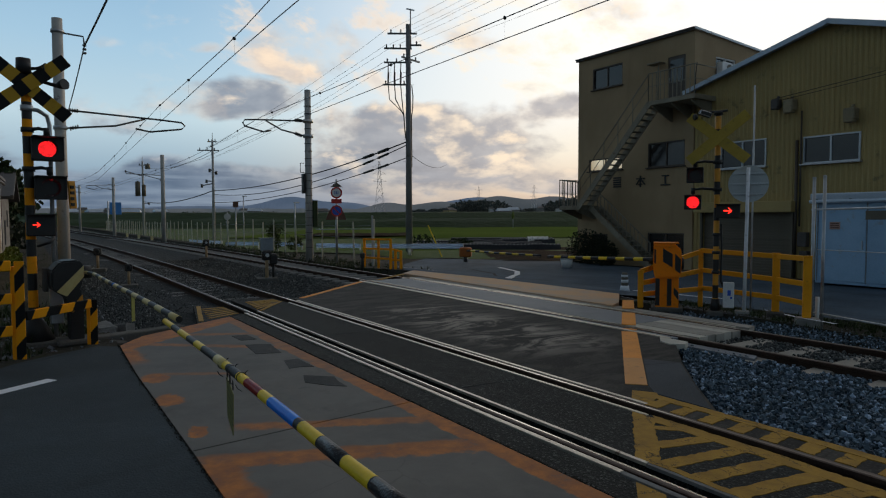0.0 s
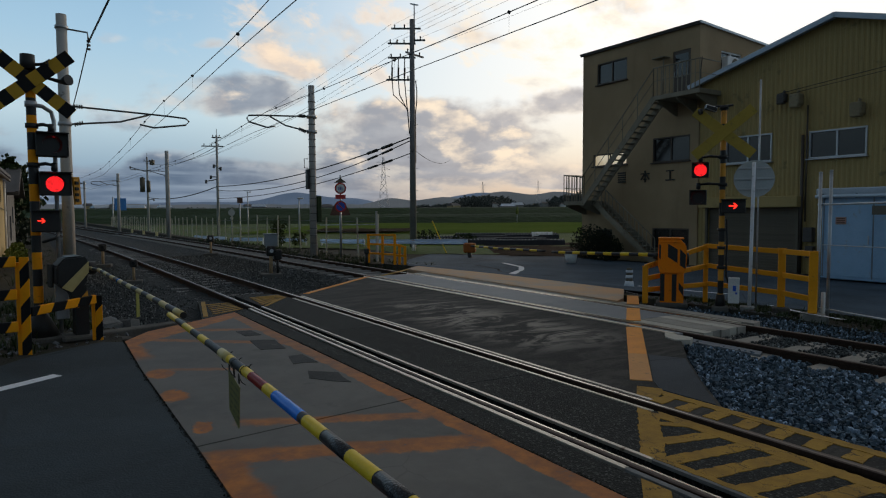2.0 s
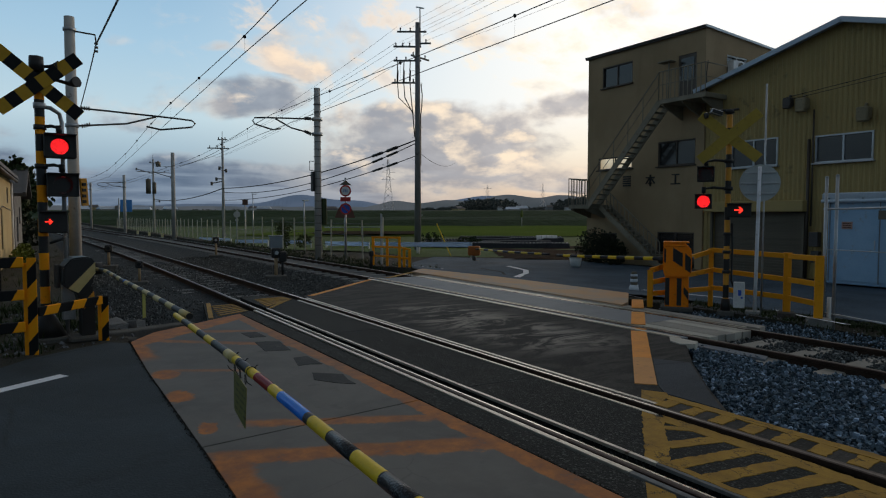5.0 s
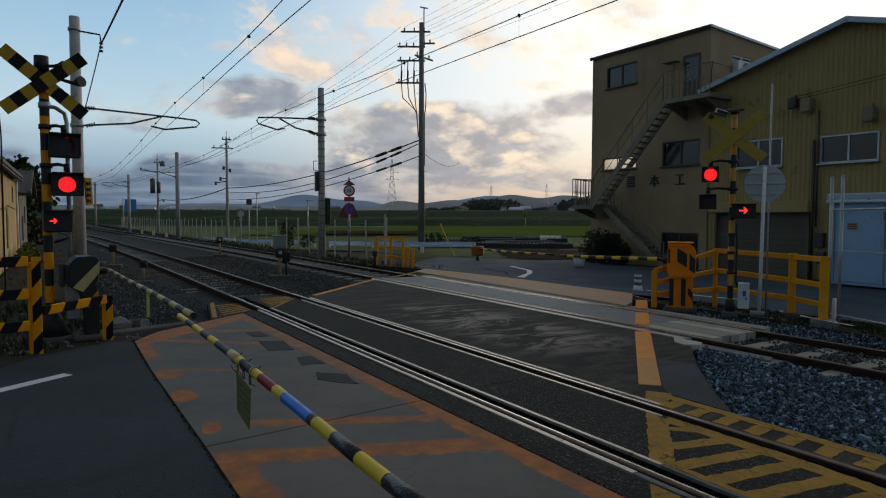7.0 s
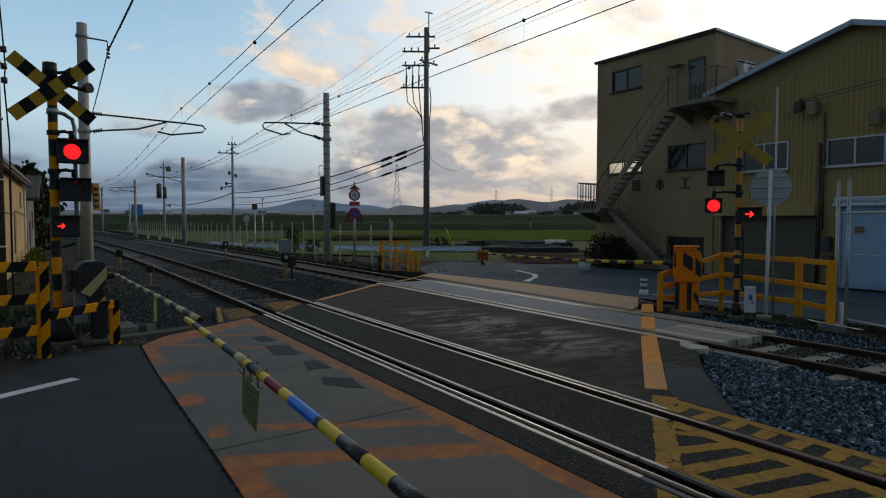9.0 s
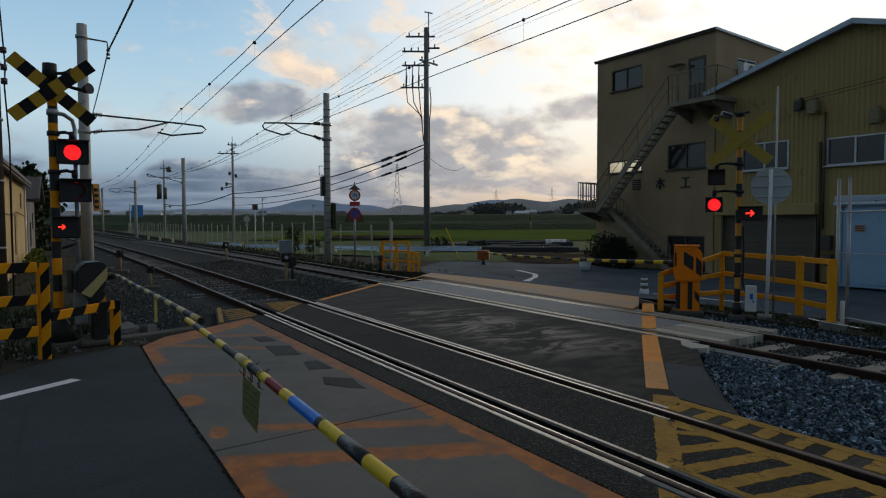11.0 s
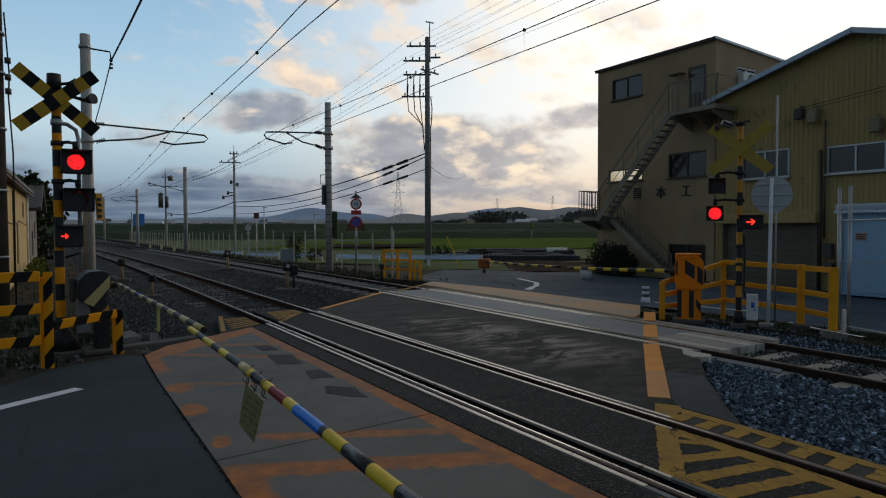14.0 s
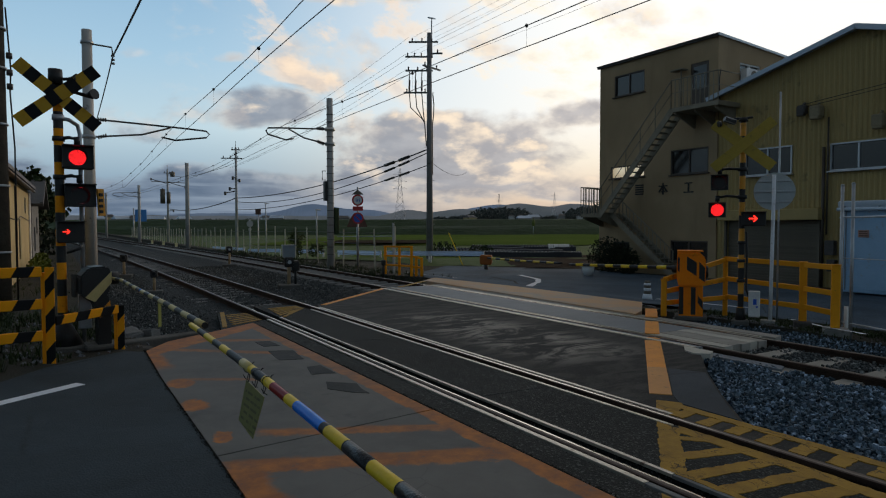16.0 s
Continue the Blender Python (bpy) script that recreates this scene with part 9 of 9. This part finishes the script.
sp = thing("road_sign", pose(10.35, 23.3, -0.25, 0, 0, -24), "two round traffic signs on one grey pole", "road sign", "road signs")
bm = bmesh.new()
tube(bm, (0, 0, -0.1), (0, 0, 3.3), 0.035, seg=10)
part("pole", bm, M["galvanized"], sp)
d = round_sign(sp, 2.78, 0.225, M["white_paint"], M["red"])
bm = bmesh.new()
for k in (-1, 0, 1):
    box(bm, (k * 0.06, -0.075, 2.78), (0.025, 0.008, 0.12))
part("writing_bar", bm, M["sign_blue"], d)
bm = bmesh.new()
vs = [bm.verts.new(p) for p in ((-0.24, -0.03, 3.0), (0.24, -0.03, 3.0), (0, -0.03, 3.20), (-0.24, -0.04, 3.0), (0.24, -0.04, 3.0), (0, -0.04, 3.20))]
for q in ((0, 1, 2), (5, 4, 3), (0, 3, 4, 1), (1, 4, 5, 2), (2, 5, 3, 0)):
    bm.faces.new([vs[i] for i in q])
part("cap_plate", bm, M["shutter"], sp, "dark pointed plate")
bm = bmesh.new()
box(bm, (0, -0.05, 2.45), (0.40, 0.012, 0.17), bevel=0.003)
part("sub_plate", bm, M["red"], sp, "small red plate")
d = round_sign(sp, 2.07, 0.225, M["sign_blue"], M["red"])
bm = bmesh.new()
box(bm, (0, -0.075, 2.07), (0.38, 0.008, 0.045), Matrix.Rotation(radians(45), 3, "Y"))
part("slash", bm, M["red"], d)
s2 = thing("road_sign", pose(10.9, 24.6, -0.25, 0, 0, -24), "wide brown-red warning sign on a grey pole", "road sign", "road signs")
bm = bmesh.new()
tube(bm, (0, 0, -0.1), (0, 0, 2.2), 0.035, seg=10)
part("pole", bm, M["galvanized"], s2)
bm = bmesh.new()
pts = [(-0.42, 1.72), (0.42, 1.72), (0.30, 2.05), (0.12, 2.30), (-0.12, 2.30), (-0.30, 2.05)]
lo = [bm.verts.new((x, -0.045, z)) for x, z in pts]
hi = [bm.verts.new((x, -0.06, z)) for x, z in pts]
bm.faces.new(lo), bm.faces.new(hi[::-1])
for i in range(6):
    bm.faces.new((lo[i], hi[i], hi[(i + 1) % 6], lo[(i + 1) % 6]))
part("plate", bm, M["brown_plate"], s2)
for x, y, z, lab in ((12.65, 48.1, 1.55, "small round sign"), (12.0, 43.5, 2.15, "small red square sign")):
    s = thing("road_sign", pose(x, y, -0.9, 0, 0, -15), lab + " on a thin pole by the fields", "road sign", "road signs")
    bm = bmesh.new()
    tube(bm, (0, 0, -0.1), (0, 0, z + 1.3), 0.04, seg=8)
    part("pole", bm, M["galvanized"], s)
    if "round" in lab:
        bm = bmesh.new()
        tube(bm, (0, -0.05, z + 1.0), (0, -0.06, z + 1.0), 0.24, seg=24)
        part("disc", bm, M["pole_concrete"], s)
        bm = bmesh.new()
        tube(bm, (0, -0.05, z + 0.60), (0, -0.06, z + 0.60), 0.12, seg=20)
        part("disc", bm, M["pole_concrete"], s)
    else:
        bm = bmesh.new()
        box(bm, (0, -0.05, z + 1.2), (0.36, 0.02, 0.36), bevel=0.004)
        part("plate", bm, M["brown_plate"], s)
x, y = 12.85, 118.0
s = thing("direction_sign", pose(x, y, -1.0, 0, 0, -6), "large blue direction sign over the far road", "road sign", "road signs")
bm = bmesh.new()
tube(bm, (-1.0, 0, 0), (-1.0, 0, 5.4), 0.1, seg=8)
part("pole", bm, M["galvanized"], s)
bm = bmesh.new()
box(bm, (0.1, -0.1, 4.2), (1.75, 0.08, 2.0), bevel=0.02)
part("plate", bm, M["sign_sky"], s)


def lineside_box(x, y, label, kind, size=1.0):
    b = thing("lineside_signal", pose(x, y, -0.15, 0, 0, -12) @ Matrix.Diagonal((size, size, size, 1)), label, "signal", "lineside equipment")
    bm = bmesh.new()
    box(bm, (0, 0, 0.05), (0.55, 0.5, 0.16), bevel=0.02)
    part("footing", bm, M["concrete_dark"], b)
    bm = bmesh.new()
    tube(bm, (0, 0, 0.1), (0, 0, 0.62), 0.045, seg=10)
    part("post", bm, M["stem_wood"], b)
    bm = bmesh.new()
    box(bm, (0, 0, 0.72), (0.24, 0.22, 0.26), bevel=0.03)
    tube(bm, (0, -0.11, 0.73), (0, -0.20, 0.73), 0.085, seg=16)
    h = part("head", bm, M["black"], b)
    bm = bmesh.new()
    tube(bm, (0, -0.195, 0.73), (0, -0.203, 0.73), 0.05, seg=16)
    part("lens", bm, M["galvanized"] if size == 1.0 else M["glass"], h, "lens")
    if kind:
        bm = bmesh.new()
        box(bm, (0.05, 0.45, 0.98), (0.33, 0.22, 0.32), bevel=0.015)
        box(bm, (0.05, 0.45, 1.15), (0.38, 0.26, 0.03), bevel=0.008)
        tube(bm, (0.05, 0.45, 0.1), (0.05, 0.45, 0.84), 0.04, seg=8)
        part("relay_case", bm, M["case_grey"], b, "grey relay case on a stem")
    return b


shunt = lineside_box(5.37, 16.6, "black shunting signal with a grey relay case between the tracks", True)
bm = bmesh.new()
box(bm, (0.17, -0.02, 0.62), (0.20, 0.20, 0.28), bevel=0.03)
tube(bm, (0.17, -0.12, 0.64), (0.17, -0.20, 0.64), 0.075, seg=14)
tube(bm, (0.17, 0.0, 0.1), (0.17, 0.0, 0.5), 0.035, seg=8)
part("second_head", bm, M["black"], shunt, "second black signal head")
lineside_box(6.15, 26.6, "small tan-stemmed signal between the tracks", False)
lineside_box(1.99, 23.0, "small lineside signal head beside the near track", False, 0.9)
lineside_box(2.15, 17.2, "small lineside signal head beside the near track", False, 0.7)
for x, y in ((8.9, 72.0), (9.15, 66.0), (9.35, 60.0)):
    bm = bmesh.new()
    box(bm, (0, 0, 0.08), (0.22, 0.10, 0.36), bevel=0.02)
    solo("kilometre_stone", bm, M["marker_cream"], "low cream marker stone beside the second track", "marker", "lineside equipment", m=pose(x, y, -0.25, 0, 0, -10))
bm = bmesh.new()
tube(bm, (8.95, 18.2, -0.15), (8.95, 18.2, 0.30), 0.05, seg=8)
box(bm, (8.95, 18.2, 0.36), (0.14, 0.13, 0.18), bevel=0.03)
solo("marker_post", bm, M["black"], "short black marker post by the second track", "marker", "lineside equipment")
bm = bmesh.new()
beam_between(bm, (*uv(0.9, 33.5), -0.6), (*uv(0.15, 34.6), 1.12), 0.05, 0.05)
solo("leaning_stake", bm, M["arm_yellow"], "yellow stake leaning by the guard rail", "stake")
for x, y in ((11.75, 29.6),):
    bm = bmesh.new()
    box(bm, (0, 0, 0.18), (0.26, 0.2, 0.42), bevel=0.02)
    solo("cabinet", bm, M["case_grey"], "small grey equipment cabinet by the fence", "cabinet", "lineside equipment", m=pose(x, y, -0.3, 0, 0, 10))


def weeds(spots, seed, mat, label):
    """Tufts of narrow blades at (x, y, z, height)."""
    rnd = random.Random(seed)
    vs, fs = [], []
    for x, y, z, h in spots:
        for _ in range(11):
            a = rnd.uniform(0, 6.28)
            b = Vector((math.cos(a), math.sin(a), 0))
            w = Vector((-b.y, b.x, 0)) * rnd.uniform(0.004, 0.010)
            hh = h * rnd.uniform(0.4, 1.0)
            o = Vector((x + rnd.uniform(-0.05, 0.05), y + rnd.uniform(-0.05, 0.05), z))
            m1, tip = o + b * hh * 0.25 + Vector((0, 0, hh * 0.6)), o + b * hh * rnd.uniform(0.4, 0.9) + Vector((0, 0, hh * rnd.uniform(0.75, 1.0)))
            k = len(vs)
            vs += [tuple(o - w), tuple(o + w), tuple(m1 + w * 0.8), tuple(m1 - w * 0.8), tuple(tip)]
            fs += [(k, k + 1, k + 2, k + 3), (k + 3, k + 2, k + 4)]
    me = bpy.data.meshes.new("weeds")
    me.from_pydata(vs, [], fs)
    me.materials.append(mat)
    tagged(new("weeds", me), label, "weeds", kind="stuff")


rnd = random.Random(31)
sp_ = []
for _ in range(520):
    x, y = rnd.uniform(-2.5, 0.9), rnd.uniform(8.2, 13.5)
    if y > 8.75 + 0.55 * x and not (0.2 < x < 0.9 and 8.9 < y < 9.9):
        sp_.append((x, y, -0.07, rnd.uniform(0.06, 0.30)))
for _ in range(260):
    x, y = rnd.uniform(9.72, 11.1), rnd.uniform(3.0, 8.2)
    sp_.append((x, y, ground_z(x, y) - 0.02, rnd.uniform(0.04, 0.13)))
for _ in range(320):
    x, y = rnd.uniform(10.9, 11.5), rnd.uniform(2.6, 8.2)
    sp_.append((x, y, ground_z(x, y) - 0.02, rnd.uniform(0.06, 0.18)))
for _ in range(500):
    y = rnd.uniform(17, 45)
    sp_.append((rnd.uniform(9.3, 10.9), y, -0.22, rnd.uniform(0.08, 0.30)))
for _ in range(420):
    y = rnd.uniform(12, 34)
    sp_.append((rnd.uniform(-2.2, 0.9), y, -0.2, rnd.uniform(0.1, 0.42)))
weeds(sp_, 33, M["leaf_tree"], "low weeds and grass tufts along the verge")
stones = []
for _ in range(900):
    x, y = rnd.uniform(-2.5, 1.1), rnd.uniform(8.3, 13.0)
    if y > 8.75 + 0.5 * x:
        stones.append((x, y, -0.06 + rnd.uniform(-0.02, 0.01), rnd.uniform(0.012, 0.04)))
for _ in range(900):
    x, y = rnd.uniform(8.8, 11.0), rnd.uniform(3.2, 8.4)
    stones.append((x, y, (ground_z(x, y) if x > 9.7 else lerp(x, (8.55, 8.95, 9.35, 9.7), (-0.12, -0.14, -0.20, -0.12))) + rnd.uniform(-0.02, 0.01), rnd.uniform(0.010, 0.028)))
me = gravel(stones, 12)
me.materials.append(M["stone"])
tagged(new("verge_gravel", me), "scattered pebbles on the earth verges", "gravel", kind="stuff")


def left_clutter():
    """Cable trough and broken concrete beside the first track."""
    bm = bmesh.new()
    a, b = Vector((0.72, 9.6, -0.10)), Vector((1.95, 9.95, -0.10))
    beam_between(bm, a, b, 0.16, 0.22, 0.015)
    trough = solo("cable_trough", bm, M["concrete_dark"], "dark concrete cable trough lid beside the track", "cable trough")
    rnd = random.Random(31)
    for x, y, s in ((0.95, 10.35, 0.26), (1.2, 10.55, 0.20), (0.72, 8.95, 0.10), (1.02, 9.3, 0.13), (1.25, 9.25, 0.09), (0.45, 8.75, 0.12)):
        bm = bmesh.new()
        box(bm, (0, 0, 0), (s * 1.6, s, s * 0.7), bevel=s * 0.12)
        for v in bm.verts:
            v.co *= rnd.uniform(0.85, 1.1)
        solo("concrete_block", bm, M["concrete_dark"] if s < 0.2 else M["sleeper"], "rough broken block of grey concrete lying on the gravel", "block", "loose blocks", m=pose(x, y, -0.15 + s * 0.3, rnd.uniform(-8, 8), rnd.uniform(-8, 8), rnd.uniform(0, 180)))


left_clutter()


# ---------------------------------------------------------------- what moves
# the upper lamp of the first signal goes on and off at these times, the others with it or against it
LAMP_ON = (0.8, 2.1, 3.3, 4.6, 5.9, 7.1, 8.4, 9.6, 10.9, 12.1, 13.4, 14.6, 15.9)
LAMP_OFF = (0.2, 1.4, 2.7, 4.0, 5.3, 6.5, 7.7, 9.0, 10.3, 11.5, 12.8, 14.0, 15.3)



def blink_rows(place, lit_first):
    """Rows for a lamp disc that turns its bright side to the front by half turns."""
    angle = 0.0 if lit_first else 180.0
    rows = [(0.0, place @ pose(0, 0, 0, 0, 0, angle))]
    for t in sorted(LAMP_ON + LAMP_OFF):
        for k, turn in enumerate((0, 60, 120, 180)):
            rows.append((round(t * 30) / 30 + k / 30, place @ pose(0, 0, 0, 0, 0, angle + turn)))
        angle += 180.0
    if rows[-1][0] < 15.99:
        rows.append((16.0, place @ pose(0, 0, 0, 0, 0, angle)))
    return rows


def motions():
    place = pose(0, 0.13, 0)
    for pair, upper_first in ((left_discs, True), (right_discs, False)):
        walk(pair[0], blink_rows(place, upper_first))
        walk(pair[1], blink_rows(place, not upper_first))
    # the near arm nods on its hinge, in degrees
    nods = ((0, -0.075), (0.5, -0.075), (1, 0.04), (1.5, 0.205), (2, 0.09), (2.5, -0.045), (3, -0.05), (3.5, 0.1), (4, 0.105), (6.5, 0.13), (7, 0.03), (7.5, -0.055), (8, 0.025), (8.5, 0.055), (9, 0.125), (11.5, 0.1), (12, 0.035), (12.5, 0.035), (13, 0.04), (13.5, 0.135), (14, 0.13), (14.5, 0.055), (15, -0.04), (15.5, 0.06), (16, 0.075))
    base = machine_near.matrix_basis.inverted() @ Matrix.Translation(HINGE)
    walk(near_arm, [(t, base @ pose(0, 0, 0, a, 0, 0)) for t, a in nods])
    # the plate turns under its rings
    turns = ((0.0, -9, 0), (1.0, -6, 0), (2.0, -5, 0), (3.0, -4, 0), (4.0, -3, 0), (6.5, -5, 0), (7.0, -2, 0), (8.0, -3, 0), (9.0, 0, 1), (11.5, 1, 2), (12.0, 4, 7), (12.5, 3, 8), (13.0, 2, 6), (14.0, 2, 10), (14.5, 1, 12), (15.0, 0, 14), (15.5, 1, 13), (16.0, 2, 12))
    walk(tag_plate, [(t, pose(0.0, 4.36, -0.018, 0, b, a)) for t, a, b in turns])



motions()
